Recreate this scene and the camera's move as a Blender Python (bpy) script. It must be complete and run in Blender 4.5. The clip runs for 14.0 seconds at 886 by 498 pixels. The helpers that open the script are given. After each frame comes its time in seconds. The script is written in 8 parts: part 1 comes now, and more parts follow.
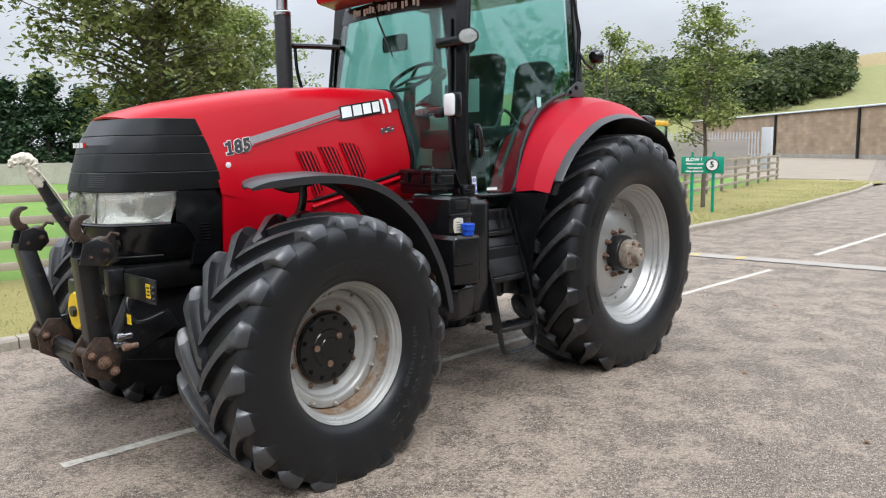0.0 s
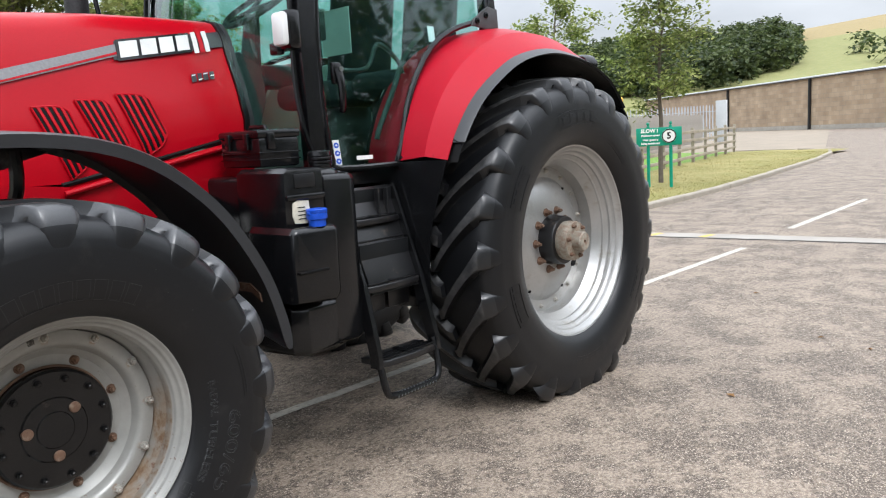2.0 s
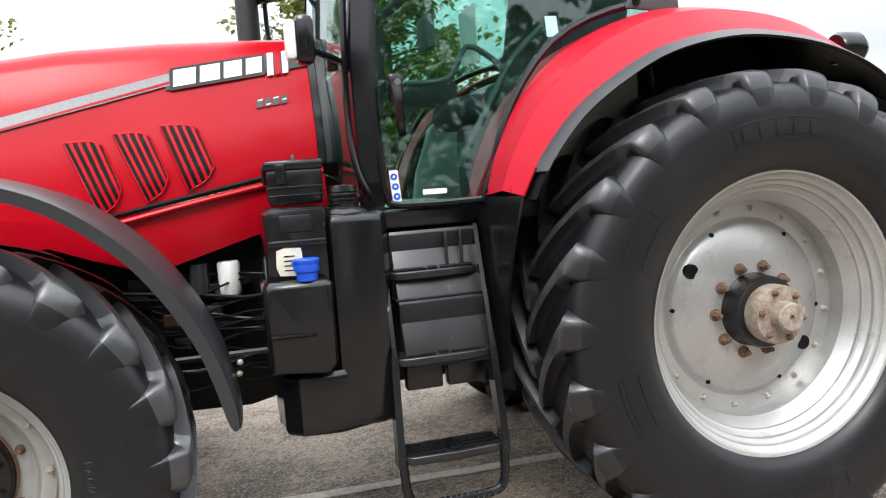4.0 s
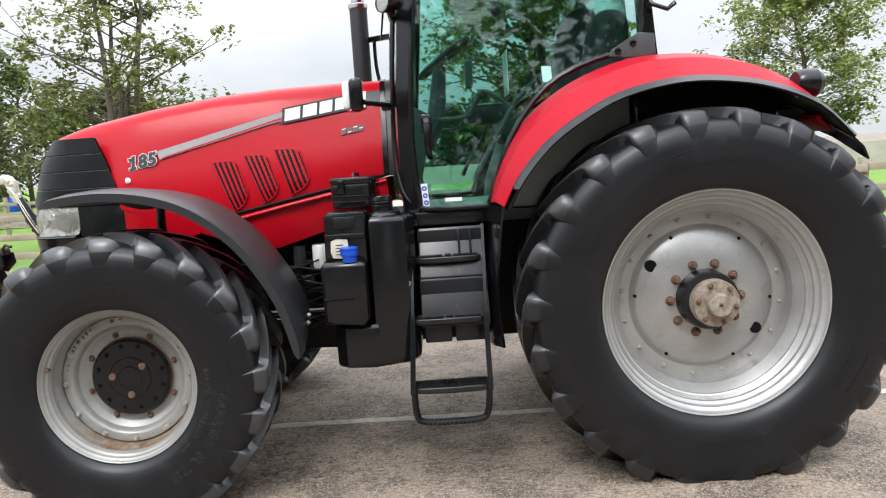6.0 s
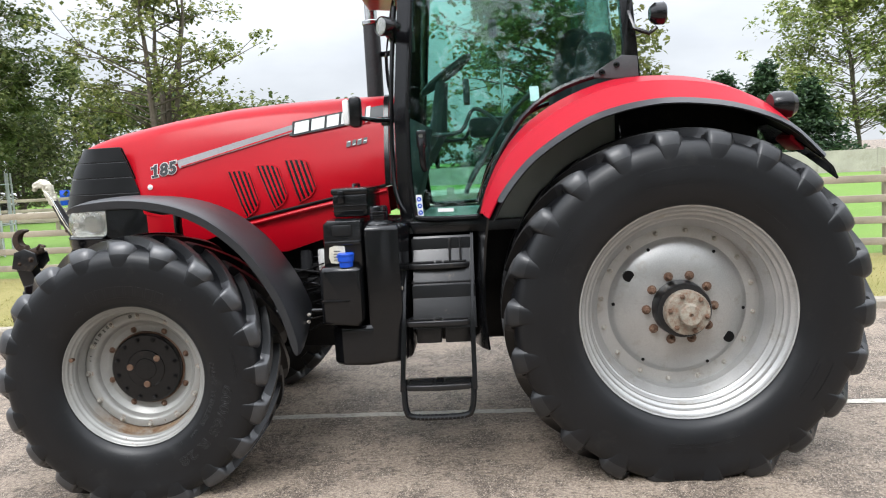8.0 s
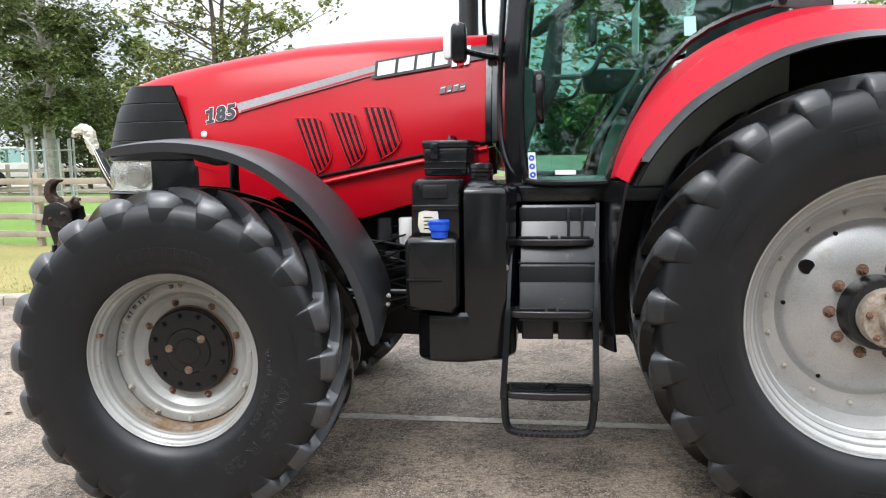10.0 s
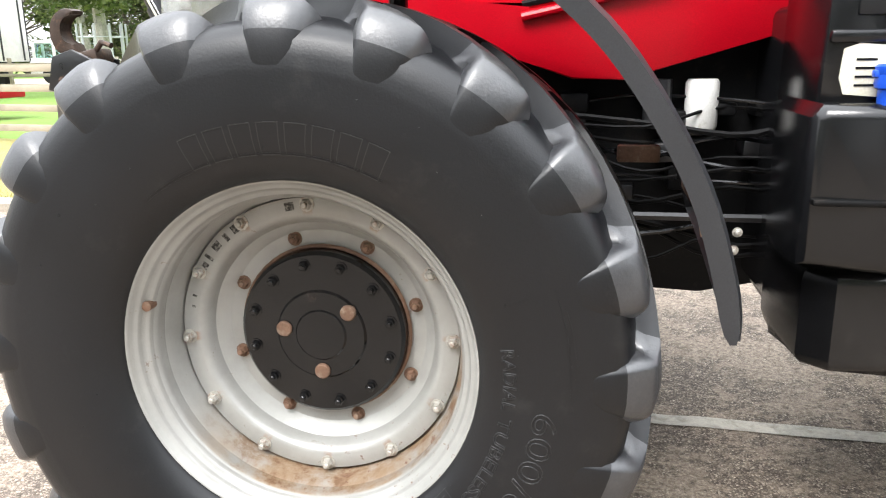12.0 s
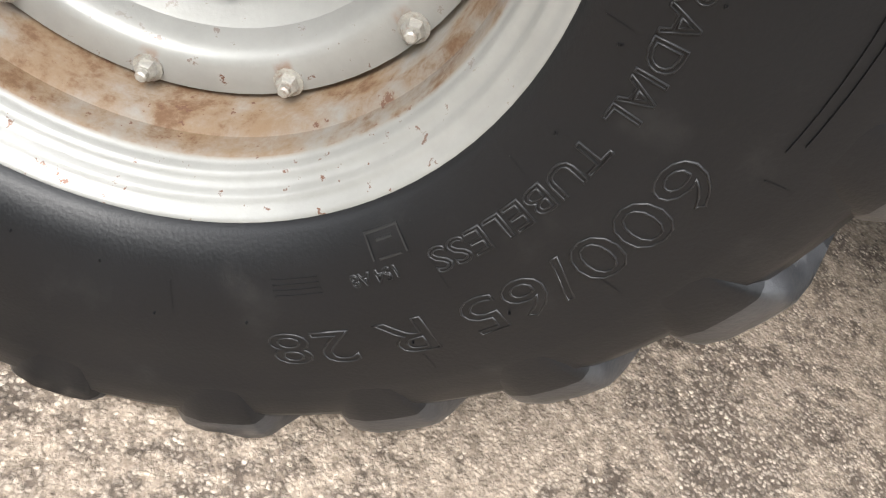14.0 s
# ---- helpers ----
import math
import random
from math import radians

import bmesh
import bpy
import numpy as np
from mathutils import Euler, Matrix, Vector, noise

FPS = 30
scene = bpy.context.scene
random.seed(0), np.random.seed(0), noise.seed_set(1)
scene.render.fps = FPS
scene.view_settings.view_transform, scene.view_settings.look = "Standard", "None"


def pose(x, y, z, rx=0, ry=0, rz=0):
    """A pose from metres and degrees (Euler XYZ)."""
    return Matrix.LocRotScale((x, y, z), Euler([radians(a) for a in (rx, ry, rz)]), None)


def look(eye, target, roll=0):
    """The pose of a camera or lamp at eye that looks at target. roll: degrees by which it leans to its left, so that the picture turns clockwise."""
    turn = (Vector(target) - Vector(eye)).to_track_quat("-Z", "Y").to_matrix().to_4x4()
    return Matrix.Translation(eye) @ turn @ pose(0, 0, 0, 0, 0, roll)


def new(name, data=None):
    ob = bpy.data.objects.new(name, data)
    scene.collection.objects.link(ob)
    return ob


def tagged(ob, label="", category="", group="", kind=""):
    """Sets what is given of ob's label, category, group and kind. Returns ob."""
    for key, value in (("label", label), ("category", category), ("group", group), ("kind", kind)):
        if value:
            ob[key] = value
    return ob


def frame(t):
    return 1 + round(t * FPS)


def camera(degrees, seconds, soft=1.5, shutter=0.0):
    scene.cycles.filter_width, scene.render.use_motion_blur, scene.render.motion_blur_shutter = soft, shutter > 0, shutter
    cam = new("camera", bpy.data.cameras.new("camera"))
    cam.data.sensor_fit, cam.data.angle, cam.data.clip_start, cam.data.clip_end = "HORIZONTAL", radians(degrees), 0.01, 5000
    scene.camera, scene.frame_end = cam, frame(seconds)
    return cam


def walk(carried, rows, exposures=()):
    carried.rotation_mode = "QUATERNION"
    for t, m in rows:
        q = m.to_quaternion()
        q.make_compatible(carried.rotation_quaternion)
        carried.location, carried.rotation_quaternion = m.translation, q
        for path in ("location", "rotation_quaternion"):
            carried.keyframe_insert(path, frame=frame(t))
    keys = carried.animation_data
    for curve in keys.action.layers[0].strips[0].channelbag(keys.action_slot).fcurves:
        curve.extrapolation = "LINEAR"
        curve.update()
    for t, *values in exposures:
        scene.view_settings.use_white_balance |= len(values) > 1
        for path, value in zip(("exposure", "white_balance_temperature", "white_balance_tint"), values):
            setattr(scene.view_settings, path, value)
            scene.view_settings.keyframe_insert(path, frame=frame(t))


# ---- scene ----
cam = camera(60.4, 14.0, soft=1.15)
PATH = [
    (0, (-2.436, -3.265, 1.722), (-1.025, -1.873, 1.460), -0.8),
    (0.5, (-2.133, -3.050, 1.673), (-0.691, -1.693, 1.395), -0.5),
    (1, (-1.754, -2.847, 1.630), (-0.308, -1.494, 1.350), -1.1),
    (1.5, (-1.349, -2.607, 1.553), (0.117, -1.278, 1.259), -2.1),
    (2, (-0.909, -2.499, 1.513), (0.565, -1.179, 1.221), -3.3),
    (2.5, (-0.406, -2.465, 1.529), (0.991, -1.056, 1.277), -4.4),
    (3, (0.087, -2.390, 1.480), (1.287, -0.805, 1.254), -4.5),
    (3.5, (0.513, -2.417, 1.452), (1.410, -0.641, 1.254), -3.9),
    (4, (0.871, -2.577, 1.488), (1.409, -0.660, 1.299), -4.0),
    (4.2, (0.977, -2.687, 1.507), (1.394, -0.740, 1.320), -4.6),
    (6.3, (1.668, -3.865, 1.649), (1.655, -1.881, 1.401), -3.2),
    (6.5, (1.746, -3.921, 1.653), (1.716, -1.938, 1.396), -2.8),
    (7, (1.834, -4.021, 1.698), (1.759, -2.037, 1.454), -2.8),
    (7.2, (1.838, -4.039, 1.711), (1.746, -2.054, 1.483), -3.2),
    (9.3, (1.752, -3.718, 1.631), (1.619, -1.736, 1.401), -2.0),
    (9.5, (1.690, -3.582, 1.594), (1.548, -1.601, 1.362), -1.4),
    (10, (1.514, -3.186, 1.528), (1.277, -1.216, 1.278), -0.9),
    (10.5, (1.291, -2.750, 1.476), (0.957, -0.797, 1.205), -0.8),
    (11, (0.986, -2.345, 1.429), (0.642, -0.403, 1.099), -2.7),
    (11.5, (0.748, -2.004, 1.350), (0.311, -0.089, 0.974), -3.2),
    (12, (0.557, -1.555, 1.272), (0.186, 0.347, 0.780), -0.8),
    (12.5, (0.370, -1.229, 1.170), (0.256, 0.653, 0.504), 1.1),
    (13, (0.309, -0.948, 1.019), (0.338, 0.783, 0.018), 8.4),
    (13.5, (0.297, -0.767, 0.927), (0.443, 0.740, -0.380), 20.4),
    (14, (0.266, -0.712, 0.915), (0.472, 0.699, -0.487), 25.6),
]
walk(cam, [(t, look(eye, target, roll)) for t, eye, target, roll in PATH],
     exposures=[(0,.31,6080,10),(1.5,.42,6080,10),(2,.46,6080,10),(3,.68,6120,10),(4,.94,6300,10),(6.5,.59,6230,10),(7,.60,6200,10),(9.5,.68,6170,10),(10.5,.94,6150,10),(11,1.05,6080,10),(11.8,1.40,6250,10),(12.4,1.74,6550,10),(13,1.55,6550,10),(14,1.14,6470,10)])

# ---- light ----
world = bpy.data.worlds.new("overcast_sky")
scene.world = world
world.use_nodes = True
wn, wl = world.node_tree.nodes, world.node_tree.links
wn.clear()
w_out, w_bg = wn.new("ShaderNodeOutputWorld"), wn.new("ShaderNodeBackground")
w_sky, w_mix = wn.new("ShaderNodeTexSky"), wn.new("ShaderNodeMixRGB")
w_co, w_map = wn.new("ShaderNodeTexCoord"), wn.new("ShaderNodeMapping")
w_noise, w_ramp = wn.new("ShaderNodeTexNoise"), wn.new("ShaderNodeValToRGB")
w_gain = wn.new("ShaderNodeMixRGB")
SUN_UP, SUN_TURN = 50.0, 200.0
w_sky.sky_type, w_sky.sun_disc = "NISHITA", False
w_sky.sun_elevation, w_sky.sun_rotation = radians(SUN_UP), radians(SUN_TURN)
w_map.inputs["Scale"].default_value = (1.0, 1.0, 2.6)
w_noise.inputs["Scale"].default_value, w_noise.inputs["Detail"].default_value = 2.2, 6.0
w_noise.inputs["Roughness"].default_value = 0.55
w_ramp.color_ramp.elements[0].position, w_ramp.color_ramp.elements[1].position = 0.32, 0.68
w_ramp.color_ramp.elements[0].color = (0.45, 0.46, 0.475, 1)
w_ramp.color_ramp.elements[1].color = (0.655, 0.66, 0.665, 1)
w_gain.blend_type, w_gain.inputs["Fac"].default_value = "MULTIPLY", 1.0
w_gain.inputs["Color2"].default_value = (0.10, 0.10, 0.10, 1)
w_mix.inputs["Fac"].default_value = 0.93
wl.new(w_co.outputs["Generated"], w_map.inputs["Vector"])
wl.new(w_map.outputs["Vector"], w_noise.inputs["Vector"])
wl.new(w_noise.outputs["Fac"], w_ramp.inputs["Fac"])
wl.new(w_sky.outputs["Color"], w_gain.inputs["Color1"])
wl.new(w_gain.outputs["Color"], w_mix.inputs["Color1"])
wl.new(w_ramp.outputs["Color"], w_mix.inputs["Color2"])
# an overcast dome: the zenith about three times as bright as the horizon
w_sep, w_dome, w_lift = wn.new("ShaderNodeSeparateXYZ"), wn.new("ShaderNodeMapRange"), wn.new("ShaderNodeMixRGB")
wl.new(w_co.outputs["Generated"], w_sep.inputs["Vector"])
wl.new(w_sep.outputs["Z"], w_dome.inputs["Value"])
w_dome.inputs["From Min"].default_value, w_dome.inputs["From Max"].default_value = 0.12, 0.95
w_dome.inputs["To Min"].default_value, w_dome.inputs["To Max"].default_value = 1.0, 4.3
w_lift.blend_type, w_lift.inputs["Fac"].default_value = "MULTIPLY", 1.0
wl.new(w_mix.outputs["Color"], w_lift.inputs["Color1"])
wl.new(w_dome.outputs["Result"], w_lift.inputs["Color2"])
wl.new(w_lift.outputs["Color"], w_bg.inputs["Color"])
wl.new(w_bg.outputs["Background"], w_out.inputs["Surface"])
w_bg.inputs["Strength"].default_value = 1.0

sun_data = bpy.data.lights.new("sun", "SUN")
sun_data.energy, sun_data.angle, sun_data.color = 1.3, radians(22), (1.0, 0.97, 0.93)
sun = new("sun", sun_data)
su, st = radians(SUN_UP), radians(SUN_TURN)
sun.matrix_world = look((0, 0, 30), (-math.sin(st) * math.cos(su) * 10, -math.cos(st) * math.cos(su) * 10, 30 - math.sin(su) * 10))
tagged(sun, "veiled sun behind thin cloud", "sun", kind="structure")


# ---- materials ----
def principled(name):
    m = bpy.data.materials.new(name)
    m.use_nodes = True
    nt = m.node_tree
    return m, nt, nt.nodes["Principled BSDF"]


def grain(nt, scale, detail=4.0, rough=0.55, vec=None, kind="ShaderNodeTexNoise"):
    n = nt.nodes.new(kind)
    n.inputs["Scale"].default_value = scale
    if kind == "ShaderNodeTexNoise":
        n.inputs["Detail"].default_value, n.inputs["Roughness"].default_value = detail, rough
    if vec:
        nt.links.new(vec, n.inputs["Vector"])
    return n


def ramp(nt, src, stops):
    r = nt.nodes.new("ShaderNodeValToRGB")
    while len(r.color_ramp.elements) < len(stops):
        r.color_ramp.elements.new(0.5)
    for e, (p, c) in zip(r.color_ramp.elements, stops):
        e.position, e.color = p, (*c, 1) if len(c) == 3 else c
    nt.links.new(src, r.inputs["Fac"])
    return r.outputs["Color"]


def mixc(nt, fac, a, b, mode="MIX"):
    m = nt.nodes.new("ShaderNodeMixRGB")
    m.blend_type = mode
    for k, v in (("Fac", fac), ("Color1", a), ("Color2", b)):
        if isinstance(v, (int, float)):
            m.inputs[k].default_value = v
        elif isinstance(v, tuple):
            m.inputs[k].default_value = (*v, 1)
        else:
            nt.links.new(v, m.inputs[k])
    return m.outputs["Color"]


def coords(nt, what="Object"):
    return nt.nodes.new("ShaderNodeTexCoord").outputs[what]


def bump(nt, bs, height, strength, distance=0.01):
    b = nt.nodes.new("ShaderNodeBump")
    b.inputs["Strength"].default_value, b.inputs["Distance"].default_value = strength, distance
    nt.links.new(height, b.inputs["Height"])
    nt.links.new(b.outputs["Normal"], bs.inputs["Normal"])


def surface(name, base, rough=0.5, metal=0.0, dark=0.75, big=3.0, small=60.0, relief=0.15, dirt=None, dirt_amount=0.35,
            coat=0.0, rough_var=0.12, spread=0.004, spec=0.4, coat_rough=0.05):
    """A general surface: a base colour that varies at two scales, with dirt in patches, varied gloss and fine relief."""
    m, nt, bs = principled(name)
    co = coords(nt)
    n1, n2 = grain(nt, big, 5, vec=co), grain(nt, small, 4, vec=co)
    lo = tuple(c * dark for c in base)
    col = mixc(nt, ramp(nt, n1.outputs["Fac"], [(0.3, (0, 0, 0)), (0.7, (1, 1, 1))]), lo, base)
    col = mixc(nt, 0.25, col, ramp(nt, n2.outputs["Fac"], [(0.3, (0.25, 0.25, 0.25)), (0.7, (0.75, 0.75, 0.75))]), "OVERLAY")
    if dirt:
        n3 = grain(nt, big * 2.3, 8, 0.7, vec=co)
        mask = ramp(nt, n3.outputs["Fac"], [(0.62 - dirt_amount * 0.3, (0, 0, 0)), (0.80 - dirt_amount * 0.2, (1, 1, 1))])
        col = mixc(nt, mask, col, dirt)
    nt.links.new(col, bs.inputs["Base Color"])
    r = nt.nodes.new("ShaderNodeMapRange")
    r.inputs["To Min"].default_value, r.inputs["To Max"].default_value = max(0.02, rough - rough_var), min(1, rough + rough_var)
    nt.links.new(n1.outputs["Fac"], r.inputs["Value"])
    nt.links.new(r.outputs["Result"], bs.inputs["Roughness"])
    bs.inputs["Metallic"].default_value = metal
    bs.inputs["Specular IOR Level"].default_value = spec
    bs.inputs["Coat Weight"].default_value = coat
    bs.inputs["Coat Roughness"].default_value = coat_rough
    if relief:
        bump(nt, bs, n2.outputs["Fac"], relief, spread)
    return m


RED = surface("red_paint", (0.43, 0.0018, 0.010), 0.35, dark=0.9, big=1.4, small=300, relief=0.012, coat=0.26, coat_rough=0.20, rough_var=0.05, spec=0.10)
FADED_RED = surface("faded_red_plastic", (0.42, 0.006, 0.020), 0.42, dark=0.88, big=2.0, small=400, relief=0.05, rough_var=0.06, spec=0.16)
BLACK = surface("black_plastic", (0.0062, 0.0064, 0.0072), 0.16, spec=0.46, rough_var=0.06, dark=0.6, big=5, small=500, relief=0.06, dirt=(0.02, 0.019, 0.018), dirt_amount=0.1)
GRILLE = surface("black_grille_plastic", (0.0075, 0.008, 0.0088), 0.34, spec=0.36, dark=0.7, big=4, small=300, relief=0.06)
GREY_PLASTIC = surface("grey_fender_plastic", (0.033, 0.034, 0.037), 0.36, dark=0.7, big=2, small=300, relief=0.05)
STEEL_BLACK = surface("black_painted_steel", (0.010, 0.010, 0.011), 0.32, spec=0.55, dark=0.6, big=6, small=120, relief=0.1, dirt=(0.10, 0.075, 0.055), dirt_amount=0.1)
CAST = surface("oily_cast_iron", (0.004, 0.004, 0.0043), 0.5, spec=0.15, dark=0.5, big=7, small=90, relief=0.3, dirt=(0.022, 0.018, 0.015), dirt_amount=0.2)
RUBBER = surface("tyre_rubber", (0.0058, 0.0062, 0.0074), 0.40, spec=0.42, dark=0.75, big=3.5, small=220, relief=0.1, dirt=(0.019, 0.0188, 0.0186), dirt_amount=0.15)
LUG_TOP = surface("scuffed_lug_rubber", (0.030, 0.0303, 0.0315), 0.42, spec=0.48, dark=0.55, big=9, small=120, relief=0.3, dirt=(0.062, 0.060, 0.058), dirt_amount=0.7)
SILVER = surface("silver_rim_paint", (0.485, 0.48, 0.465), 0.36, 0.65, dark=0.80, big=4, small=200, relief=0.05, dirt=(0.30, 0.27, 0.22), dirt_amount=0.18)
# the lug shoulders' lighter base colours stand in for sky sheen
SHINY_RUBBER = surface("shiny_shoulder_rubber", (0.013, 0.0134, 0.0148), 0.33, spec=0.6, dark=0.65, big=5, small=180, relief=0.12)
LUG_RUBBER = surface("sheen_lug_rubber", (0.034, 0.035, 0.0385), 0.34, spec=0.85, dark=0.62, big=6, small=160, relief=0.14, dirt=(0.044, 0.0435, 0.0445), dirt_amount=0.3)
LAMP_SILVER = surface("lamp_reflector_silver", (0.80, 0.80, 0.76), 0.24, 0.85, dark=0.85, big=9, small=200, relief=0.03)
CREAM_IRON = surface("flaking_cream_casting", (0.38, 0.345, 0.28), 0.6, 0.1, dark=0.6, big=14, small=160, relief=0.3, dirt=(0.20, 0.105, 0.062), dirt_amount=0.62)
HUB_GLOSS = surface("glossy_black_hub_paint", (0.006, 0.006, 0.0065), 0.10, dark=0.7, big=9, small=60, relief=0.10, dirt=(0.03, 0.022, 0.018), dirt_amount=0.02, spec=0.42, rough_var=0.05)
HOOK_IRON = surface("dark_rusty_hook_iron", (0.07, 0.045, 0.032), 0.55, 0.3, dark=0.4, big=18, small=120, relief=0.35, dirt=(0.16, 0.085, 0.05), dirt_amount=0.25)
RUSTY = surface("rusty_steel", (0.21, 0.12, 0.078), 0.7, 0.2, dark=0.5, big=14, small=120, relief=0.35, dirt=(0.30, 0.24, 0.18), dirt_amount=0.3)
BOLT = surface("dull_zinc_bolt", (0.55, 0.53, 0.48), 0.45, 0.5, dark=0.6, big=30, small=300, relief=0.1, dirt=(0.24, 0.13, 0.08), dirt_amount=0.35)
CHROME = surface("bright_steel", (0.62, 0.62, 0.62), 0.22, 1.0, dark=0.8, big=10, small=200, relief=0.03)
WHITE_PAINT = surface("white_paint", (0.78, 0.78, 0.76), 0.5, dark=0.85, big=6, small=200, relief=0.04)
BLUE = surface("blue_plastic", (0.012, 0.075, 0.52), 0.35, dark=0.85, big=8, small=200, relief=0.05)
YELLOW = surface("yellow_plastic", (0.75, 0.50, 0.02), 0.4, dark=0.85, big=8, small=200, relief=0.04)
DARK_INT = surface("cab_interior_plastic", (0.075, 0.078, 0.08), 0.6, dark=0.7, big=8, small=300, relief=0.1)
SEAT_CLOTH = surface("seat_cloth", (0.03, 0.032, 0.036), 0.9, dark=0.7, big=10, small=600, relief=0.3)
OLIVE = surface("grey_green_cab_trim", (0.45, 0.475, 0.42), 0.6, dark=0.8, big=4, small=200, relief=0.05)


def rim_paint():
    """Silver-cream wheel paint round the front axle: rust weeping in the barrel's lower side, chips, and brown rings at the bolts."""
    m, nt, bs = principled("worn_cream_rim_paint")
    co = coords(nt)
    sep = nt.nodes.new("ShaderNodeSeparateXYZ")
    nt.links.new(co, sep.inputs["Vector"])

    def calc(op, a, b=None, c=None):
        n = nt.nodes.new("ShaderNodeMath")
        n.operation = op
        for k, v in enumerate((a, b, c)):
            if v is None:
                continue
            if isinstance(v, (int, float)):
                n.inputs[k].default_value = v
            else:
                nt.links.new(v, n.inputs[k])
        return n.outputs["Value"]

    def step(v, lo, hi):
        n = nt.nodes.new("ShaderNodeMapRange")
        n.interpolation_type = "SMOOTHSTEP"
        n.inputs["From Min"].default_value, n.inputs["From Max"].default_value = lo, hi
        nt.links.new(v, n.inputs["Value"])
        return n.outputs["Result"]

    x, y, z = sep.outputs["X"], sep.outputs["Y"], calc("SUBTRACT", sep.outputs["Z"], 0.67)
    rad = calc("SQRT", calc("ADD", calc("MULTIPLY", x, x), calc("MULTIPLY", z, z)))
    low = calc("ADD", calc("MULTIPLY", x, 0.45), calc("MULTIPLY", z, -0.89))
    ang = calc("ARCTAN2", z, x)
    soft, mid_, fine, chip = grain(nt, 6, 6, 0.65, vec=co), grain(nt, 16, 6, 0.7, vec=co), grain(nt, 220, 4, vec=co), grain(nt, 48, 6, 0.7, vec=co)
    col = mixc(nt, step(soft.outputs["Fac"], 0.3, 0.7), (0.268, 0.265, 0.247), (0.342, 0.339, 0.318))
    # rust in the barrel, inside the rim steps
    barrel = calc("MULTIPLY", step(rad, 0.3215, 0.3235), step(y, -0.134, -0.129))
    weep = calc("MULTIPLY", calc("MULTIPLY", barrel, step(low, -0.02, 0.24)), step(mixc(nt, 0.4, soft.outputs["Fac"], mid_.outputs["Fac"]), 0.34, 0.58))
    col = mixc(nt, calc("MULTIPLY", weep, 0.85), col, (0.205, 0.118, 0.050))
    col = mixc(nt, calc("MULTIPLY", calc("MULTIPLY", weep, step(mid_.outputs["Fac"], 0.5, 0.66)), 0.8), col, (0.12, 0.058, 0.026))
    # brown rings under the bolt heads
    ring = calc("MULTIPLY", step(calc("COSINE", calc("MULTIPLY", calc("SUBTRACT", ang, 0.026), 12.0)), 0.86, 0.97), calc("MULTIPLY", step(rad, 0.276, 0.292), step(calc("MULTIPLY", rad, -1.0), -0.3225, -0.314)))
    col = mixc(nt, calc("MULTIPLY", calc("MULTIPLY", ring, step(mid_.outputs["Fac"], 0.42, 0.60)), 0.8), col, (0.24, 0.12, 0.06))
    # chips in the paint, most of them on the lip and low on the disc
    lip = step(rad, 0.3765, 0.3835)
    chips = calc("MULTIPLY", step(chip.outputs["Fac"], 0.620, 0.645), calc("ADD", step(low, 0.16, 0.34), calc("MULTIPLY", step(mid_.outputs["Fac"], 0.55, 0.65), 0.6)))
    col = mixc(nt, calc("MINIMUM", chips, 1.0), col, (0.13, 0.062, 0.038))
    col = mixc(nt, calc("MULTIPLY", lip, step(chip.outputs["Fac"], 0.40, 0.52)), col, (0.075, 0.045, 0.035))
    nt.links.new(col, bs.inputs["Base Color"])
    nt.links.new(calc("MULTIPLY_ADD", weep, 0.3, 0.36), bs.inputs["Roughness"])
    bs.inputs["Metallic"].default_value = 0.22
    bump(nt, bs, fine.outputs["Fac"], 0.08, 0.004)
    return m


RIM_FRONT = rim_paint()


def glass(name, tint, rough=0.02, haze=0.0):
    m, nt, bs = principled(name)
    out = nt.nodes["Material Output"]
    tr = nt.nodes.new("ShaderNodeBsdfTransparent")
    gl = nt.nodes.new("ShaderNodeBsdfGlossy")
    mx = nt.nodes.new("ShaderNodeMixShader")
    fr = nt.nodes.new("ShaderNodeLayerWeight")
    pw = nt.nodes.new("ShaderNodeMath")
    ma = nt.nodes.new("ShaderNodeMath")
    tr.inputs["Color"].default_value = (*tint, 1)
    gl.inputs["Roughness"].default_value = rough
    fr.inputs["Blend"].default_value = 0.5
    pw.operation, pw.inputs[1].default_value = "POWER", 4.0
    ma.operation, ma.inputs[1].default_value, ma.inputs[2].default_value = "MULTIPLY_ADD", 0.9, 0.065
    nt.links.new(fr.outputs["Facing"], pw.inputs[0])
    nt.links.new(pw.outputs["Value"], ma.inputs[0])
    nt.links.new(ma.outputs["Value"], mx.inputs["Fac"])
    nt.links.new(tr.outputs["BSDF"], mx.inputs[1])
    nt.links.new(gl.outputs["BSDF"], mx.inputs[2])
    if haze:
        df, hz = nt.nodes.new("ShaderNodeBsdfDiffuse"), nt.nodes.new("ShaderNodeMixShader")
        df.inputs["Color"].default_value, hz.inputs["Fac"].default_value = (0.80, 0.79, 0.72, 1), haze
        nt.links.new(mx.outputs["Shader"], hz.inputs[1])
        nt.links.new(df.outputs["BSDF"], hz.inputs[2])
        nt.links.new(hz.outputs["Shader"], out.inputs["Surface"])
    else:
        nt.links.new(mx.outputs["Shader"], out.inputs["Surface"])
    return m


CAB_GLASS = glass("green_tinted_cab_glass", (0.71, 0.885, 0.845))
LENS = glass("hazed_clear_lens", (0.95, 0.955, 0.94), 0.04, haze=0.07)


# ---- mesh helpers ----
def thing(name, loc, label, category, group="", kind=""):
    e = new(name)
    e.empty_display_size = 0.2
    e.location = loc
    return tagged(e, label, category, group, kind)


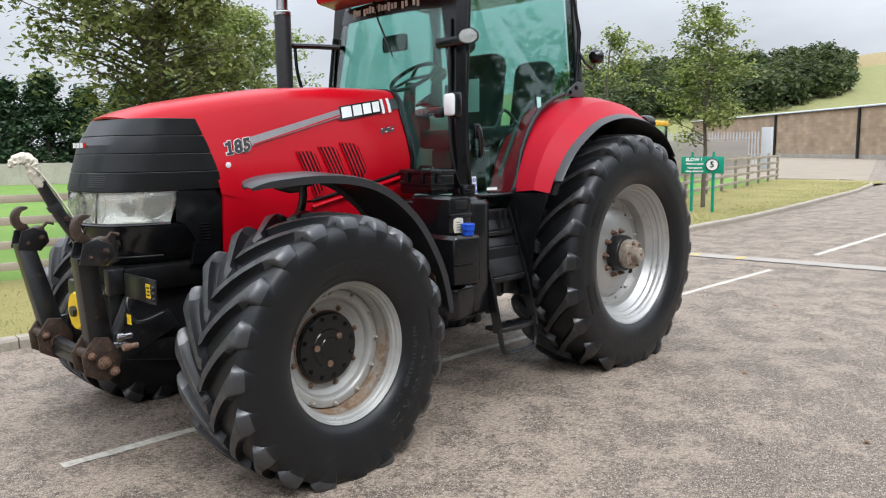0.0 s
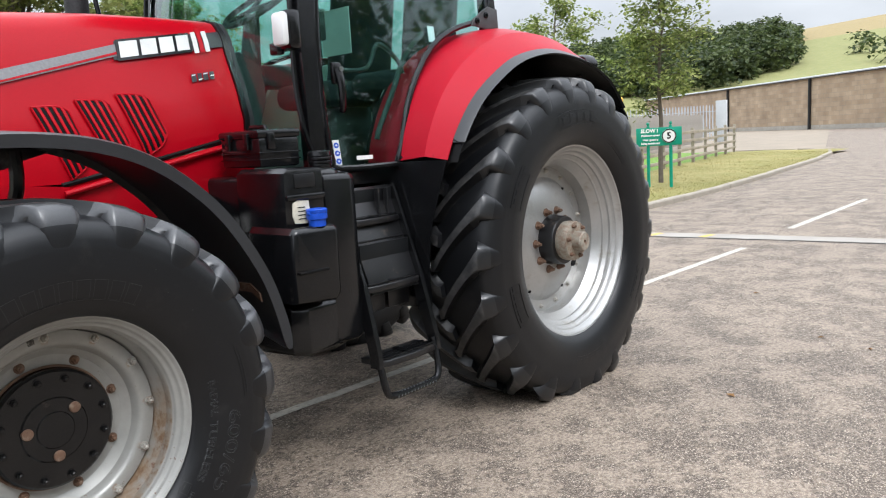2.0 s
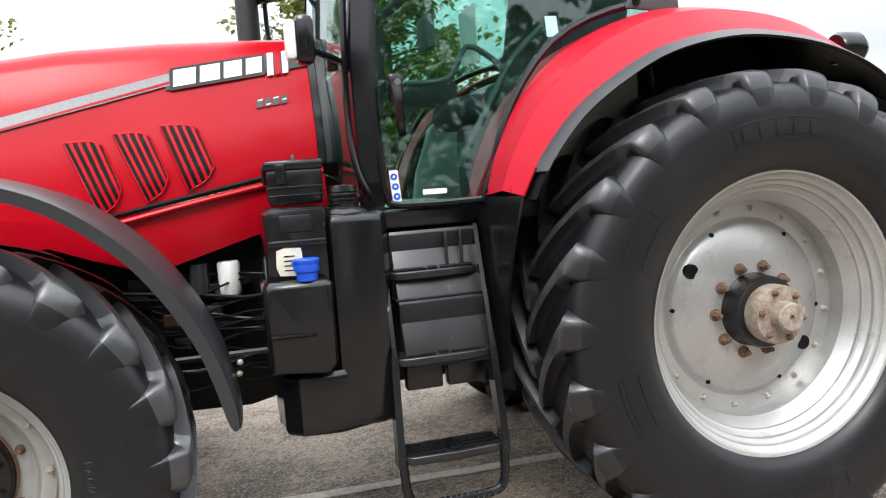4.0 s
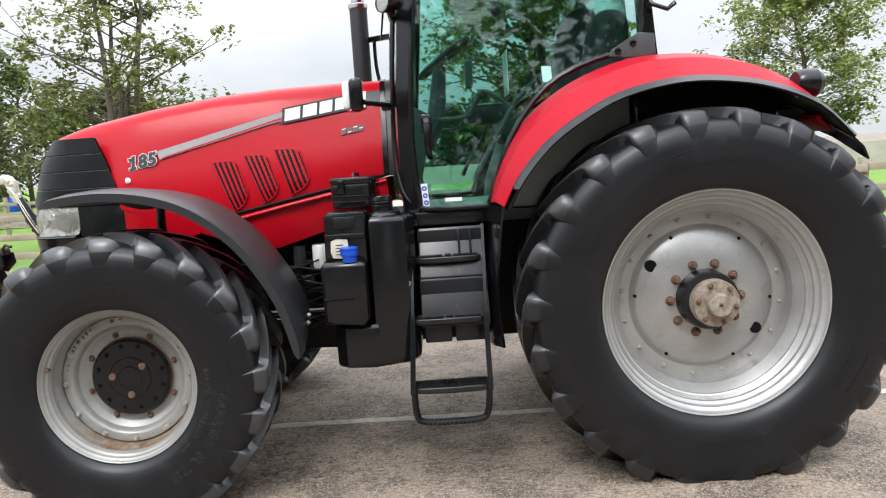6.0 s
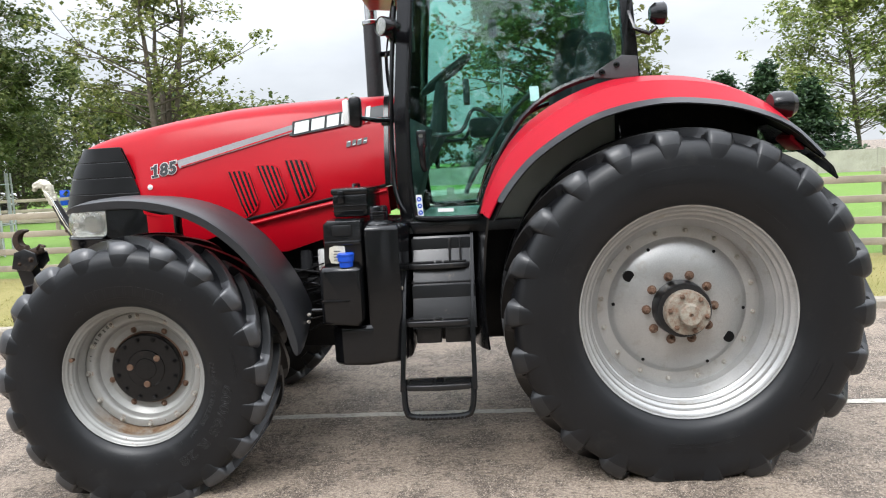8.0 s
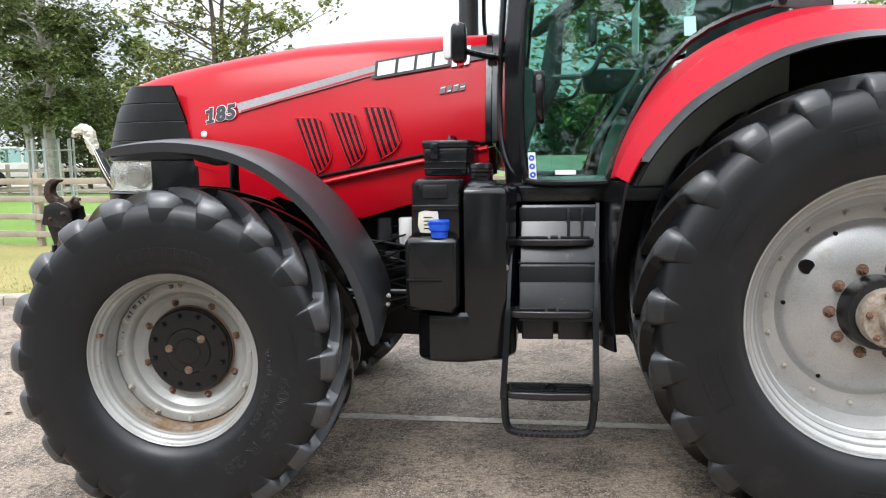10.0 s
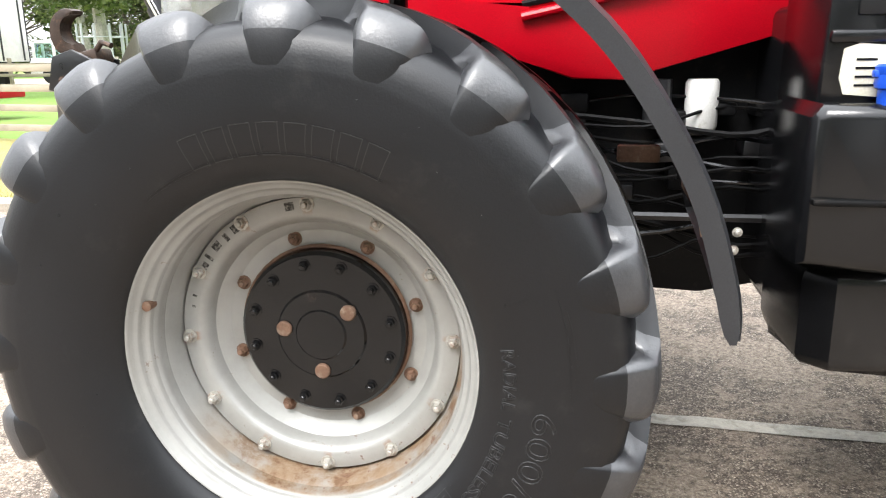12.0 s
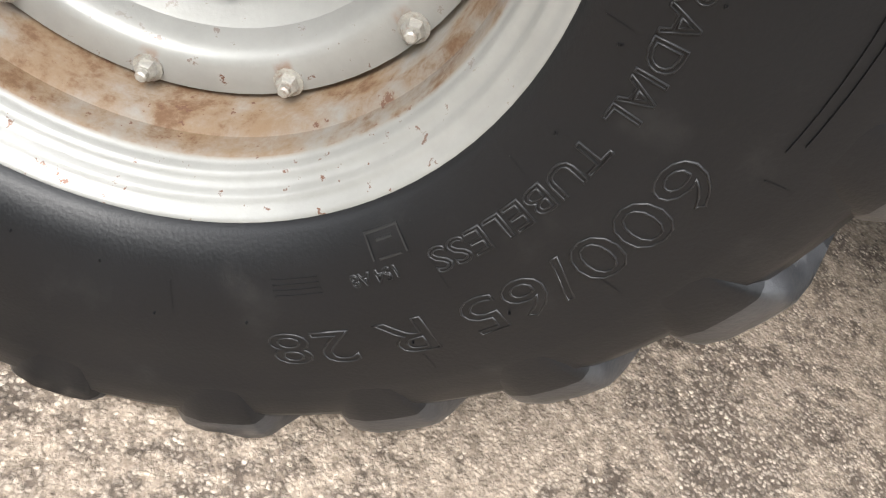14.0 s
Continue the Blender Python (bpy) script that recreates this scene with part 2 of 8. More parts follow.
def finish(bm, name, material, smooth=35.0):
    me = bpy.data.meshes.new(name)
    bmesh.ops.recalc_face_normals(bm, faces=bm.faces)
    if smooth:
        lim = radians(smooth)
        for f in bm.faces:
            f.smooth = True
        for e in bm.edges:
            if len(e.link_faces) == 2 and e.calc_face_angle(0) > lim:
                e.smooth = False
    bm.to_mesh(me)
    bm.free()
    for m in (material if isinstance(material, (list, tuple)) else [material]):
        me.materials.append(m)
    return me


def part(name, bm, material, parent, label="", smooth=35.0):
    """Links a bmesh, in world metres, as one mesh under a thing or a part."""
    ob = new(name, finish(bm, name, material, smooth))
    adopt(ob, parent)
    return tagged(ob, label)


def adopt(ob, parent):
    ob.parent = parent
    if parent.type == "EMPTY":
        ob.matrix_parent_inverse = Matrix.Translation(parent.location).inverted()
    return ob


def solo(name, bm, material, label, category, group="", kind="", smooth=35.0):
    return tagged(new(name, finish(bm, name, material, smooth)), label, category, group, kind)


def lathe(profile, segs=48, axis="Y", centre=(0, 0, 0), bm=None, closed=False):
    """Turns (radius, height) pairs about an axis through centre."""
    bm = bm or bmesh.new()
    rings = []
    for r, h in profile:
        ring = []
        for i in range(segs):
            a = 2 * math.pi * i / segs
            c, s = r * math.cos(a), r * math.sin(a)
            p = {"Y": (c, h, s), "Z": (c, s, h), "X": (h, c, s)}[axis]
            ring.append(bm.verts.new(Vector(p) + Vector(centre)))
        rings.append(ring)
    if closed:
        rings.append(rings[0])
    for a, b in zip(rings, rings[1:]):
        for i in range(segs):
            j = (i + 1) % segs
            bm.faces.new((a[i], a[j], b[j], b[i]))
    if not closed:
        for ring, (r, h) in ((rings[0], profile[0]), (rings[-1], profile[-1])):
            if 0 < r < 0.6 and len(profile) > 1 and r > 1e-5:
                try:
                    bm.faces.new(ring)
                except ValueError:
                    pass
    return bm


def box(x0, x1, y0, y1, z0, z1, bevel=0.0, bm=None, m=None, seg=2):
    bm = bm or bmesh.new()
    made = bmesh.ops.create_cube(bm, size=1.0)["verts"]
    for v in made:
        v.co = Vector(((x0 + x1) / 2 + v.co.x * (x1 - x0), (y0 + y1) / 2 + v.co.y * (y1 - y0), (z0 + z1) / 2 + v.co.z * (z1 - z0)))
    if m is not None:
        for v in made:
            v.co = m @ v.co
    if bevel:
        es = list({e for v in made for e in v.link_edges})
        bmesh.ops.bevel(bm, geom=es, offset=bevel, segments=seg, affect="EDGES", profile=0.5)
    return bm


def prism(outline, y0, y1, bevel=0.0, bm=None, plane="XZ", seg=2):
    """A slab from an outline: (x, z) pairs between two y, (x, y) pairs between two z, or (y, z) pairs between two x."""
    bm = bm or bmesh.new()
    to = {"XZ": lambda a, b, h: (a, h, b), "XY": lambda a, b, h: (a, b, h), "YZ": lambda a, b, h: (h, a, b)}[plane]
    lo = [bm.verts.new(to(a, b, y0)) for a, b in outline]
    hi = [bm.verts.new(to(a, b, y1)) for a, b in outline]
    n = len(lo)
    faces = [bm.faces.new(lo), bm.faces.new(hi[::-1])]
    for i in range(n):
        j = (i + 1) % n
        faces.append(bm.faces.new((lo[i], hi[i], hi[j], lo[j])))
    if bevel:
        es = list({e for f in faces[:2] for e in f.edges})
        bmesh.ops.bevel(bm, geom=es, offset=bevel, segments=seg, affect="EDGES", profile=0.5)
    return bm


def tube(points, radius, segs=10, bm=None, smooth_steps=0):
    """A round bar along points; radius may be one number or one for each point."""
    bm = bm or bmesh.new()
    pts = [Vector(p) for p in points]
    if smooth_steps:
        pts = spline(pts, smooth_steps)
    rad = radius if isinstance(radius, (list, tuple)) else [radius] * len(pts)
    if len(rad) != len(pts):
        rad = list(np.interp(np.linspace(0, 1, len(pts)), np.linspace(0, 1, len(rad)), rad))
    rings, up = [], None
    for i, p in enumerate(pts):
        d = (pts[min(i + 1, len(pts) - 1)] - pts[max(i - 1, 0)]).normalized()
        if up is None:
            up = d.orthogonal().normalized()
        up = (up - d * up.dot(d)).normalized()
        side = d.cross(up)
        rings.append([bm.verts.new(p + (up * math.cos(2 * math.pi * k / segs) + side * math.sin(2 * math.pi * k / segs)) * rad[i]) for k in range(segs)])
    for a, b in zip(rings, rings[1:]):
        for k in range(segs):
            bm.faces.new((a[k], a[(k + 1) % segs], b[(k + 1) % segs], b[k]))
    bm.faces.new(rings[0][::-1])
    bm.faces.new(rings[-1])
    return bm


def spline(pts, steps):
    """Catmull-Rom through points."""
    pts = [Vector(p) for p in pts]
    out = []
    for i in range(len(pts) - 1):
        p0, p1, p2, p3 = pts[max(i - 1, 0)], pts[i], pts[i + 1], pts[min(i + 2, len(pts) - 1)]
        for k in range(steps):
            t = k / steps
            out.append(0.5 * ((2 * p1) + (p2 - p0) * t + (2 * p0 - 5 * p1 + 4 * p2 - p3) * t * t + (3 * p1 - p0 - 3 * p2 + p3) * t ** 3))
    return out + [pts[-1]]


def sheet(rows, thick=0.0, bm=None, closed=False):
    """A skin through rows of points; thick gives it depth along its normals."""
    bm = bm or bmesh.new()
    vs = [[bm.verts.new(p) for p in row] for row in rows]
    made = []
    for a, b in zip(vs, vs[1:]):
        for i in range(len(a) - (0 if closed else 1)):
            j = (i + 1) % len(a)
            made.append(bm.faces.new((a[i], a[j], b[j], b[i])))
    if thick:
        bmesh.ops.recalc_face_normals(bm, faces=made)
        bmesh.ops.solidify(bm, geom=made, thickness=thick)
    return bm


def words(name, text, size, m, material, parent, depth=0.003, align="CENTER", shear=0.0, space=1.0, bold=0.0, label=""):
    """Raised lettering from the built-in font, turned into a mesh and set at the pose m."""
    cu = bpy.data.curves.new(name, "FONT")
    cu.body, cu.size, cu.extrude, cu.align_x, cu.align_y = text, size, depth, align, "CENTER"
    cu.shear, cu.space_character, cu.offset, cu.resolution_u = shear, space, bold, 3
    tmp = bpy.data.objects.new(name, cu)
    me = bpy.data.meshes.new_from_object(tmp)
    bpy.data.objects.remove(tmp)
    me.transform(m)
    me.materials.append(material)
    ob = new(name, me)
    if parent:
        adopt(ob, parent)
    return tagged(ob, label)


def lerp(x, xs, ys):
    return float(np.interp(x, xs, ys))


# ---- ground, road, kerb, verge ----
def asphalt():
    """Chippings bedded in grey-brown binder, filled with pale fines in ragged patches and dark where the binder lies bare."""
    m, nt, bs = principled("worn_asphalt")
    co = coords(nt)
    wob = grain(nt, 70.0, 3, vec=co)
    warp = mixc(nt, 0.012, co, wob.outputs["Color"], "ADD")
    stones = grain(nt, 135.0, vec=warp, kind="ShaderNodeTexVoronoi")
    tone = grain(nt, 260.0, 3, vec=co)
    broad, worn, speck = grain(nt, 0.55, 6, 0.6, vec=co), grain(nt, 2.6, 8, 0.72, vec=co), grain(nt, 26.0, 6, 0.72, vec=co)
    fill, pits = grain(nt, 17.0, 7, 0.7, vec=co), grain(nt, 75.0, 4, 0.65, vec=co)
    stone_col = ramp(nt, stones.outputs["Color"], [(0.10, (0.150, 0.120, 0.095)), (0.42, (0.262, 0.222, 0.182)), (0.66, (0.36, 0.305, 0.25)), (0.90, (0.60, 0.515, 0.42))])
    hollow = ramp(nt, stones.outputs["Distance"], [(0.36, (0, 0, 0)), (0.60, (1, 1, 1))])
    grit = mixc(nt, hollow, stone_col, (0.112, 0.086, 0.066))
    # the middle of the road is scrubbed paler than the lane beside it
    sep, lane = nt.nodes.new("ShaderNodeSeparateXYZ"), nt.nodes.new("ShaderNodeMapRange")
    nt.links.new(co, sep.inputs["Vector"])
    nt.links.new(sep.outputs["Y"], lane.inputs["Value"])
    lane.interpolation_type = "SMOOTHSTEP"
    lane.inputs["From Min"].default_value, lane.inputs["From Max"].default_value = -2.6, -0.3
    lane.inputs["To Min"].default_value, lane.inputs["To Max"].default_value = 0.0, 0.055
    edge = mixc(nt, 0.40, worn.outputs["Fac"], fill.outputs["Fac"])
    edge = mixc(nt, 1.0, edge, lane.outputs["Result"], "ADD")
    fines = ramp(nt, edge, [(0.525, (0, 0, 0)), (0.580, (0.70, 0.70, 0.70))])
    col = mixc(nt, fines, grit, mixc(nt, ramp(nt, pits.outputs["Fac"], [(0.36, (0, 0, 0)), (0.56, (1, 1, 1))]), (0.225, 0.176, 0.134), (0.395, 0.324, 0.255)))
    # bare dark binder in speckled clusters
    dark = mixc(nt, 0.30, speck.outputs["Fac"], worn.outputs["Fac"])
    lane_in = nt.nodes.new("ShaderNodeMapRange")
    nt.links.new(lane.outputs["Result"], lane_in.inputs["Value"])
    lane_in.inputs["From Max"].default_value, lane_in.inputs["To Min"].default_value, lane_in.inputs["To Max"].default_value = 0.055, 0.030, -0.006
    dark = mixc(nt, 1.0, dark, lane_in.outputs["Result"], "ADD")
    col = mixc(nt, ramp(nt, dark, [(0.418, (0.72, 0.72, 0.72)), (0.462, (0.0, 0.0, 0.0))]), col, mixc(nt, hollow, (0.128, 0.100, 0.076), (0.062, 0.048, 0.036)))
    col = mixc(nt, 1.0, col, ramp(nt, broad.outputs["Fac"], [(0.36, (0.86, 0.86, 0.865)), (0.60, (1.0, 1.0, 1.0))]), "MULTIPLY")
    coarse = grain(nt, 42.0, 3, 0.75, vec=co)
    col = mixc(nt, 1.0, col, ramp(nt, coarse.outputs["Fac"], [(0.36, (0.60, 0.58, 0.55)), (0.50, (0.98, 0.97, 0.96)), (0.64, (1.28, 1.27, 1.24))]), "MULTIPLY")
    col = mixc(nt, 0.40, col, ramp(nt, tone.outputs["Fac"], [(0.3, (0.2, 0.2, 0.2)), (0.7, (0.8, 0.8, 0.8))]), "OVERLAY")
    nt.links.new(col, bs.inputs["Base Color"])
    bs.inputs["Roughness"].default_value = 0.72
    bs.inputs["Specular IOR Level"].default_value = 0.4
    bump(nt, bs, ramp(nt, stones.outputs["Distance"], [(0.15, (1, 1, 1)), (0.62, (0, 0, 0))]), 0.6, 0.004)
    return m


def grass_mat(name, a, b, c):
    m, nt, bs = principled(name)
    co = coords(nt)
    big, fine = grain(nt, 0.6, 6, 0.6, vec=co), grain(nt, 45.0, 4, vec=co)
    col = mixc(nt, ramp(nt, big.outputs["Fac"], [(0.35, (0, 0, 0)), (0.65, (1, 1, 1))]), a, b)
    col = mixc(nt, ramp(nt, fine.outputs["Fac"], [(0.45, (0, 0, 0)), (0.7, (0.8, 0.8, 0.8))]), col, c)
    nt.links.new(col, bs.inputs["Base Color"])
    bs.inputs["Roughness"].default_value = 0.9
    bump(nt, bs, fine.outputs["Fac"], 0.7, 0.03)
    return m


ASPHALT = asphalt()
VERGE = grass_mat("dry_mown_grass", (0.22, 0.20, 0.055), (0.32, 0.265, 0.10), (0.14, 0.145, 0.035))
FIELD = grass_mat("lush_field_grass", (0.13, 0.24, 0.03), (0.17, 0.28, 0.045), (0.08, 0.16, 0.02))
STUBBLE = grass_mat("ripe_hill_field", (0.26, 0.20, 0.085), (0.31, 0.235, 0.105), (0.21, 0.165, 0.07))
CONCRETE = surface("pale_concrete", (0.42, 0.39, 0.34), 0.85, dark=0.8, big=0.8, small=40, relief=0.3, dirt=(0.28, 0.25, 0.21), dirt_amount=0.25)
KERB_MAT = surface("weathered_kerb_stone", (0.36, 0.32, 0.26), 0.85, dark=0.75, big=5, small=60, relief=0.35, dirt=(0.20, 0.18, 0.13), dirt_amount=0.2)
LINE_PAINT = surface("worn_white_line_paint", (0.56, 0.53, 0.46), 0.75, dark=0.75, big=9, small=110, relief=0.4, dirt=(0.25, 0.215, 0.18), dirt_amount=0.45)
TIMBER = surface("weathered_fence_timber", (0.36, 0.31, 0.24), 0.85, dark=0.65, big=3, small=90, relief=0.3, dirt=(0.20, 0.18, 0.14), dirt_amount=0.25)



def field_z(x, y):
    """The paddock beyond the fence: nearly level, rising a little with distance."""
    return 0.10 + 0.006 * max(0.0, min(y, 120.0) - fence_y(x))


FENCE = [(-46, 14.5), (-8.0, 8.55), (0.75, 7.25), (7.4, 6.55), (14.0, 7.0), (21.3, 8.06), (33.0, 10.3)]


def fence_y(x):
    return lerp(x, [p[0] for p in FENCE], [p[1] for p in FENCE])


# one sheet of ground to the horizon; it drops away under the paddock
xs = [-900, -200, -60, -46, -30, -15, -7.5, 0, 7, 14, 21.3, 33.4, 33.8, 60, 200, 900]
rows = []
for dy, low in ((-900, 0), (-60, 0), (-1.5, 0), (-0.5, 0), (-0.3, 1), (40, 1), (900, 1)):
    row = []
    for x in xs:
        inside = x <= 33.4
        y = (fence_y(min(x, 33.0)) if abs(dy) < 50 else 0) + dy
        row.append((x, y, -2.6 if (low and inside) else 0.0))
    rows.append(row)
solo("ground", sheet(rows), ASPHALT, "worn grey asphalt road with pale patches", "road", kind="structure", smooth=0)

KERB = [(-60, 8.6), (-12, 4.75), (-5.0, 4.15), (-0.2, 4.08), (3.0, 3.88), (5.8, 3.70), (9.0, 3.74), (12.15, 3.84), (14.7, 3.90), (19.0, 4.25), (26.3, 5.0), (30.6, 5.67), (33.2, 6.4), (34.2, 7.6), (34.5, 10.0)]
kerb_line = [Vector((x, y, 0)) for x, y in KERB]


def along(poly, step):
    """Points at even steps on a polyline, with the direction there."""
    out, carry = [], 0.0
    for a, b in zip(poly, poly[1:]):
        d = b - a
        n = d.length
        t = carry
        while t < n:
            out.append((a + d * (t / n), d.normalized()))
            t += step
        carry = t - n
    return out


def kerb_y(x):
    return lerp(x, [p[0] for p in KERB[:12]], [p[1] for p in KERB[:12]])


rng = random.Random(11)
rows = []
vx = [-60, -30, -18] + list(np.linspace(-12, 33.4, 76))
for k in range(9):
    f = k / 8
    row = []
    for x in vx:
        y0, y1 = kerb_y(min(x, 33.2)) + 0.10, fence_y(min(x, 33.0)) + 0.25
        row.append((x, y0 + (y1 - y0) * f, 0.088 + 0.035 * math.sin(f * 2.6) + rng.uniform(-0.012, 0.012) * (0 if k == 0 else 1)))
    rows.append(row)
solo("verge", sheet(rows), VERGE, "dry mown grass verge behind the kerb", "grass", kind="structure", smooth=80)
fx = [-200, -90, -46, -30, -20, -12, -7.5, -3, 0.4, 3.5, 6.8, 10, 13.5, 16.5, 19.7, 26, 33.3]
rows = []
for dy in (0.2, 1.0, 2.5, 4.5, 7.0, 11, 16, 24, 40, 80, 300):
    rows.append([(x, fence_y(x) + dy, field_z(x, fence_y(x) + dy)) for x in fx])
solo("paddock", sheet(rows), FIELD, "bright green paddock grass behind the fence", "grass", kind="structure", smooth=80)
YARD = surface("tan_concrete_yard", (0.30, 0.25, 0.19), 0.9, dark=0.8, big=0.5, small=30, relief=0.2)
rows = [[(x, x * 0.26 + dy, 0.004) for x in (35.5, 50, 70, 100, 130)] for dy in (-2.0, 4.0, 12.0)]
solo("yard", sheet(rows), YARD, "pale concrete yard before the block wall", "yard", kind="structure")
# gravel track far behind the paddock
TRACK = surface("pale_gravel_track", (0.42, 0.38, 0.30), 0.9, dark=0.75, big=1.2, small=30, relief=0.3)
rows = [[(x, 22.0 - x * 0.15 + w, field_z(x, 22.0 - x * 0.15 + w) + 0.03) for x in (-60, -40, -25, -15, -5, 2)] for w in (0, 4, 8, 12)]
solo("track", sheet(rows), TRACK, "pale gravel track beyond the paddock", "track", kind="structure")
# grass blades on the verge
rng = random.Random(5)
verts, faces = [], []
for k in range(32000):
    x = rng.uniform(-9, 32)
    f = rng.random() ** 1.3
    y = kerb_y(x) + 0.14 + (fence_y(x) - kerb_y(x) - 0.1) * f
    z, h, w, a = 0.088 + 0.03 * math.sin(f * 2.6), rng.uniform(0.015, 0.04), rng.uniform(0.003, 0.007), rng.uniform(0, 6.28)
    i = len(verts)
    lx, ly = rng.uniform(-0.03, 0.03), rng.uniform(-0.03, 0.03)
    verts += [(x - w * math.cos(a), y - w * math.sin(a), z - 0.01), (x + w * math.cos(a), y + w * math.sin(a), z - 0.01), (x + lx, y + ly, z + h)]
    faces.append((i, i + 1, i + 2))
me = bpy.data.meshes.new("grass_blades")
me.from_pydata(verts, [], faces)
BLADE = grass_mat("grass_blades", (0.24, 0.22, 0.055), (0.34, 0.285, 0.11), (0.16, 0.17, 0.045))
me.materials.append(BLADE)
tagged(new("grass_blades", me), "short dry grass blades on the verge", "grass", kind="stuff")


# road paint
def ribbon(name, pts, width, z, material, label, parent=None, rag=0.006):
    r = random.Random(len(name) * 7 + int(pts[0][0] * 10))
    poly = [Vector((x, y, 0)) for x, y in pts]
    st_ = along(poly, 0.12) + [(poly[-1], (poly[-1] - poly[-2]).normalized())]
    rows = []
    for p, d in st_:
        n = Vector((-d.y, d.x, 0))
        a = p + n * (width / 2 + r.uniform(-rag, rag))
        b = p - n * (width / 2 + r.uniform(-rag, rag))
        rows.append([(a.x, a.y, z), (b.x, b.y, z)])
    ob = solo(name, sheet(rows), material, label, "road marking", kind="structure", smooth=0)
    return ob


ribbon("road_marking", [(-1.06, 1.09), (3.0, 0.965), (8.12, 0.79)], 0.080, 0.004, LINE_PAINT, "worn white centre line under the tractor")
ribbon("road_marking", [(9.93, 0.83), (14.0, 0.81)], 0.10, 0.004, LINE_PAINT, "worn white centre line dash")
ribbon("road_marking", [(17.0, 0.85), (21.0, 1.0)], 0.11, 0.004, LINE_PAINT, "worn white centre line dash")
ribbon("road_marking", [(-9.5, 1.42), (-3.2, 1.16)], 0.095, 0.004, LINE_PAINT, "worn white centre line dash")
TAR = surface("dark_tar_seam", (0.035, 0.033, 0.03), 0.7, dark=0.6, big=6, small=80, relief=0.4)
ribbon("tar_seam", [(8.55, 3.45), (8.66, 2.15), (8.77, 1.2), (8.91, -0.4), (9.05, -1.8), (9.3, -4.2)], 0.05, 0.004, TAR, "dark tar seam across the road", rag=0.015)
NEW_TAR = surface("paler_relaid_strip", (0.36, 0.33, 0.29), 0.85, dark=0.8, big=1.5, small=90, relief=0.3)
ribbon("relaid_strip", [(8.78, 3.45), (8.89, 2.15), (9.0, 1.2), (9.14, -0.4), (9.28, -1.8), (9.53, -4.2)], 0.36, 0.003, NEW_TAR, "pale relaid strip across the road", rag=0.02)
YELLOW_PAINT = surface("worn_yellow_paint", (0.62, 0.42, 0.10), 0.7, dark=0.8, big=8, small=60, relief=0.2, dirt=(0.33, 0.28, 0.2), dirt_amount=0.3)
for (x, y) in ((8.78, 3.1), (8.86, 2.3), (8.92, 1.6)):
    ribbon("yellow_mark", [(x - 0.12, y), (x + 0.14, y - 0.05)], 0.10, 0.005, YELLOW_PAINT, "worn yellow road mark")

# ---- the tractor: front axle at x = 0, rear axle at x = 2.884, its length along x, nose towards -x ----
YC = 1.08
tractor = thing("tractor", (1.4, YC, 0), "red farm tractor with black grille and silver wheels, on road", "tractor")


def pressed(v, at, o_mid):
    """A tyre's point set on its wheel, pressed flat where it meets the road."""
    cx, cz, y_out, side = at
    z, o = v.z + cz, v.y
    if z < 0.18:
        o += 0.030 * ((0.18 - max(z, 0)) / 0.18) ** 1.5 * (1 if o > o_mid else -1)
    return Vector((cx + v.x, y_out - o if side < 0 else y_out + o, max(z, 0.004)))


def carcass(at, profile, o_mid):
    bm = lathe(profile, 96, "Y", (0, 0, 0), closed=True)
    for v in bm.verts:
        v.co = pressed(v.co, at, o_mid)
    return bm


US = [-1.0, -0.78, -0.58, 0.0, 0.58, 0.78, 1.0]


def lug(at, th0, half, crest, o_mid, lug_len):
    """One slanting bar: a steep-sided ridge on the tread that swells to a broad dome over the shoulder."""
    bm = bmesh.new()
    o_end = [o for o, r in crest if r > crest[0][1] - 0.012][-1]
    rows = []
    for i, (o, r) in enumerate(crest):
        s = (o - o_mid) / (o_end - o_mid)
        f = min(1.0, max(0.0, s)) ** 5
        g = max(0.0, i / (len(crest) - 1) - 0.72) / 0.28
        th = th0 - lug_len * min(max(s, 0.0), 1.0) ** 0.85
        (o0, r0), (o1, r1) = crest[max(i - 1, 0)], crest[min(i + 1, len(crest) - 1)]
        n = math.hypot(o1 - o0, r1 - r0)
        no, nr = (r1 - r0) / n, -(o1 - o0) / n
        row = []
        for u in (-1, -0.9, -0.78, -0.66, -0.58, -0.3, 0, 0.3, 0.58, 0.66, 0.78, 0.9, 1):
            u = float(u)
            wa, da = lerp(u, US, [-0.066, -0.040, -0.028, 0, 0.028, 0.036, 0.054]), lerp(u, US, [0.058, 0.040, 0.001, 0, 0.001, 0.040, 0.058])
            wb, db = u * (0.098 if u < 0 else 0.072), 0.060 * abs(u) ** (4.2 if u < 0 else 7.0)
            w = (wa + (wb - wa) * f) * (1 - 0.25 * g)
            d = (da + (db - da) * f) * (1 - 0.55 * g)
            rr, oo = r + nr * d, o + no * d
            if half:
                oo = 2 * o_mid - oo
            a = th + w / crest[0][1]
            row.append(bm.verts.new(pressed(Vector((rr * math.cos(a), oo, rr * math.sin(a))), at, o_mid)))
        rows.append(row)
    for a, b in zip(rows, rows[1:]):
        for i in range(12):
            bm.faces.new((a[i], a[i + 1], b[i + 1], b[i]))
    bm.faces.new(rows[0])
    bm.faces.new(rows[-1][::-1])
    bm.faces.new([r[0] for r in rows] + [r[12] for r in rows][::-1])
    return bm


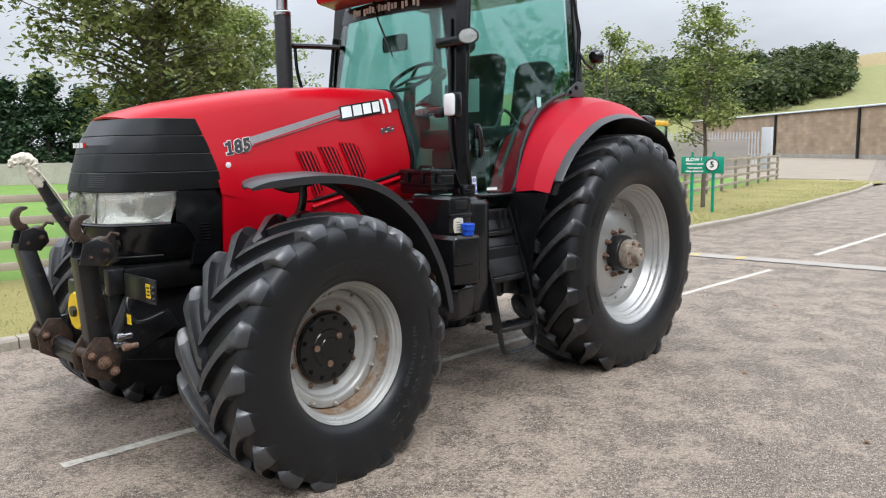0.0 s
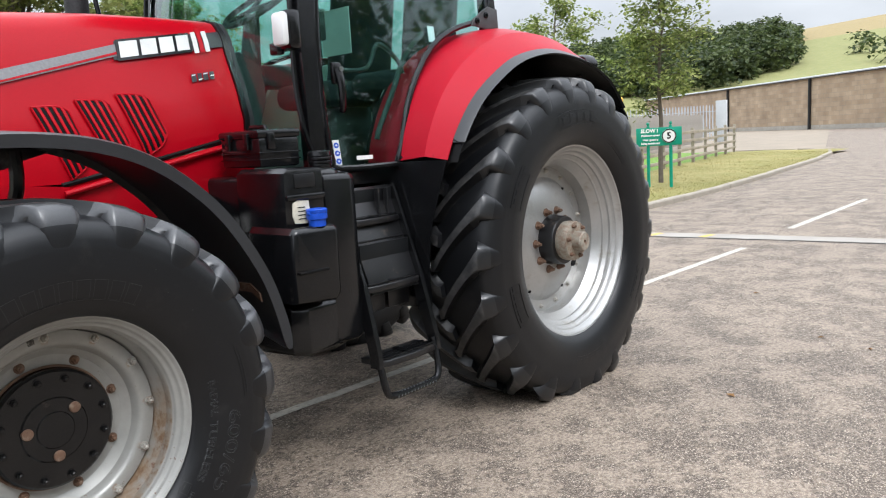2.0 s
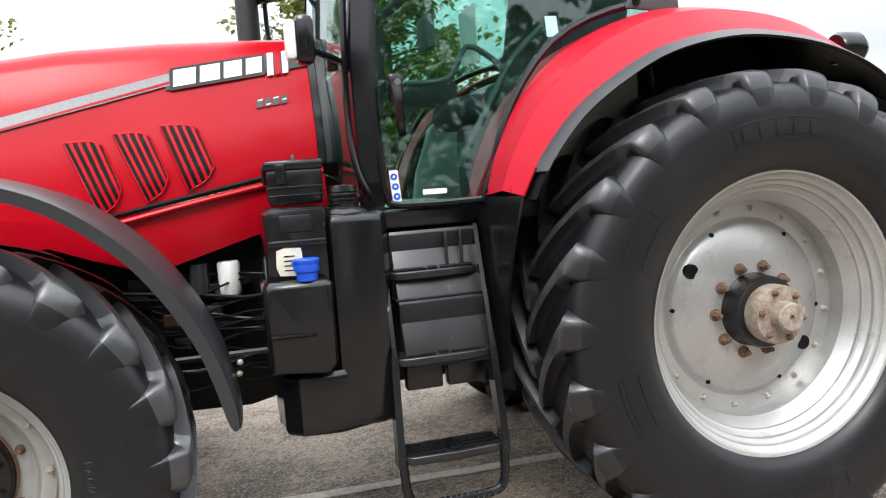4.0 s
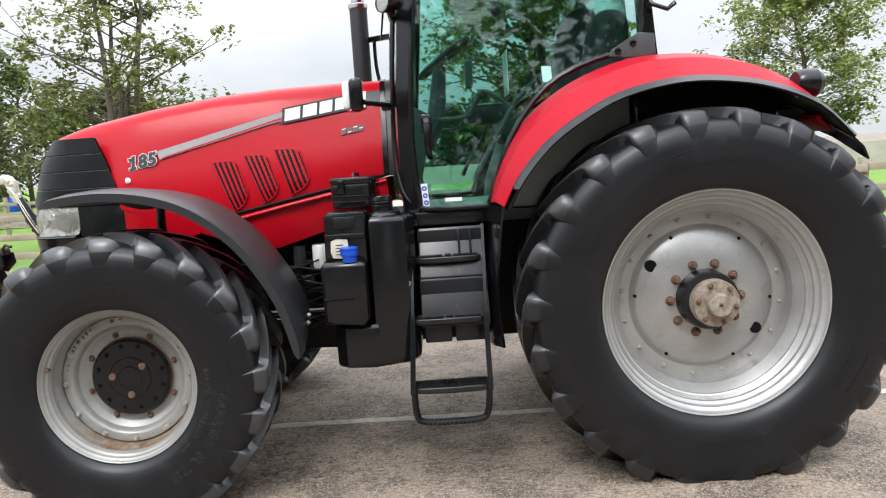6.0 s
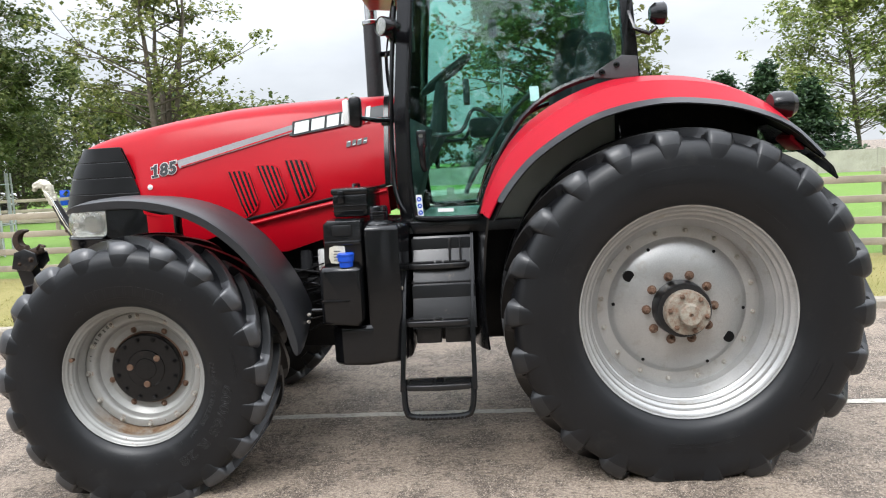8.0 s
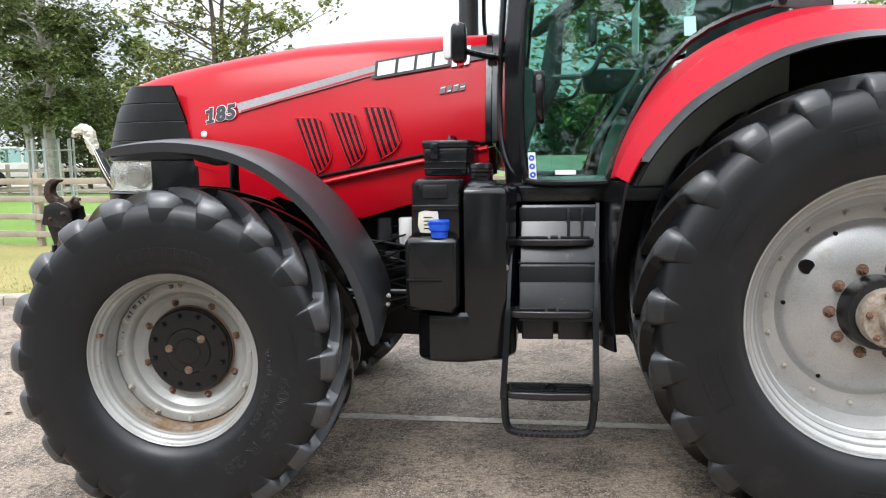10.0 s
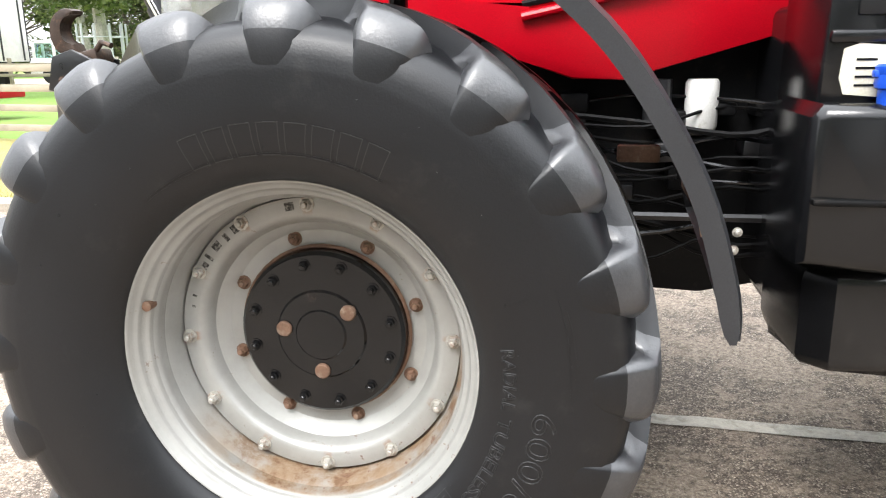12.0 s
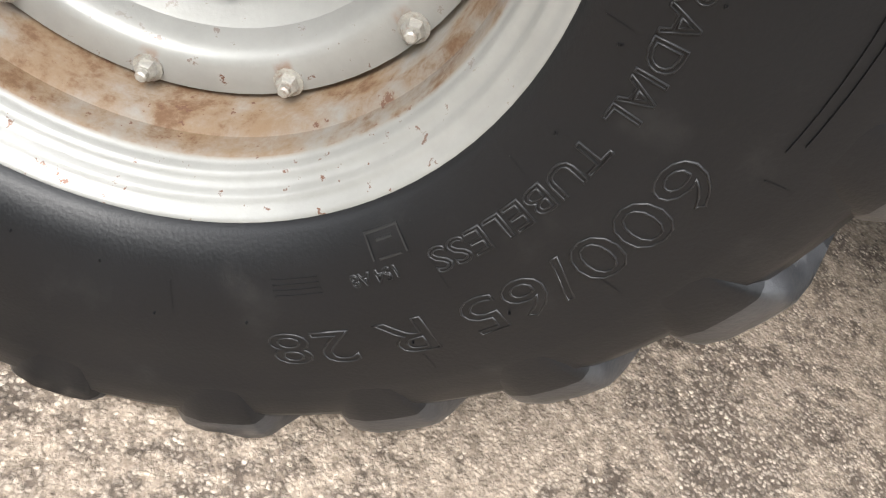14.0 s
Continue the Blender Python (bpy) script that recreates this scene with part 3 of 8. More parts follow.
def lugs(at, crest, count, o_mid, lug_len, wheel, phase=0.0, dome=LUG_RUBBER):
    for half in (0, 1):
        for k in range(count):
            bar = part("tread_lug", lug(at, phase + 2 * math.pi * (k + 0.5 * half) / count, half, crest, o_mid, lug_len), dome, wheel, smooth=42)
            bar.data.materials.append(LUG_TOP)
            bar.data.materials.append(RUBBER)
            # shoulder domes keep the paler tone painted for sheen
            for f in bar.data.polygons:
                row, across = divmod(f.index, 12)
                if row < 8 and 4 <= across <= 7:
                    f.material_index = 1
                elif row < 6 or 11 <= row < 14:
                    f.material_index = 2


def side_o(profile, r):
    pts = [p for p in profile[:12]]
    return lerp(r, [p[0] for p in pts], [p[1] for p in pts])


# paler copy of the tyre rubber: light caught by raised edges, put into the colour
LETTER_RUBBER = surface("edge_lit_raised_rubber", (0.016, 0.0162, 0.0172), 0.38, spec=0.6, dark=0.7, big=12, small=200, relief=0.05)


def arc_words(text, at, profile, r, a0, a1, size, wheel, depth=0.0016, name="sidewall_lettering", label="raised rubber lettering"):
    """Raised lettering bent along a tyre's sidewall, tops outwards, from angle a0 to a1 in degrees."""
    cu = bpy.data.curves.new(name, "FONT")
    cu.body, cu.size, cu.align_x, cu.align_y, cu.resolution_u = text, size, "LEFT", "CENTER", 3
    cu.fill_mode, cu.bevel_depth, cu.bevel_resolution = "NONE", 0.0009, 0
    tmp = bpy.data.objects.new(name, cu)
    me = bpy.data.meshes.new_from_object(tmp)
    bpy.data.objects.remove(tmp)
    xs_ = [v.co.x for v in me.vertices]
    lo, hi = min(xs_), max(xs_)
    for v in me.vertices:
        a = radians(a0 + (a1 - a0) * (v.co.x - lo) / (hi - lo))
        rr = r + v.co.y
        v.co = wheel_point(*at, rr, a, side_o(profile, rr) + v.co.z / 0.0009 * depth)
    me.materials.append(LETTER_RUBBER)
    return tagged(adopt(new(name, me), wheel), label)


def arc_bar(name, at, profile, r0, r1, a0, a1, wheel, depth=0.0018, steps=6):
    """A raised bar on a sidewall between two radii and two angles."""
    rows = []
    for i in range(steps + 1):
        a = radians(a0 + (a1 - a0) * i / steps)
        rows.append([wheel_point(*at, r, a, side_o(profile, r) + d) for r, d in ((r0, -0.003), (r0, depth), ((r0 + r1) / 2, depth), (r1, depth), (r1, -0.003))])
    return part(name, sheet(rows), RUBBER, wheel, smooth=20)


def wheel_point(cx, cz, y_out, side, r, a, o):
    return Vector((cx + r * math.cos(a), y_out - o if side < 0 else y_out + o, cz + r * math.sin(a)))


def turned(cx, cz, y_out, side, profile, segs=64, closed=False):
    bm = lathe(profile, segs, "Y", closed=closed)
    for v in bm.verts:
        v.co = Vector((cx + v.co.x, y_out - v.co.y if side < 0 else y_out + v.co.y, cz + v.co.z))
    return bm


def hex_bolt(c, out, r, h, washer=True):
    bm = bmesh.new()
    if washer:
        lathe([(r * 1.35, 0), (r * 1.35, h * 0.18), (0.0005, h * 0.18)], 12, "Y", bm=bm)
    lathe([(r, 0), (r, h * 0.75), (r * 0.8, h), (0.0005, h)], 6, "Y", bm=bm)
    lathe([(r * 0.55, h), (r * 0.55, h * 1.5), (r * 0.4, h * 1.65), (0.0005, h * 1.65)], 8, "Y", bm=bm)
    for v in bm.verts:
        v.co = Vector((c[0] + v.co.x, c[1] + out * v.co.y, c[2] + v.co.z))
    return bm


DARK_STENCIL = surface("worn_black_stencil_paint", (0.03, 0.028, 0.025), 0.7, dark=0.5, big=60, small=300, relief=0.1, dirt=(0.40, 0.39, 0.36), dirt_amount=0.5)
FRONT_TYRE = [(0.376, -0.004), (0.385, 0.014), (0.42, 0.036), (0.47, 0.052), (0.53, 0.056), (0.58, 0.0525), (0.587, 0.0525), (0.595, 0.0515), (0.612, 0.049), (0.640, 0.043),
              (0.662, 0.028), (0.677, 0.002), (0.685, -0.05), (0.689, -0.14), (0.690, -0.24), (0.688, -0.32), (0.682, -0.40), (0.672, -0.46),
              (0.655, -0.492), (0.63, -0.514), (0.53, -0.536), (0.42, -0.516), (0.376, -0.476)]
REAR_TYRE = [(0.553, -0.004), (0.565, 0.016), (0.60, 0.040), (0.66, 0.058), (0.72, 0.060), (0.78, 0.053), (0.79, 0.053), (0.812, 0.048), (0.842, 0.041), (0.868, 0.024), (0.886, -0.004),
             (0.895, -0.06), (0.900, -0.16), (0.902, -0.27), (0.900, -0.35), (0.893, -0.44), (0.882, -0.51), (0.865, -0.544), (0.84, -0.568),
             (0.72, -0.600), (0.60, -0.580), (0.553, -0.536)]


def front_wheel(side, y_out):
    cx, cz = 0.0, 0.67
    at = (cx, cz, y_out, side)
    rim = [(0.374, -0.020), (0.383, -0.012), (0.3845, -0.003), (0.381, 0.0015), (0.376, 0.0), (0.3728, -0.004), (0.3695, -0.0105), (0.3650, -0.0150), (0.3612, -0.0170), (0.3590, -0.0200), (0.3572, -0.0260), (0.3545, -0.0310), (0.3490, -0.0350), (0.3455, -0.0370), (0.3432, -0.0405), (0.3418, -0.0465), (0.3400, -0.0510), (0.3372, -0.0540),
           (0.3360, -0.066), (0.3356, -0.080), (0.335, -0.30), (0.338, -0.42), (0.36, -0.45), (0.383, -0.472), (0.376, -0.476), (0.35, -0.455), (0.328, -0.42), (0.325, -0.30), (0.327, -0.10), (0.345, -0.075), (0.366, -0.03)]
    wheel = part("front_wheel", turned(*at, rim, 96, True), RIM_FRONT, tractor, "silver steel rim with rust stains", smooth=70)
    disc = [(0.321, -0.152), (0.319, -0.145), (0.305, -0.143), (0.286, -0.143), (0.280, -0.1445), (0.274, -0.149), (0.268, -0.157), (0.262, -0.170), (0.256, -0.186), (0.250, -0.199), (0.243, -0.2075), (0.234, -0.2115), (0.180, -0.213), (0.178, -0.23), (0.22, -0.23), (0.262, -0.175), (0.31, -0.158)]
    part("wheel_disc", turned(*at, disc, 72, True), RIM_FRONT, wheel, "dished silver wheel disc with chipped paint", smooth=60)
    hub = [(0.203, -0.26), (0.202, -0.216), (0.194, -0.207), (0.192, -0.180), (0.184, -0.172), (0.105, -0.171), (0.100, -0.166), (0.060, -0.165), (0.056, -0.161), (0.0005, -0.160)]
    part("hub", turned(*at, hub, 48), HUB_GLOSS, wheel, "black hub reduction cover")
    part("hub_rust_ring", turned(*at, [(0.200, -0.2125), (0.202, -0.206), (0.196, -0.200), (0.193, -0.203)], 48, True), RUSTY, wheel)
    part("tyre", carcass(at, FRONT_TYRE, -0.24), RUBBER, wheel, "worn black tractor tyre with angled lugs", smooth=40)
    crest = [(-0.262, 0.728), (-0.235, 0.733), (-0.20, 0.733), (-0.155, 0.732), (-0.11, 0.731), (-0.07, 0.729), (-0.035, 0.728), (-0.006, 0.726), (0.014, 0.718), (0.027, 0.704), (0.037, 0.685), (0.045, 0.660), (0.0495, 0.635), (0.0515, 0.612), (0.0515, 0.592)]
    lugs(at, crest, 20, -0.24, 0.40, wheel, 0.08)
    if side < 0:
        arc_words("600/65 R 28", at, FRONT_TYRE, 0.512, -6.0, -63.2, 0.069, wheel)
        arc_words("TUBELESS", at, FRONT_TYRE, 0.439, -9.6, -36.6, 0.036, wheel)
        arc_words("RADIAL", at, FRONT_TYRE, 0.440, 9, -7.4, 0.036, wheel)
        arc_words("154 A8", at, FRONT_TYRE, 0.436, -41.5, -48.5, 0.019, wheel)
        for k in range(8):
            u, v_ = 112 - k * 6.3, 107 - k * 6.3
            for r0, r1, a0, a1 in ((0.432, 0.4338, u, v_), (0.4935, 0.4953, u, v_), (0.432, 0.4953, u, u - 0.22), (0.432, 0.4953, v_ + 0.22, v_)):
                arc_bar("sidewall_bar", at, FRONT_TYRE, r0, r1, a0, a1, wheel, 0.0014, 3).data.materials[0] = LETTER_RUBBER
        for r in (0.431, 0.436):
            arc_bar("sidewall_ridge", at, FRONT_TYRE, r, r + 0.0018, 128, 62, wheel, 0.0012, 16)
        for k in range(4):
            arc_bar("sidewall_ridge", at, FRONT_TYRE, 0.424 + 0.006 * k, 0.4255 + 0.006 * k, -60, -53, wheel, 0.001)
        for r0, r1, a0, a1 in ((0.396, 0.398, -44, -38.5), (0.420, 0.422, -43, -39.5), (0.396, 0.421, -44, -43.7), (0.396, 0.421, -38.8, -38.5), (0.404, 0.406, -42.5, -40)):
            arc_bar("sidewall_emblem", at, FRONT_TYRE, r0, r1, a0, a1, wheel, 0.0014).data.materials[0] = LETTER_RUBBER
        for k, (a, r0, r1) in enumerate(((-36.5, 0.40, 0.47), (-19, 0.40, 0.43), (2, 0.395, 0.43), (20, 0.47, 0.54), (33, 0.40, 0.47), (52, 0.52, 0.57), (75, 0.41, 0.45), (-22, 0.535, 0.56), (-5, 0.56, 0.58), (12, 0.545, 0.575), (-45, 0.545, 0.57), (-75, 0.43, 0.50), (-98, 0.47, 0.55), (145, 0.42, 0.5), (170, 0.5, 0.57), (-150, 0.43, 0.5))):
            arc_bar("mould_line", at, FRONT_TYRE, r0, r1, a, a + 0.12, wheel, 0.0009, 1)
        for k in range(26):
            a = k * 137.5
            arc_bar("vent_spew", at, FRONT_TYRE, 0.41 + 0.16 * ((k * 7) % 13) / 13, 0.4118 + 0.16 * ((k * 7) % 13) / 13, a, a + 0.2, wheel, 0.004, 1)
        for a0, a1, r in ((18, -2, 0.556), (16, -1, 0.566)):
            arc_bar("sidewall_ridge", at, FRONT_TYRE, r, r + 0.002, a0, a1, wheel, 0.0014, 10)
    out = -1 if side < 0 else 1
    for k in range(12):
        a = 2 * math.pi * (k + 0.05) / 12
        part("bolt", hex_bolt(wheel_point(*at, 0.305, a, -0.143), out, 0.0125, 0.014), BOLT, wheel)
    for k in range(8):
        a = 2 * math.pi * (k + 0.38) / 8
        part("wheel_nut", hex_bolt(wheel_point(*at, 0.221, a, -0.212), out, 0.0125, 0.014), RUSTY, wheel)
    for k in range(12):
        a = 2 * math.pi * (k + 0.4) / 12
        part("hub_bolt", hex_bolt(wheel_point(*at, 0.163, a, -0.171), out, 0.0115, 0.011), HUB_GLOSS, wheel)
    part("rim_plug", turned(cx + 0.349 * math.cos(2.85), cz + 0.349 * math.sin(2.85), y_out, side, [(0.011, -0.05), (0.011, -0.024), (0.007, -0.022), (0.0005, -0.022)], 14), RUSTY, wheel)
    flat = [(0.20, -0.1425), (0.33, -0.1425)]
    if side < 0:
        for a0, a1, r0, r1 in ((149, 146, 0.292, 0.306), (144, 142.5, 0.290, 0.312), (139, 135, 0.294, 0.311), (132, 130, 0.291, 0.310), (127, 124, 0.293, 0.312), (120, 118.5, 0.296, 0.310), (101, 97, 0.293, 0.311), (163, 162, 0.293, 0.303), (168, 167, 0.292, 0.300)):
            arc_bar("stencil_bar", at, flat, r0, r1, a0, a1, wheel, 0.0007, 2).data.materials[0] = DARK_STENCIL
    for a in (0.70, -1.57, 3.0):
        part("hub_plug", turned(cx + 0.086 * math.cos(a), cz + 0.086 * math.sin(a), y_out, side, [(0.018, -0.17), (0.018, -0.160), (0.015, -0.157), (0.0005, -0.157)], 20), RUSTY, wheel)
    return wheel


def rear_wheel(side, y_out):
    cx, cz = 2.884, 0.868
    at = (cx, cz, y_out, side)
    rim = [(0.552, -0.020), (0.562, -0.012), (0.563, -0.002), (0.557, 0.002), (0.548, -0.002), (0.541, -0.018), (0.532, -0.026), (0.524, -0.032), (0.520, -0.050), (0.514, -0.056),
           (0.503, -0.062), (0.498, -0.085), (0.490, -0.092), (0.478, -0.100), (0.472, -0.125), (0.462, -0.135), (0.455, -0.16), (0.452, -0.26), (0.452, -0.42), (0.49, -0.48), (0.54, -0.51), (0.563, -0.53), (0.55, -0.535), (0.50, -0.50), (0.44, -0.43), (0.44, -0.16), (0.50, -0.075)]
    wheel = part("rear_wheel", turned(*at, rim, 96, True), SILVER, tractor, "silver steel rim")
    disc = [(0.456, -0.245), (0.452, -0.236), (0.400, -0.234), (0.372, -0.236), (0.362, -0.230), (0.352, -0.216), (0.335, -0.206), (0.300, -0.192), (0.250, -0.176), (0.205, -0.168), (0.110, -0.168), (0.110, -0.185), (0.21, -0.185), (0.34, -0.222), (0.36, -0.25), (0.45, -0.255)]
    part("wheel_disc", turned(*at, disc, 96, True), SILVER, wheel, "domed silver wheel disc")
    out = -1 if side < 0 else 1
    part("axle_hub", turned(*at, [(0.150, -0.30), (0.150, -0.165), (0.146, -0.150), (0.144, -0.085), (0.138, -0.076), (0.0005, -0.076)], 40), STEEL_BLACK, wheel, "black cast hub")
    part("hub_collar", turned(*at, [(0.112, -0.078), (0.116, -0.06), (0.116, -0.014), (0.110, -0.002), (0.066, 0.000), (0.0005, 0.000)], 32), CREAM_IRON, wheel, "flaking cream clamp collar")
    part("axle_end", turned(*at, [(0.056, -0.004), (0.056, 0.050), (0.050, 0.057), (0.010, 0.057), (0.009, 0.046), (0.0005, 0.046)], 32), CREAM_IRON, wheel, "flaking painted axle end")
    part("tyre", carcass(at, REAR_TYRE, -0.27), RUBBER, wheel, "black tractor tyre with angled lugs", smooth=40)
    crest = [(-0.295, 0.942), (-0.265, 0.948), (-0.22, 0.948), (-0.17, 0.947), (-0.12, 0.946), (-0.08, 0.944), (-0.045, 0.943), (-0.012, 0.940), (0.008, 0.932), (0.022, 0.916), (0.033, 0.893), (0.042, 0.866), (0.0475, 0.838), (0.0505, 0.812), (0.0525, 0.790)]
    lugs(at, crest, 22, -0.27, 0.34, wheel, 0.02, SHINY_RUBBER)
    if side < 0:
        for a_mid in (94, 150, -85, -30, 200):
            w = 15 if a_mid in (94, -85) else 9
            for r0, r1, a0, a1 in ((0.672, 0.676, a_mid + w, a_mid - w), (0.752, 0.756, a_mid + w, a_mid - w), (0.674, 0.754, a_mid + w, a_mid + w - 0.35), (0.674, 0.754, a_mid - w + 0.35, a_mid - w)):
                arc_bar("sidewall_ridge", at, REAR_TYRE, r0, r1, a0, a1, wheel, 0.0025, 8)
            for k in range(5):
                u = a_mid + w * (0.8 - 0.4 * k)
                arc_bar("sidewall_bar", at, REAR_TYRE, 0.69, 0.738, u, u - w * 0.26, wheel, 0.0028, 3)
        for k in range(9):
            arc_bar("sidewall_bar", at, REAR_TYRE, 0.63, 0.652, 60 - k * 2.2, 58.6 - k * 2.2, wheel, 0.002, 2)
    for k in range(10):
        a = 2 * math.pi * (k + 0.036) / 10
        part("wheel_nut", hex_bolt(wheel_point(*at, 0.178, a, -0.168), out, 0.0185, 0.026), RUSTY, wheel)
    for k in range(16):
        a = 2 * math.pi * (k + 0.67) / 16
        part("bolt", hex_bolt(wheel_point(*at, 0.408, a, -0.234), out, 0.012, 0.012), BOLT, wheel)
    for k in range(6):
        a = 2 * math.pi * (k + 0.817) / 6
        part("collar_bolt", hex_bolt(wheel_point(*at, 0.094, a, -0.002), out, 0.013, 0.014, False), RUSTY, wheel)
    for a in (2.55, 2.55 + math.pi):
        part("valve_hole", turned(cx + 0.315 * math.cos(a), cz + 0.315 * math.sin(a), y_out, side, [(0.030, -0.215), (0.030, -0.190), (0.0005, -0.190)], 20), CAST, wheel)
    for k in range(6):
        a = 2 * math.pi * (k + 0.933) / 6
        part("drain_hole", turned(cx + 0.345 * math.cos(a), cz + 0.345 * math.sin(a), y_out, side, [(0.009, -0.23), (0.009, -0.206), (0.0005, -0.206)], 10), CAST, wheel)
    return wheel


# the front wheels stand a little ahead of the axle's mark, steered by a degree and a half
for side_, y_ in ((-1, -0.185), (1, 2 * YC + 0.185)):
    fw = front_wheel(side_, y_)
    fw.matrix_basis = Matrix.Translation((-0.021, y_, -0.005)) @ pose(0, 0, 0, 0, 0, 1.5) @ Matrix.Translation((0, -y_, 0))
rear_wheel(-1, -0.150)
rear_wheel(1, 2 * YC + 0.150)


# bonnet, as half sections (distance from the middle, height) along x
def bonnet_half(x):
    top = lerp(x, [-0.72, -0.62, -0.46, -0.07, 0.3, 0.68, 1.04, 1.27], [1.915, 1.955, 2.00, 2.07, 2.12, 2.145, 2.155, 2.155])
    low = lerp(x, [-0.40, 0.0, 0.39, 1.28], [1.52, 1.42, 1.41, 1.585])
    w = lerp(x, [-0.70, -0.4, -0.2, 0.3, 0.7, 1.05, 1.27], [0.36, 0.425, 0.445, 0.435, 0.415, 0.39, 0.375])
    wt = lerp(x, [-0.70, -0.2, 0.3, 0.7, 1.05, 1.27], [0.27, 0.30, 0.28, 0.25, 0.215, 0.20])
    h = top - low
    return [(0.0, top), (wt * 0.55, top - 0.008), (wt * 0.9, top - 0.03), (wt * 1.02, top - 0.055), (wt + (w - wt) * 0.22, top - 0.10), (wt + (w - wt) * 0.45, top - 0.10 - (h - 0.1) * 0.25),
            (wt + (w - wt) * 0.78, top - 0.10 - (h - 0.1) * 0.55), (w, top - 0.10 - (h - 0.1) * 0.85), (w - 0.004, low)]


def bonnet_y(x, z, lift=0.0):
    """The y of the bonnet's near side at a place, lifted off it outwards."""
    half = bonnet_half(x)
    zs, ds = [p[1] for p in half][::-1], [p[0] for p in half][::-1]
    return YC - lerp(z, zs, ds) - 0.006 - lift


FRONT_EDGE = [-0.705, -0.70, -0.675, -0.63, -0.53, -0.385, -0.315, -0.262, -0.245]
rows = []
for u in np.linspace(0, 1, 30):
    near, far = [], []
    for j, xe in enumerate(FRONT_EDGE):
        x = xe + (1.27 - xe) * u
        d, z = bonnet_half(x)[j]
        near.append((x, YC - d, z))
        far.append((x, YC + d, z))
    rows.append(near[::-1] + far[1:])
bonnet = part("bonnet", sheet(rows, 0.012), RED, tractor, "glossy red bonnet", smooth=50)

# rubber seal round the back of the bonnet
half = bonnet_half(1.27)
for x0, x1, grow, mat_ in ((1.272, 1.300, 0.012, BLACK), (1.304, 1.330, 0.004, GREY_PLASTIC)):
    ring = [(YC - d * (1 + grow) - grow * 0.6, z + grow * 0.6) for d, z in half[::-1]] + [(YC + d * (1 + grow) + grow * 0.6, z + grow * 0.6) for d, z in half[1:]]
    inner = [(YC + (y - YC) * 0.93, z - 0.03 * (1 if abs(y - YC) < 0.2 else 0.3)) for y, z in ring]
    bm = bmesh.new()
    sheet([[(x0, y, z) for y, z in ring], [(x1, y, z) for y, z in ring], [(x1, y, z) for y, z in inner], [(x0, y, z) for y, z in inner], [(x0, y, z) for y, z in ring]], bm=bm)
    part("bonnet_seal", bm, mat_, tractor, "black rubber seal")


# nose: stacked black panels, each a little proud at its lower edge
def nose_x(z):
    return lerp(z, [1.10, 1.35, 1.5, 1.76, 1.90], [-0.86, -0.885, -0.875, -0.795, -0.70])


def nose_back(z):
    return lerp(z, [1.10, 1.35, 1.5, 1.6, 1.76, 1.90], [-0.30, -0.30, -0.235, -0.255, -0.31, -0.37])


def nose_row(z, shrink=0.0, a0=0.0, a1=math.pi, n=28):
    xf, xb = nose_x(z) + shrink, nose_back(z)
    dmax = lerp(z, [1.10, 1.35, 1.6, 1.90], [0.36, 0.415, 0.440, 0.412]) - shrink
    out = []
    for i in range(n + 1):
        a = a0 + (a1 - a0) * i / n
        s, c = math.sin(a), math.cos(a)
        out.append((xb + (xf - xb) * abs(s) ** 0.62, YC - dmax * math.copysign(abs(c) ** 0.62, c), z))
    return out


levels = [1.905, 1.812, 1.716, 1.618, 1.515]
for hi, lo in zip(levels, levels[1:]):
    rows = [nose_row(hi - 0.0012, 0.012), nose_row(hi - 0.0015, 0.0015), nose_row(hi - 0.004, 0.0), nose_row((hi + lo) / 2, 0.0), nose_row(lo + 0.004, 0.0), nose_row(lo + 0.0015, 0.0015), nose_row(lo + 0.0012, 0.016)]
    part("grille_panel", sheet(rows, 0.006), GRILLE, tractor, "black slatted grille panel", smooth=14)
part("grille_backing", sheet([nose_row(z, 0.03) for z in (1.90, 1.8, 1.7, 1.6, 1.525)], 0.006), CAST, tractor)
# perforated windows in the grille
for (a, b) in ((0.36, 0.46), (0.50, 0.585)):
    for k in range(7):
        z0 = 1.545 + k * 0.011
        row = nose_row(z0, 0.0, a * math.pi, b * math.pi, 10)
        part("mesh_bar", tube([Vector(p) + Vector((-0.002, 0, 0)) for p in row], 0.0026, 5), GREY_PLASTIC, tractor)

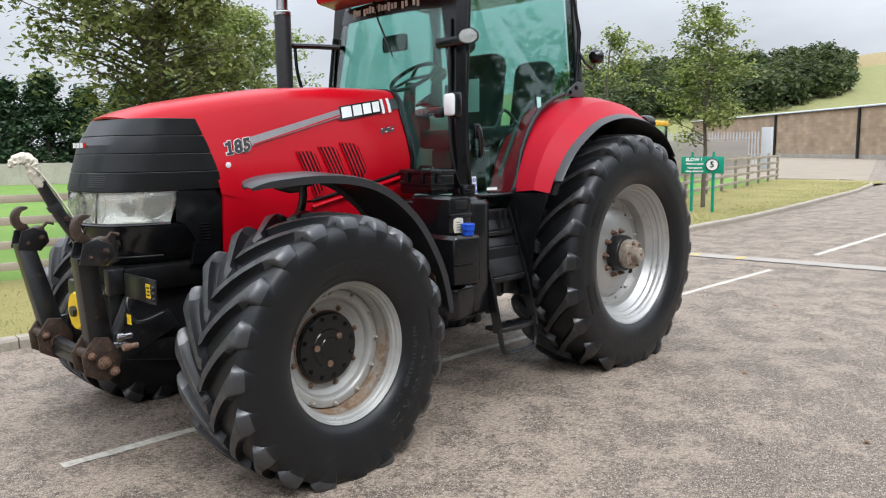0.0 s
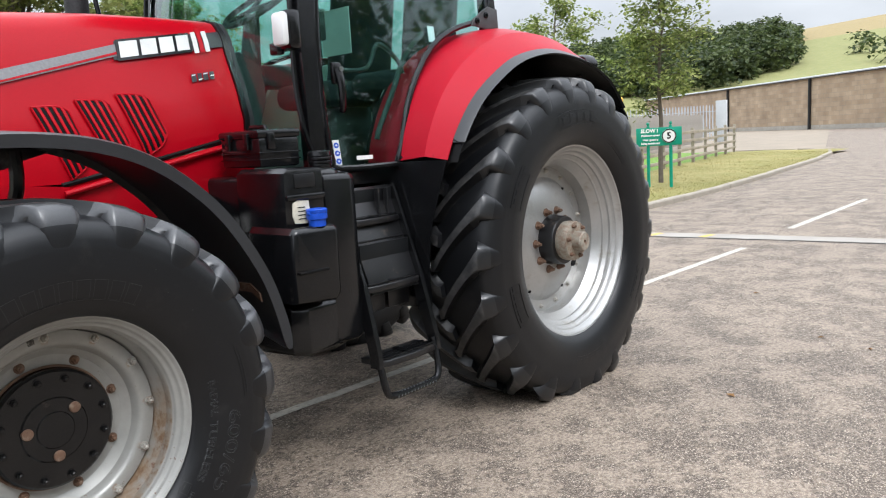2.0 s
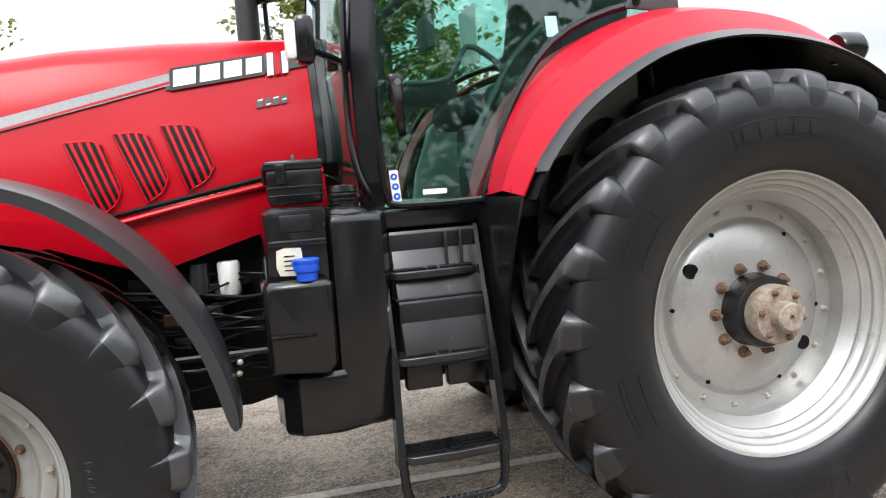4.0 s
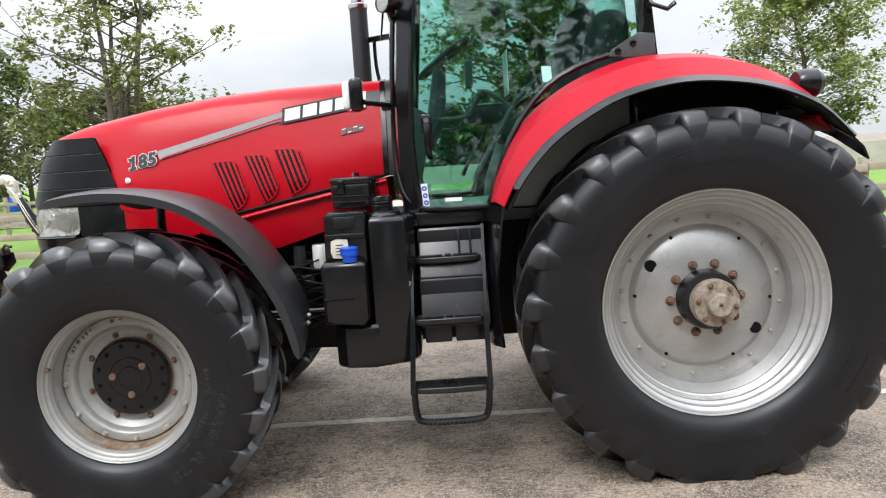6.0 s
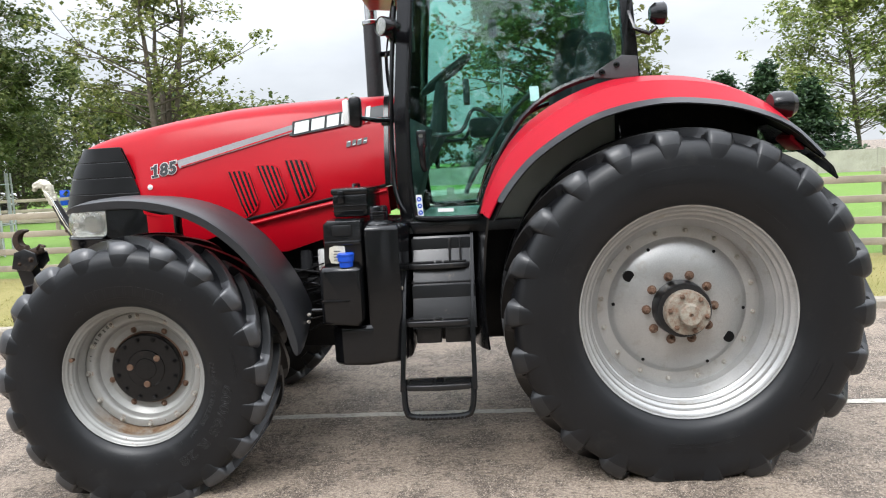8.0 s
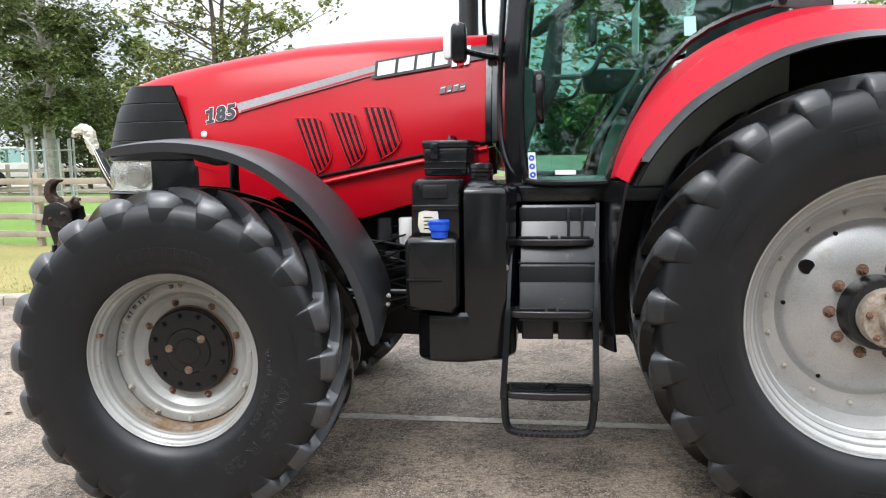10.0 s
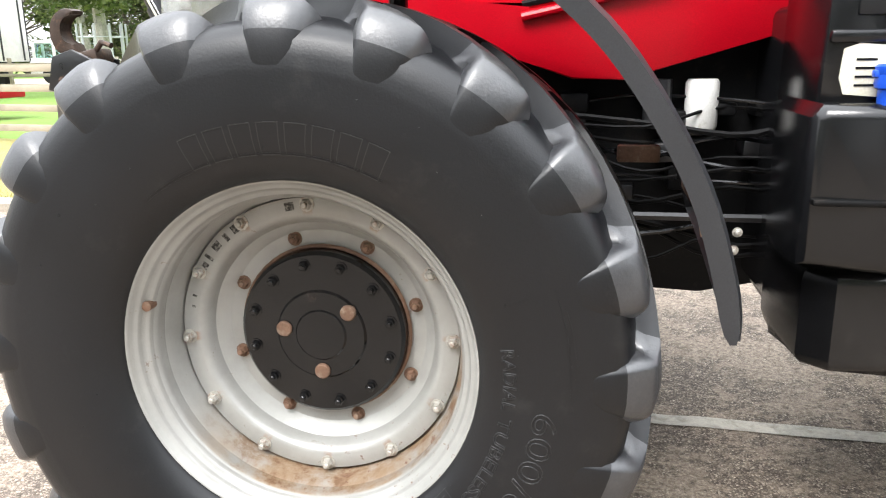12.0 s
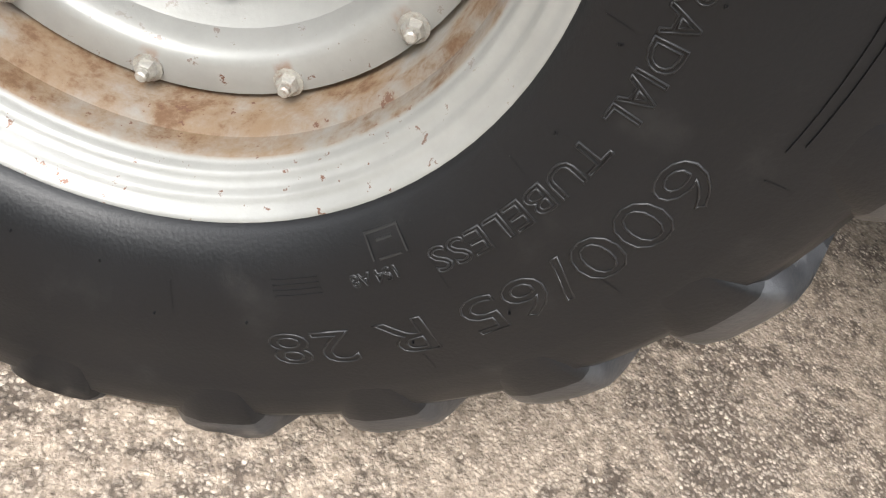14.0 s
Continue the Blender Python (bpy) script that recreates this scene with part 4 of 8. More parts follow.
# headlights round the front corners
for sgn in (0, 1):
    lo_a, hi_a = (0.078, 0.495) if sgn == 0 else (0.505, 0.922)
    a0, a1 = lo_a * math.pi, hi_a * math.pi
    lamp = part("headlight", sheet([nose_row(z, d, a0, a1, 16) for z, d in ((1.346, 0.012), (1.352, 0.030), (1.39, 0.042), (1.43, 0.046), (1.47, 0.042), (1.508, 0.030), (1.514, 0.012))], 0.004), LAMP_SILVER, tractor, "clear twin headlight with silver reflector")
    part("lens", sheet([nose_row(z, 0.006 + 0.012 * abs((z - 1.43) / 0.08) ** 3, a0, a1, 16) for z in np.linspace(1.345, 1.515, 7)], 0.003), LENS, lamp, "clear plastic lens")
    for frac, r in ((0.140, 0.058), (0.245, 0.034)):
        aa = frac * math.pi if sgn == 0 else (1 - frac) * math.pi
        p0 = Vector(nose_row(1.43, 0.030, aa, aa + 0.001, 1)[0])
        q = Vector(nose_row(1.43, 0.030, aa + 0.05, aa + 0.051, 1)[0])
        nrm = (q - p0).normalized().cross(Vector((0, 0, 1)))
        if nrm.dot(p0 - Vector((0.2, YC, 1.43))) < 0:
            nrm = -nrm
        bm = lathe([(r, 0.012), (r * 0.98, 0.018), (r * 0.93, 0.012), (r * 0.82, -0.004), (r * 0.60, -0.020), (r * 0.30, -0.030), (0.0005, -0.033)], 28, "Z")
        rot = nrm.to_track_quat("Z", "Y").to_matrix().to_4x4()
        for v in bm.verts:
            v.co = Matrix.Translation(p0) @ rot @ v.co
        part("reflector_bowl", bm, CHROME, lamp, "bright hollow reflector")
        bulb = lathe([(0.010, -0.032), (0.010, -0.006), (0.006, -0.001), (0.0005, 0.0)], 12, "Z")
        bulb.transform(Matrix.Translation(p0) @ rot)
        part("bulb", bulb, LAMP_SILVER, lamp)
        ring_ = lathe([(r * 0.97, 0.014), (r * 1.06, 0.016), (r * 1.06, 0.010), (r * 0.97, 0.008)], 28, "Z", closed=True)
        ring_.transform(Matrix.Translation(p0) @ rot)
        part("bowl_rim", ring_, CHROME, lamp)
    for frac in (0.40,):
        aa = frac * math.pi if sgn == 0 else (1 - frac) * math.pi
        p0 = [Vector(nose_row(z, 0.012, aa, aa + 0.001, 1)[0]) for z in (1.35, 1.43, 1.51)]
        part("lamp_divider", tube(p0, 0.005, 6), GREY_PLASTIC, lamp)
    part("headlight_rim", sheet([nose_row(1.345, 0.004, a0, a1, 16), nose_row(1.338, -0.004, a0, a1, 16), nose_row(1.332, 0.03, a0, a1, 16)], 0.004), BLACK, lamp)

# chin below the lamps, arch skirt beside them
rows = [nose_row(z, sh, 0.02 * math.pi, 0.98 * math.pi, 40) for z, sh in ((1.336, 0.012), (1.332, 0.0), (1.30, -0.004), (1.22, 0.002), (1.15, 0.016), (1.115, 0.034), (1.10, 0.07))]
chin = part("front_chin", sheet(rows, 0.01), BLACK, tractor, "black plastic chin panel")
part("chin_groove", tube([Vector(p) + Vector((-0.002, 0, 0)) for p in nose_row(1.165, 0.012, 0.10 * math.pi, 0.30 * math.pi, 12)], 0.004, 6), GREY_PLASTIC, chin)
part("chin_grommet", lathe([(0.030, 0), (0.030, 0.012), (0.022, 0.014), (0.018, 0.004), (0.0005, 0.004)], 20, "X", (-0.80, YC - 0.30, 1.235)), CAST, chin)
for sd in (-1, 1):
    outl = [(-0.505, 1.52), (-0.235, 1.52), (-0.20, 1.46), (-0.24, 1.40), (-0.26, 1.10), (-0.44, 1.10), (-0.40, 1.24), (-0.46, 1.33), (-0.505, 1.345)]
    y = YC + sd * 0.40
    part("arch_skirt", prism(outl, y - 0.012, y + 0.012, 0.005), BLACK, tractor, "black arch panel")
    for k in range(6):
        part("skirt_rib", box(-0.375, -0.315, min(y + sd * 0.010, y + sd * 0.018), max(y + sd * 0.010, y + sd * 0.018), 1.235 + k * 0.017, 1.243 + k * 0.017, 0.002), CAST, tractor)

# red lower side panels
for sd in (-1, 1):
    outl = [(-0.235, 1.555), (-0.10, 1.49), (0.10, 1.43), (0.38, 1.392), (0.80, 1.475), (1.285, 1.565), (1.295, 1.40), (1.0, 1.305), (0.64, 1.20), (0.50, 1.205), (0.36, 1.255), (0.20, 1.325), (0.12, 1.30), (0.10, 1.12), (-0.235, 1.12)]
    bm = prism(outl, -0.012, 0.012, 0.006)
    for v in bm.verts:
        d = lerp(v.co.x, [-0.24, 0.5, 1.3], [0.425, 0.445, 0.385]) - 0.10 * max(0, 1.38 - v.co.z)
        v.co.y = YC + sd * (d + (v.co.y if sd > 0 else -v.co.y))
    lower = part("side_panel", bm, RED, tractor, "glossy red lower side panel")
    part("panel_ridge", tube([(0.36, YC + sd * 0.452, 1.372), (0.75, YC + sd * 0.445, 1.452), (1.28, YC + sd * 0.402, 1.548)], 0.012, 8), RED, lower)
    # near-black tube drawn in place of the shade inside the panel gap
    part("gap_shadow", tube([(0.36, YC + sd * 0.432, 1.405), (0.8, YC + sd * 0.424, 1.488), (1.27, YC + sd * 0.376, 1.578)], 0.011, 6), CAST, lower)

# slanted cooling vents: recessed louvres behind upright red bars, the lower edge sweeping up in a curve
for (tl, tr_, br, bl) in (((0.292, 1.716), (0.425, 1.722), (0.500, 1.492), (0.402, 1.425)), ((0.470, 1.743), (0.602, 1.746), (0.676, 1.526), (0.578, 1.464)), ((0.648, 1.768), (0.786, 1.768), (0.856, 1.562), (0.735, 1.500))):
    def at_uv(u, v, lift):
        """u across, v down; the top right and bottom right corners are rounded away."""
        v0, v1 = 0.10 * max(0.0, (u - 0.55) / 0.45) ** 2.5, 1.0 - 0.16 * max(0.0, (u - 0.45) / 0.55) ** 2.2
        v = v0 + (v1 - v0) * v
        x = (tl[0] * (1 - u) + tr_[0] * u) * (1 - v) + (bl[0] * (1 - u) + br[0] * u) * v
        z = (tl[1] * (1 - u) + tr_[1] * u) * (1 - v) + (bl[1] * (1 - u) + br[1] * u) * v
        return (x, bonnet_y(x, z, lift), z)
    vent = part("bonnet_vent", sheet([[at_uv(u, v, 0.002) for u in np.linspace(0, 1, 12)] for v in np.linspace(0, 1, 12)], 0.002), CAST, tractor, "slanted louvred vent")
    for k in range(4):
        u0 = 0.13 + k * 0.225
        u1 = u0 + 0.115
        part("vent_bar", sheet([[at_uv(u, v, l) for u, l in ((u0, 0.002), (u0 + 0.012, 0.008), (u1 - 0.012, 0.008), (u1, 0.002))] for v in np.linspace(0.0, 1.0, 8)]), RED, vent)
    rim = [at_uv(u, 0.0, 0.003) for u in np.linspace(0, 1, 9)] + [at_uv(1.0, v, 0.003) for v in (0.2, 0.4, 0.6, 0.8)] + [at_uv(u, 1.0, 0.003) for u in np.linspace(1, 0, 9)] + [at_uv(0.0, v, 0.003) for v in (0.8, 0.6, 0.4, 0.2, 0.0)]
    part("vent_rim", tube(rim, 0.0045, 6), RED, vent)


# decals
def decal(name, corners, material, lift, parent=bonnet, nu=12, nv=3, label=""):
    """A thin film on the bonnet's near side between four (x, z) corners: lower left, lower right, upper right, upper left."""
    a, b, c, d = corners
    grid = []
    for v in np.linspace(0, 1, nv):
        row = []
        for u in np.linspace(0, 1, nu):
            x = (a[0] * (1 - u) + b[0] * u) * (1 - v) + (d[0] * (1 - u) + c[0] * u) * v
            z = (a[1] * (1 - u) + b[1] * u) * (1 - v) + (d[1] * (1 - u) + c[1] * u) * v
            row.append((x, bonnet_y(x, z, lift), z))
        grid.append(row)
    return part(name, sheet(grid, 0.0012), material, parent, label)


STRIPE = surface("silver_grey_film", (0.25, 0.25, 0.255), 0.5, 0.2, dark=0.85, big=3, small=100, relief=0.0)
DARK_FILM = surface("dark_grey_film", (0.035, 0.037, 0.04), 0.35, dark=0.9, big=3, small=100, relief=0.0)
decal("silver_stripe", ((-0.01, 1.752), (0.70, 1.935), (0.70, 1.985), (-0.03, 1.800)), STRIPE, 0.003, label="silver side stripe")
decal("stripe_line", ((0.0, 1.757), (0.70, 1.942), (0.70, 1.952), (0.0, 1.764)), RED, 0.005)
decal("badge_field", ((0.68, 1.915), (1.27, 2.008), (1.27, 2.083), (0.70, 2.0)), DARK_FILM, 0.003)


def bars(name, spec, material, lift):
    for (x0, x1, z0, z1) in spec:
        slope = 0.155
        if x0 < 1.03 or z0 > 1.85:
            x0, x1 = 0.712 + (x0 - 0.712) * 1.10, 0.712 + (x1 - 0.712) * 1.10
        decal(name, ((x0, z0 + slope * (x0 - 0.7)), (x1, z0 + slope * (x1 - 0.7)), (x1 + 0.006, z1 + slope * (x1 - 0.7)), (x0 + 0.006, z1 + slope * (x0 - 0.7))), material, lift, nu=4, nv=3)


bars("badge_backing", [(0.700, 0.805, 1.912, 2.005), (0.800, 0.892, 1.912, 2.005), (0.888, 0.975, 1.912, 2.005), (0.970, 1.050, 1.912, 2.005)], BLACK, 0.005)
bars("badge_block", [(0.712, 0.793, 1.925, 1.995), (0.808, 0.882, 1.925, 1.995), (0.896, 0.964, 1.925, 1.995), (0.979, 1.040, 1.925, 1.995), (1.060, 1.084, 1.905, 2.005), (1.118, 1.142, 1.905, 2.005)], WHITE_PAINT, 0.008)
bars("badge_red_bar", [(1.090, 1.112, 1.905, 2.030)], RED, 0.010)
bars("small_badge_bar", [(1.035, 1.062, 1.775, 1.812), (1.070, 1.094, 1.775, 1.812), (1.102, 1.130, 1.775, 1.812), (1.138, 1.164, 1.775, 1.812)], DARK_FILM, 0.004)
bars("small_badge_edge", [(1.040, 1.060, 1.803, 1.809), (1.074, 1.092, 1.780, 1.786), (1.106, 1.128, 1.803, 1.809), (1.142, 1.162, 1.790, 1.796)], WHITE_PAINT, 0.006)
p = Vector((-0.112, bonnet_y(-0.112, 1.746, 0.004), 1.746))
tiltm = Matrix.Translation(p) @ pose(0, 0, 0, 90, 0, 0) @ pose(0, 0, 0, -12, 0, 9) @ Matrix.Scale(0.80, 4)
words("model_number", "185", 0.128, tiltm, WHITE_PAINT, bonnet, 0.002, shear=0.18, bold=0.0105, space=1.10, label="white-edged model number")
words("model_number", "185", 0.128, Matrix.Translation((0, -0.0035, 0)) @ tiltm, DARK_FILM, bonnet, 0.002, shear=0.18, bold=0.0055, space=1.10)
for grow, m1, mat in ((0.005, tiltm, WHITE_PAINT), (0.0, Matrix.Translation((0, -0.0035, 0)) @ tiltm, DARK_FILM)):
    part("digit_foot", box(-0.098 - grow, -0.046 + grow, -0.0445 - grow, -0.027 + grow, -0.0019, 0.0019, m=m1), mat, bonnet)
    part("digit_flag", box(-0.093 - grow, -0.060 + grow, 0.024 - grow, 0.042 + grow, -0.0019, 0.0019, m=m1), mat, bonnet)
part("bonnet_plug", lathe([(0.017, 0), (0.017, -0.004), (0.010, -0.007), (0.0005, -0.007)], 16, "Y", (-0.192, bonnet_y(-0.192, 1.645, 0.0), 1.645)), WHITE_PAINT, bonnet, "white plastic plug")
for k in range(4):
    part("badge_block", box(-0.875, -0.872, YC + 0.17 - k * 0.05, YC + 0.205 - k * 0.05, 1.752 - 0.0, 1.78, 0.0, m=Matrix.Translation((0.075, 0, 0.0))), WHITE_PAINT if k < 3 else RED, tractor)

# front fenders on struts
for sd in (-1, 1):
    path = spline([(-0.42, 0, 1.556), (-0.30, 0, 1.584), (-0.06, 0, 1.60), (0.18, 0, 1.572), (0.38, 0, 1.497), (0.55, 0, 1.37), (0.67, 0, 1.23), (0.78, 0, 1.04), (0.84, 0, 0.86), (0.865, 0, 0.73)], 4)
    rows = []
    for i, p in enumerate(path):
        nxt, prv = path[min(i + 1, len(path) - 1)], path[max(i - 1, 0)]
        tang = (nxt - prv).normalized()
        inward = Vector((-tang.z, 0, tang.x))
        if inward.dot(Vector((0, 0, 0.67)) - p) < 0:
            inward = -inward
        f = min(1.0, i / 12)
        outer = -0.105 + 0.16 * (1 - f) ** 1.5
        n_ = len(path) - 1
        inner = lerp(i, [0, 2, 7, 18, n_ - 5, n_ - 1, n_], [0.13, 0.22, 0.33, 0.39, 0.40, 0.01, outer + 0.03])
        tip = lerp(i, [0, n_ - 3, n_ - 2, n_ - 1, n_], [1.0, 1.0, 0.92, 0.72, 0.30])
        row = []
        for y, dn in ((outer, 0.026 + 0.022 * tip), (outer - 0.004, 0.026 - 0.018 * tip), (outer + 0.018, 0.022 * (1 - tip)), ((outer + inner) / 2, 0.02 - 0.032 * tip), (inner - 0.012, 0.02 * (1 - tip)), (inner, 0.03)):
            q = p + inward * (dn * min(1.0, 0.35 + 0.16 * i) + 0.016 * max(0.0, 1 - i / 4) ** 2)
            row.append((q.x, y if sd < 0 else 2 * YC - y, q.z))
        rows.append(row)
    fender = part("front_fender", sheet(rows, 0.008), GREY_PLASTIC, tractor, "curved dark grey plastic mudguard")
    plate = [(0.775, -0.03, 0.955), (0.782, 0.04, 0.985), (0.778, 0.16, 0.985), (0.772, 0.30, 1.00)]
    part("fender_bracket", sheet([[(x, y if sd < 0 else 2 * YC - y, z), (x + 0.006, y if sd < 0 else 2 * YC - y, z - 0.035)] for x, y, z in plate], 0.006), RUSTY, fender, "rusty bracket under the mudguard")
    y = 0.34 if sd < 0 else 2 * YC - 0.34
    web = [(-0.24, 1.582), (-0.16, 1.540), (-0.08, 1.505), (0.0, 1.484), (0.05, 1.486), (0.11, 1.515), (0.20, 1.535), (0.10, 1.572), (-0.06, 1.583)]
    part("fender_web", prism(web, min(y, y + 0.012 * sd), max(y, y + 0.012 * sd), 0.003), STEEL_BLACK, fender, "black stay under the mudguard")
    part("fender_strut", tube([(0.09, y, 1.545), (0.085, y, 1.42), (0.06, y - 0.08 * sd, 1.25), (0.03, y - 0.14 * sd, 0.95)], 0.024, 10, smooth_steps=3), STEEL_BLACK, fender)
    yo = -0.06 if sd < 0 else 2 * YC + 0.06
    for (x, z) in ((0.85, 0.90), (0.845, 0.86)):
        part("fender_bolt", hex_bolt((x + 0.02, yo + 0.17 * -sd, z), sd, 0.008, 0.006), BOLT, fender)

# rear fenders
IN_E = [(1.845, 1.40), (1.885, 1.54), (1.975, 1.72), (2.11, 1.875), (2.31, 2.005), (2.58, 2.096), (2.90, 2.103), (3.15, 2.053), (3.33, 1.96), (3.46, 1.84)]
OUT_E = [(1.888, 1.40), (1.965, 1.535), (2.10, 1.69), (2.27, 1.81), (2.47, 1.908), (2.72, 1.96), (2.95, 1.958), (3.20, 1.912), (3.43, 1.812), (3.60, 1.65)]
ins = spline([(x, 0, z) for x, z in IN_E], 4)
outs = spline([(x, 0, z) for x, z in OUT_E], 4)
for sd in (-1, 1):
    def yy(v):
        return v if sd < 0 else 2 * YC - v
    red_rows, lip_rows, black_rows = [], [], []
    for a, b in zip(ins, outs):
        m1 = a * 0.56 + b * 0.44 + Vector((-0.012, 0, 0.022))
        red_rows.append([(a.x, yy(0.46), a.z - 0.005), (a.x, yy(0.28), a.z), (a.x * 0.85 + m1.x * 0.15, yy(0.20), a.z * 0.85 + m1.z * 0.15 + 0.004), (m1.x, yy(0.062), m1.z), (b.x, yy(-0.055), b.z)])
        c = b + (Vector((2.884, 0, 0.868)) - b).normalized() * 0.028
        lip_rows.append([(b.x, yy(-0.057), b.z + 0.003), (b.x, yy(-0.085), b.z - 0.012), (c.x, yy(-0.112), c.z), (c.x, yy(-0.100), c.z - 0.006), (b.x, yy(-0.05), b.z - 0.016)])
        hub_ = Vector((2.884, 0, 0.868))
        c2, a2 = b + (hub_ - b).normalized() * 0.03, a + (hub_ - a).normalized() * 0.022
        black_rows.append([(a2.x, yy(0.47), a2.z), (a2.x, yy(0.27), a2.z), (a2.x * 0.62 + c2.x * 0.38, yy(0.08), a2.z * 0.62 + c2.z * 0.38), (c2.x, yy(-0.098), c2.z)])
    rf = part("rear_fender", sheet(red_rows, 0.008), FADED_RED, tractor, "sun-faded red rear mudguard", smooth=20)
    part("fender_lip", sheet(lip_rows[3:], 0.004), GREY_PLASTIC, rf, "grey rubber edge")
    part("fender_liner", sheet(black_rows, 0.006), CAST, rf)
    a2, c2 = black_rows[-1][0], black_rows[-1][3]
    flap = [[Vector(p) + Vector((dx, 0, dz)) for p in black_rows[-1]] for dx, dz in ((0.0, 0.0), (0.05, -0.05), (0.075, -0.11))]
    part("fender_flap", sheet(flap, 0.012), BLACK, rf, "black rubber flap")
    rows = [[(1.845, yy(0.44), 1.398), (1.845, yy(0.30), 1.398), (1.868, yy(0.10), 1.398), (1.893, yy(-0.05), 1.398)],
            [(1.835, yy(0.44), 1.25), (1.835, yy(0.28), 1.25), (1.850, yy(0.12), 1.25), (1.872, yy(-0.01), 1.25)],
            [(1.815, yy(0.44), 1.07), (1.815, yy(0.26), 1.07), (1.835, yy(0.13), 1.07), (1.858, yy(0.045), 1.07)],
            [(1.805, yy(0.44), 0.86), (1.805, yy(0.26), 0.86), (1.828, yy(0.13), 0.86), (1.852, yy(0.07), 0.86)],
            [(1.80, yy(0.44), 0.665), (1.80, yy(0.26), 0.665), (1.835, yy(0.14), 0.665), (1.870, yy(0.08), 0.665)]]
    part("fender_front_panel", sheet(rows, 0.012), BLACK, rf, "black plastic front panel")
    for (x, y, z) in ((1.862, 0.22, 1.42), (1.888, 0.02, 1.42)):
        part("fender_bolt", hex_bolt((x - 0.01, yy(y), z), sd, 0.008, 0.008), BLACK, rf)
    part("fender_inner_wall", prism([(p.x, p.z - 0.012) for p in ins[::2]] + [(3.42, 1.5), (3.0, 1.2), (2.3, 1.0), (1.87, 1.0)], yy(0.455), yy(0.49)), CAST, rf)
    part("tail_light", box(3.46, 3.56, min(yy(0.06), yy(0.26)), max(yy(0.06), yy(0.26)), 1.70, 1.75, 0.012, m=Matrix.Translation((3.5, 0, 1.7)) @ pose(0, 0, 0, 0, 42, 0) @ Matrix.Translation((-3.5, 0, -1.7))), FADED_RED, rf, "red tail light")
    part("rear_lamp", lathe([(0.0005, 0), (0.06, 0), (0.072, 0.02), (0.072, 0.10), (0.05, 0.13), (0.0005, 0.135)], 20, "X", (3.39, yy(0.10), 1.905)), BLACK, rf, "round black rear lamp housing")
    for k in range(3):
        part("marker_reflector", box(3.45 + k * 0.03, 3.462 + k * 0.03, min(yy(-0.02), yy(0.01)), max(yy(-0.02), yy(0.01)), 1.785 - k * 0.028, 1.80 - k * 0.028, 0.003), RED, rf)


# ---- cab ----
def door_y(x, z):
    y = 0.318 - (x - 1.45) * 0.20 if x < 1.88 else 0.232
    return y + (z - 1.4) * 0.05


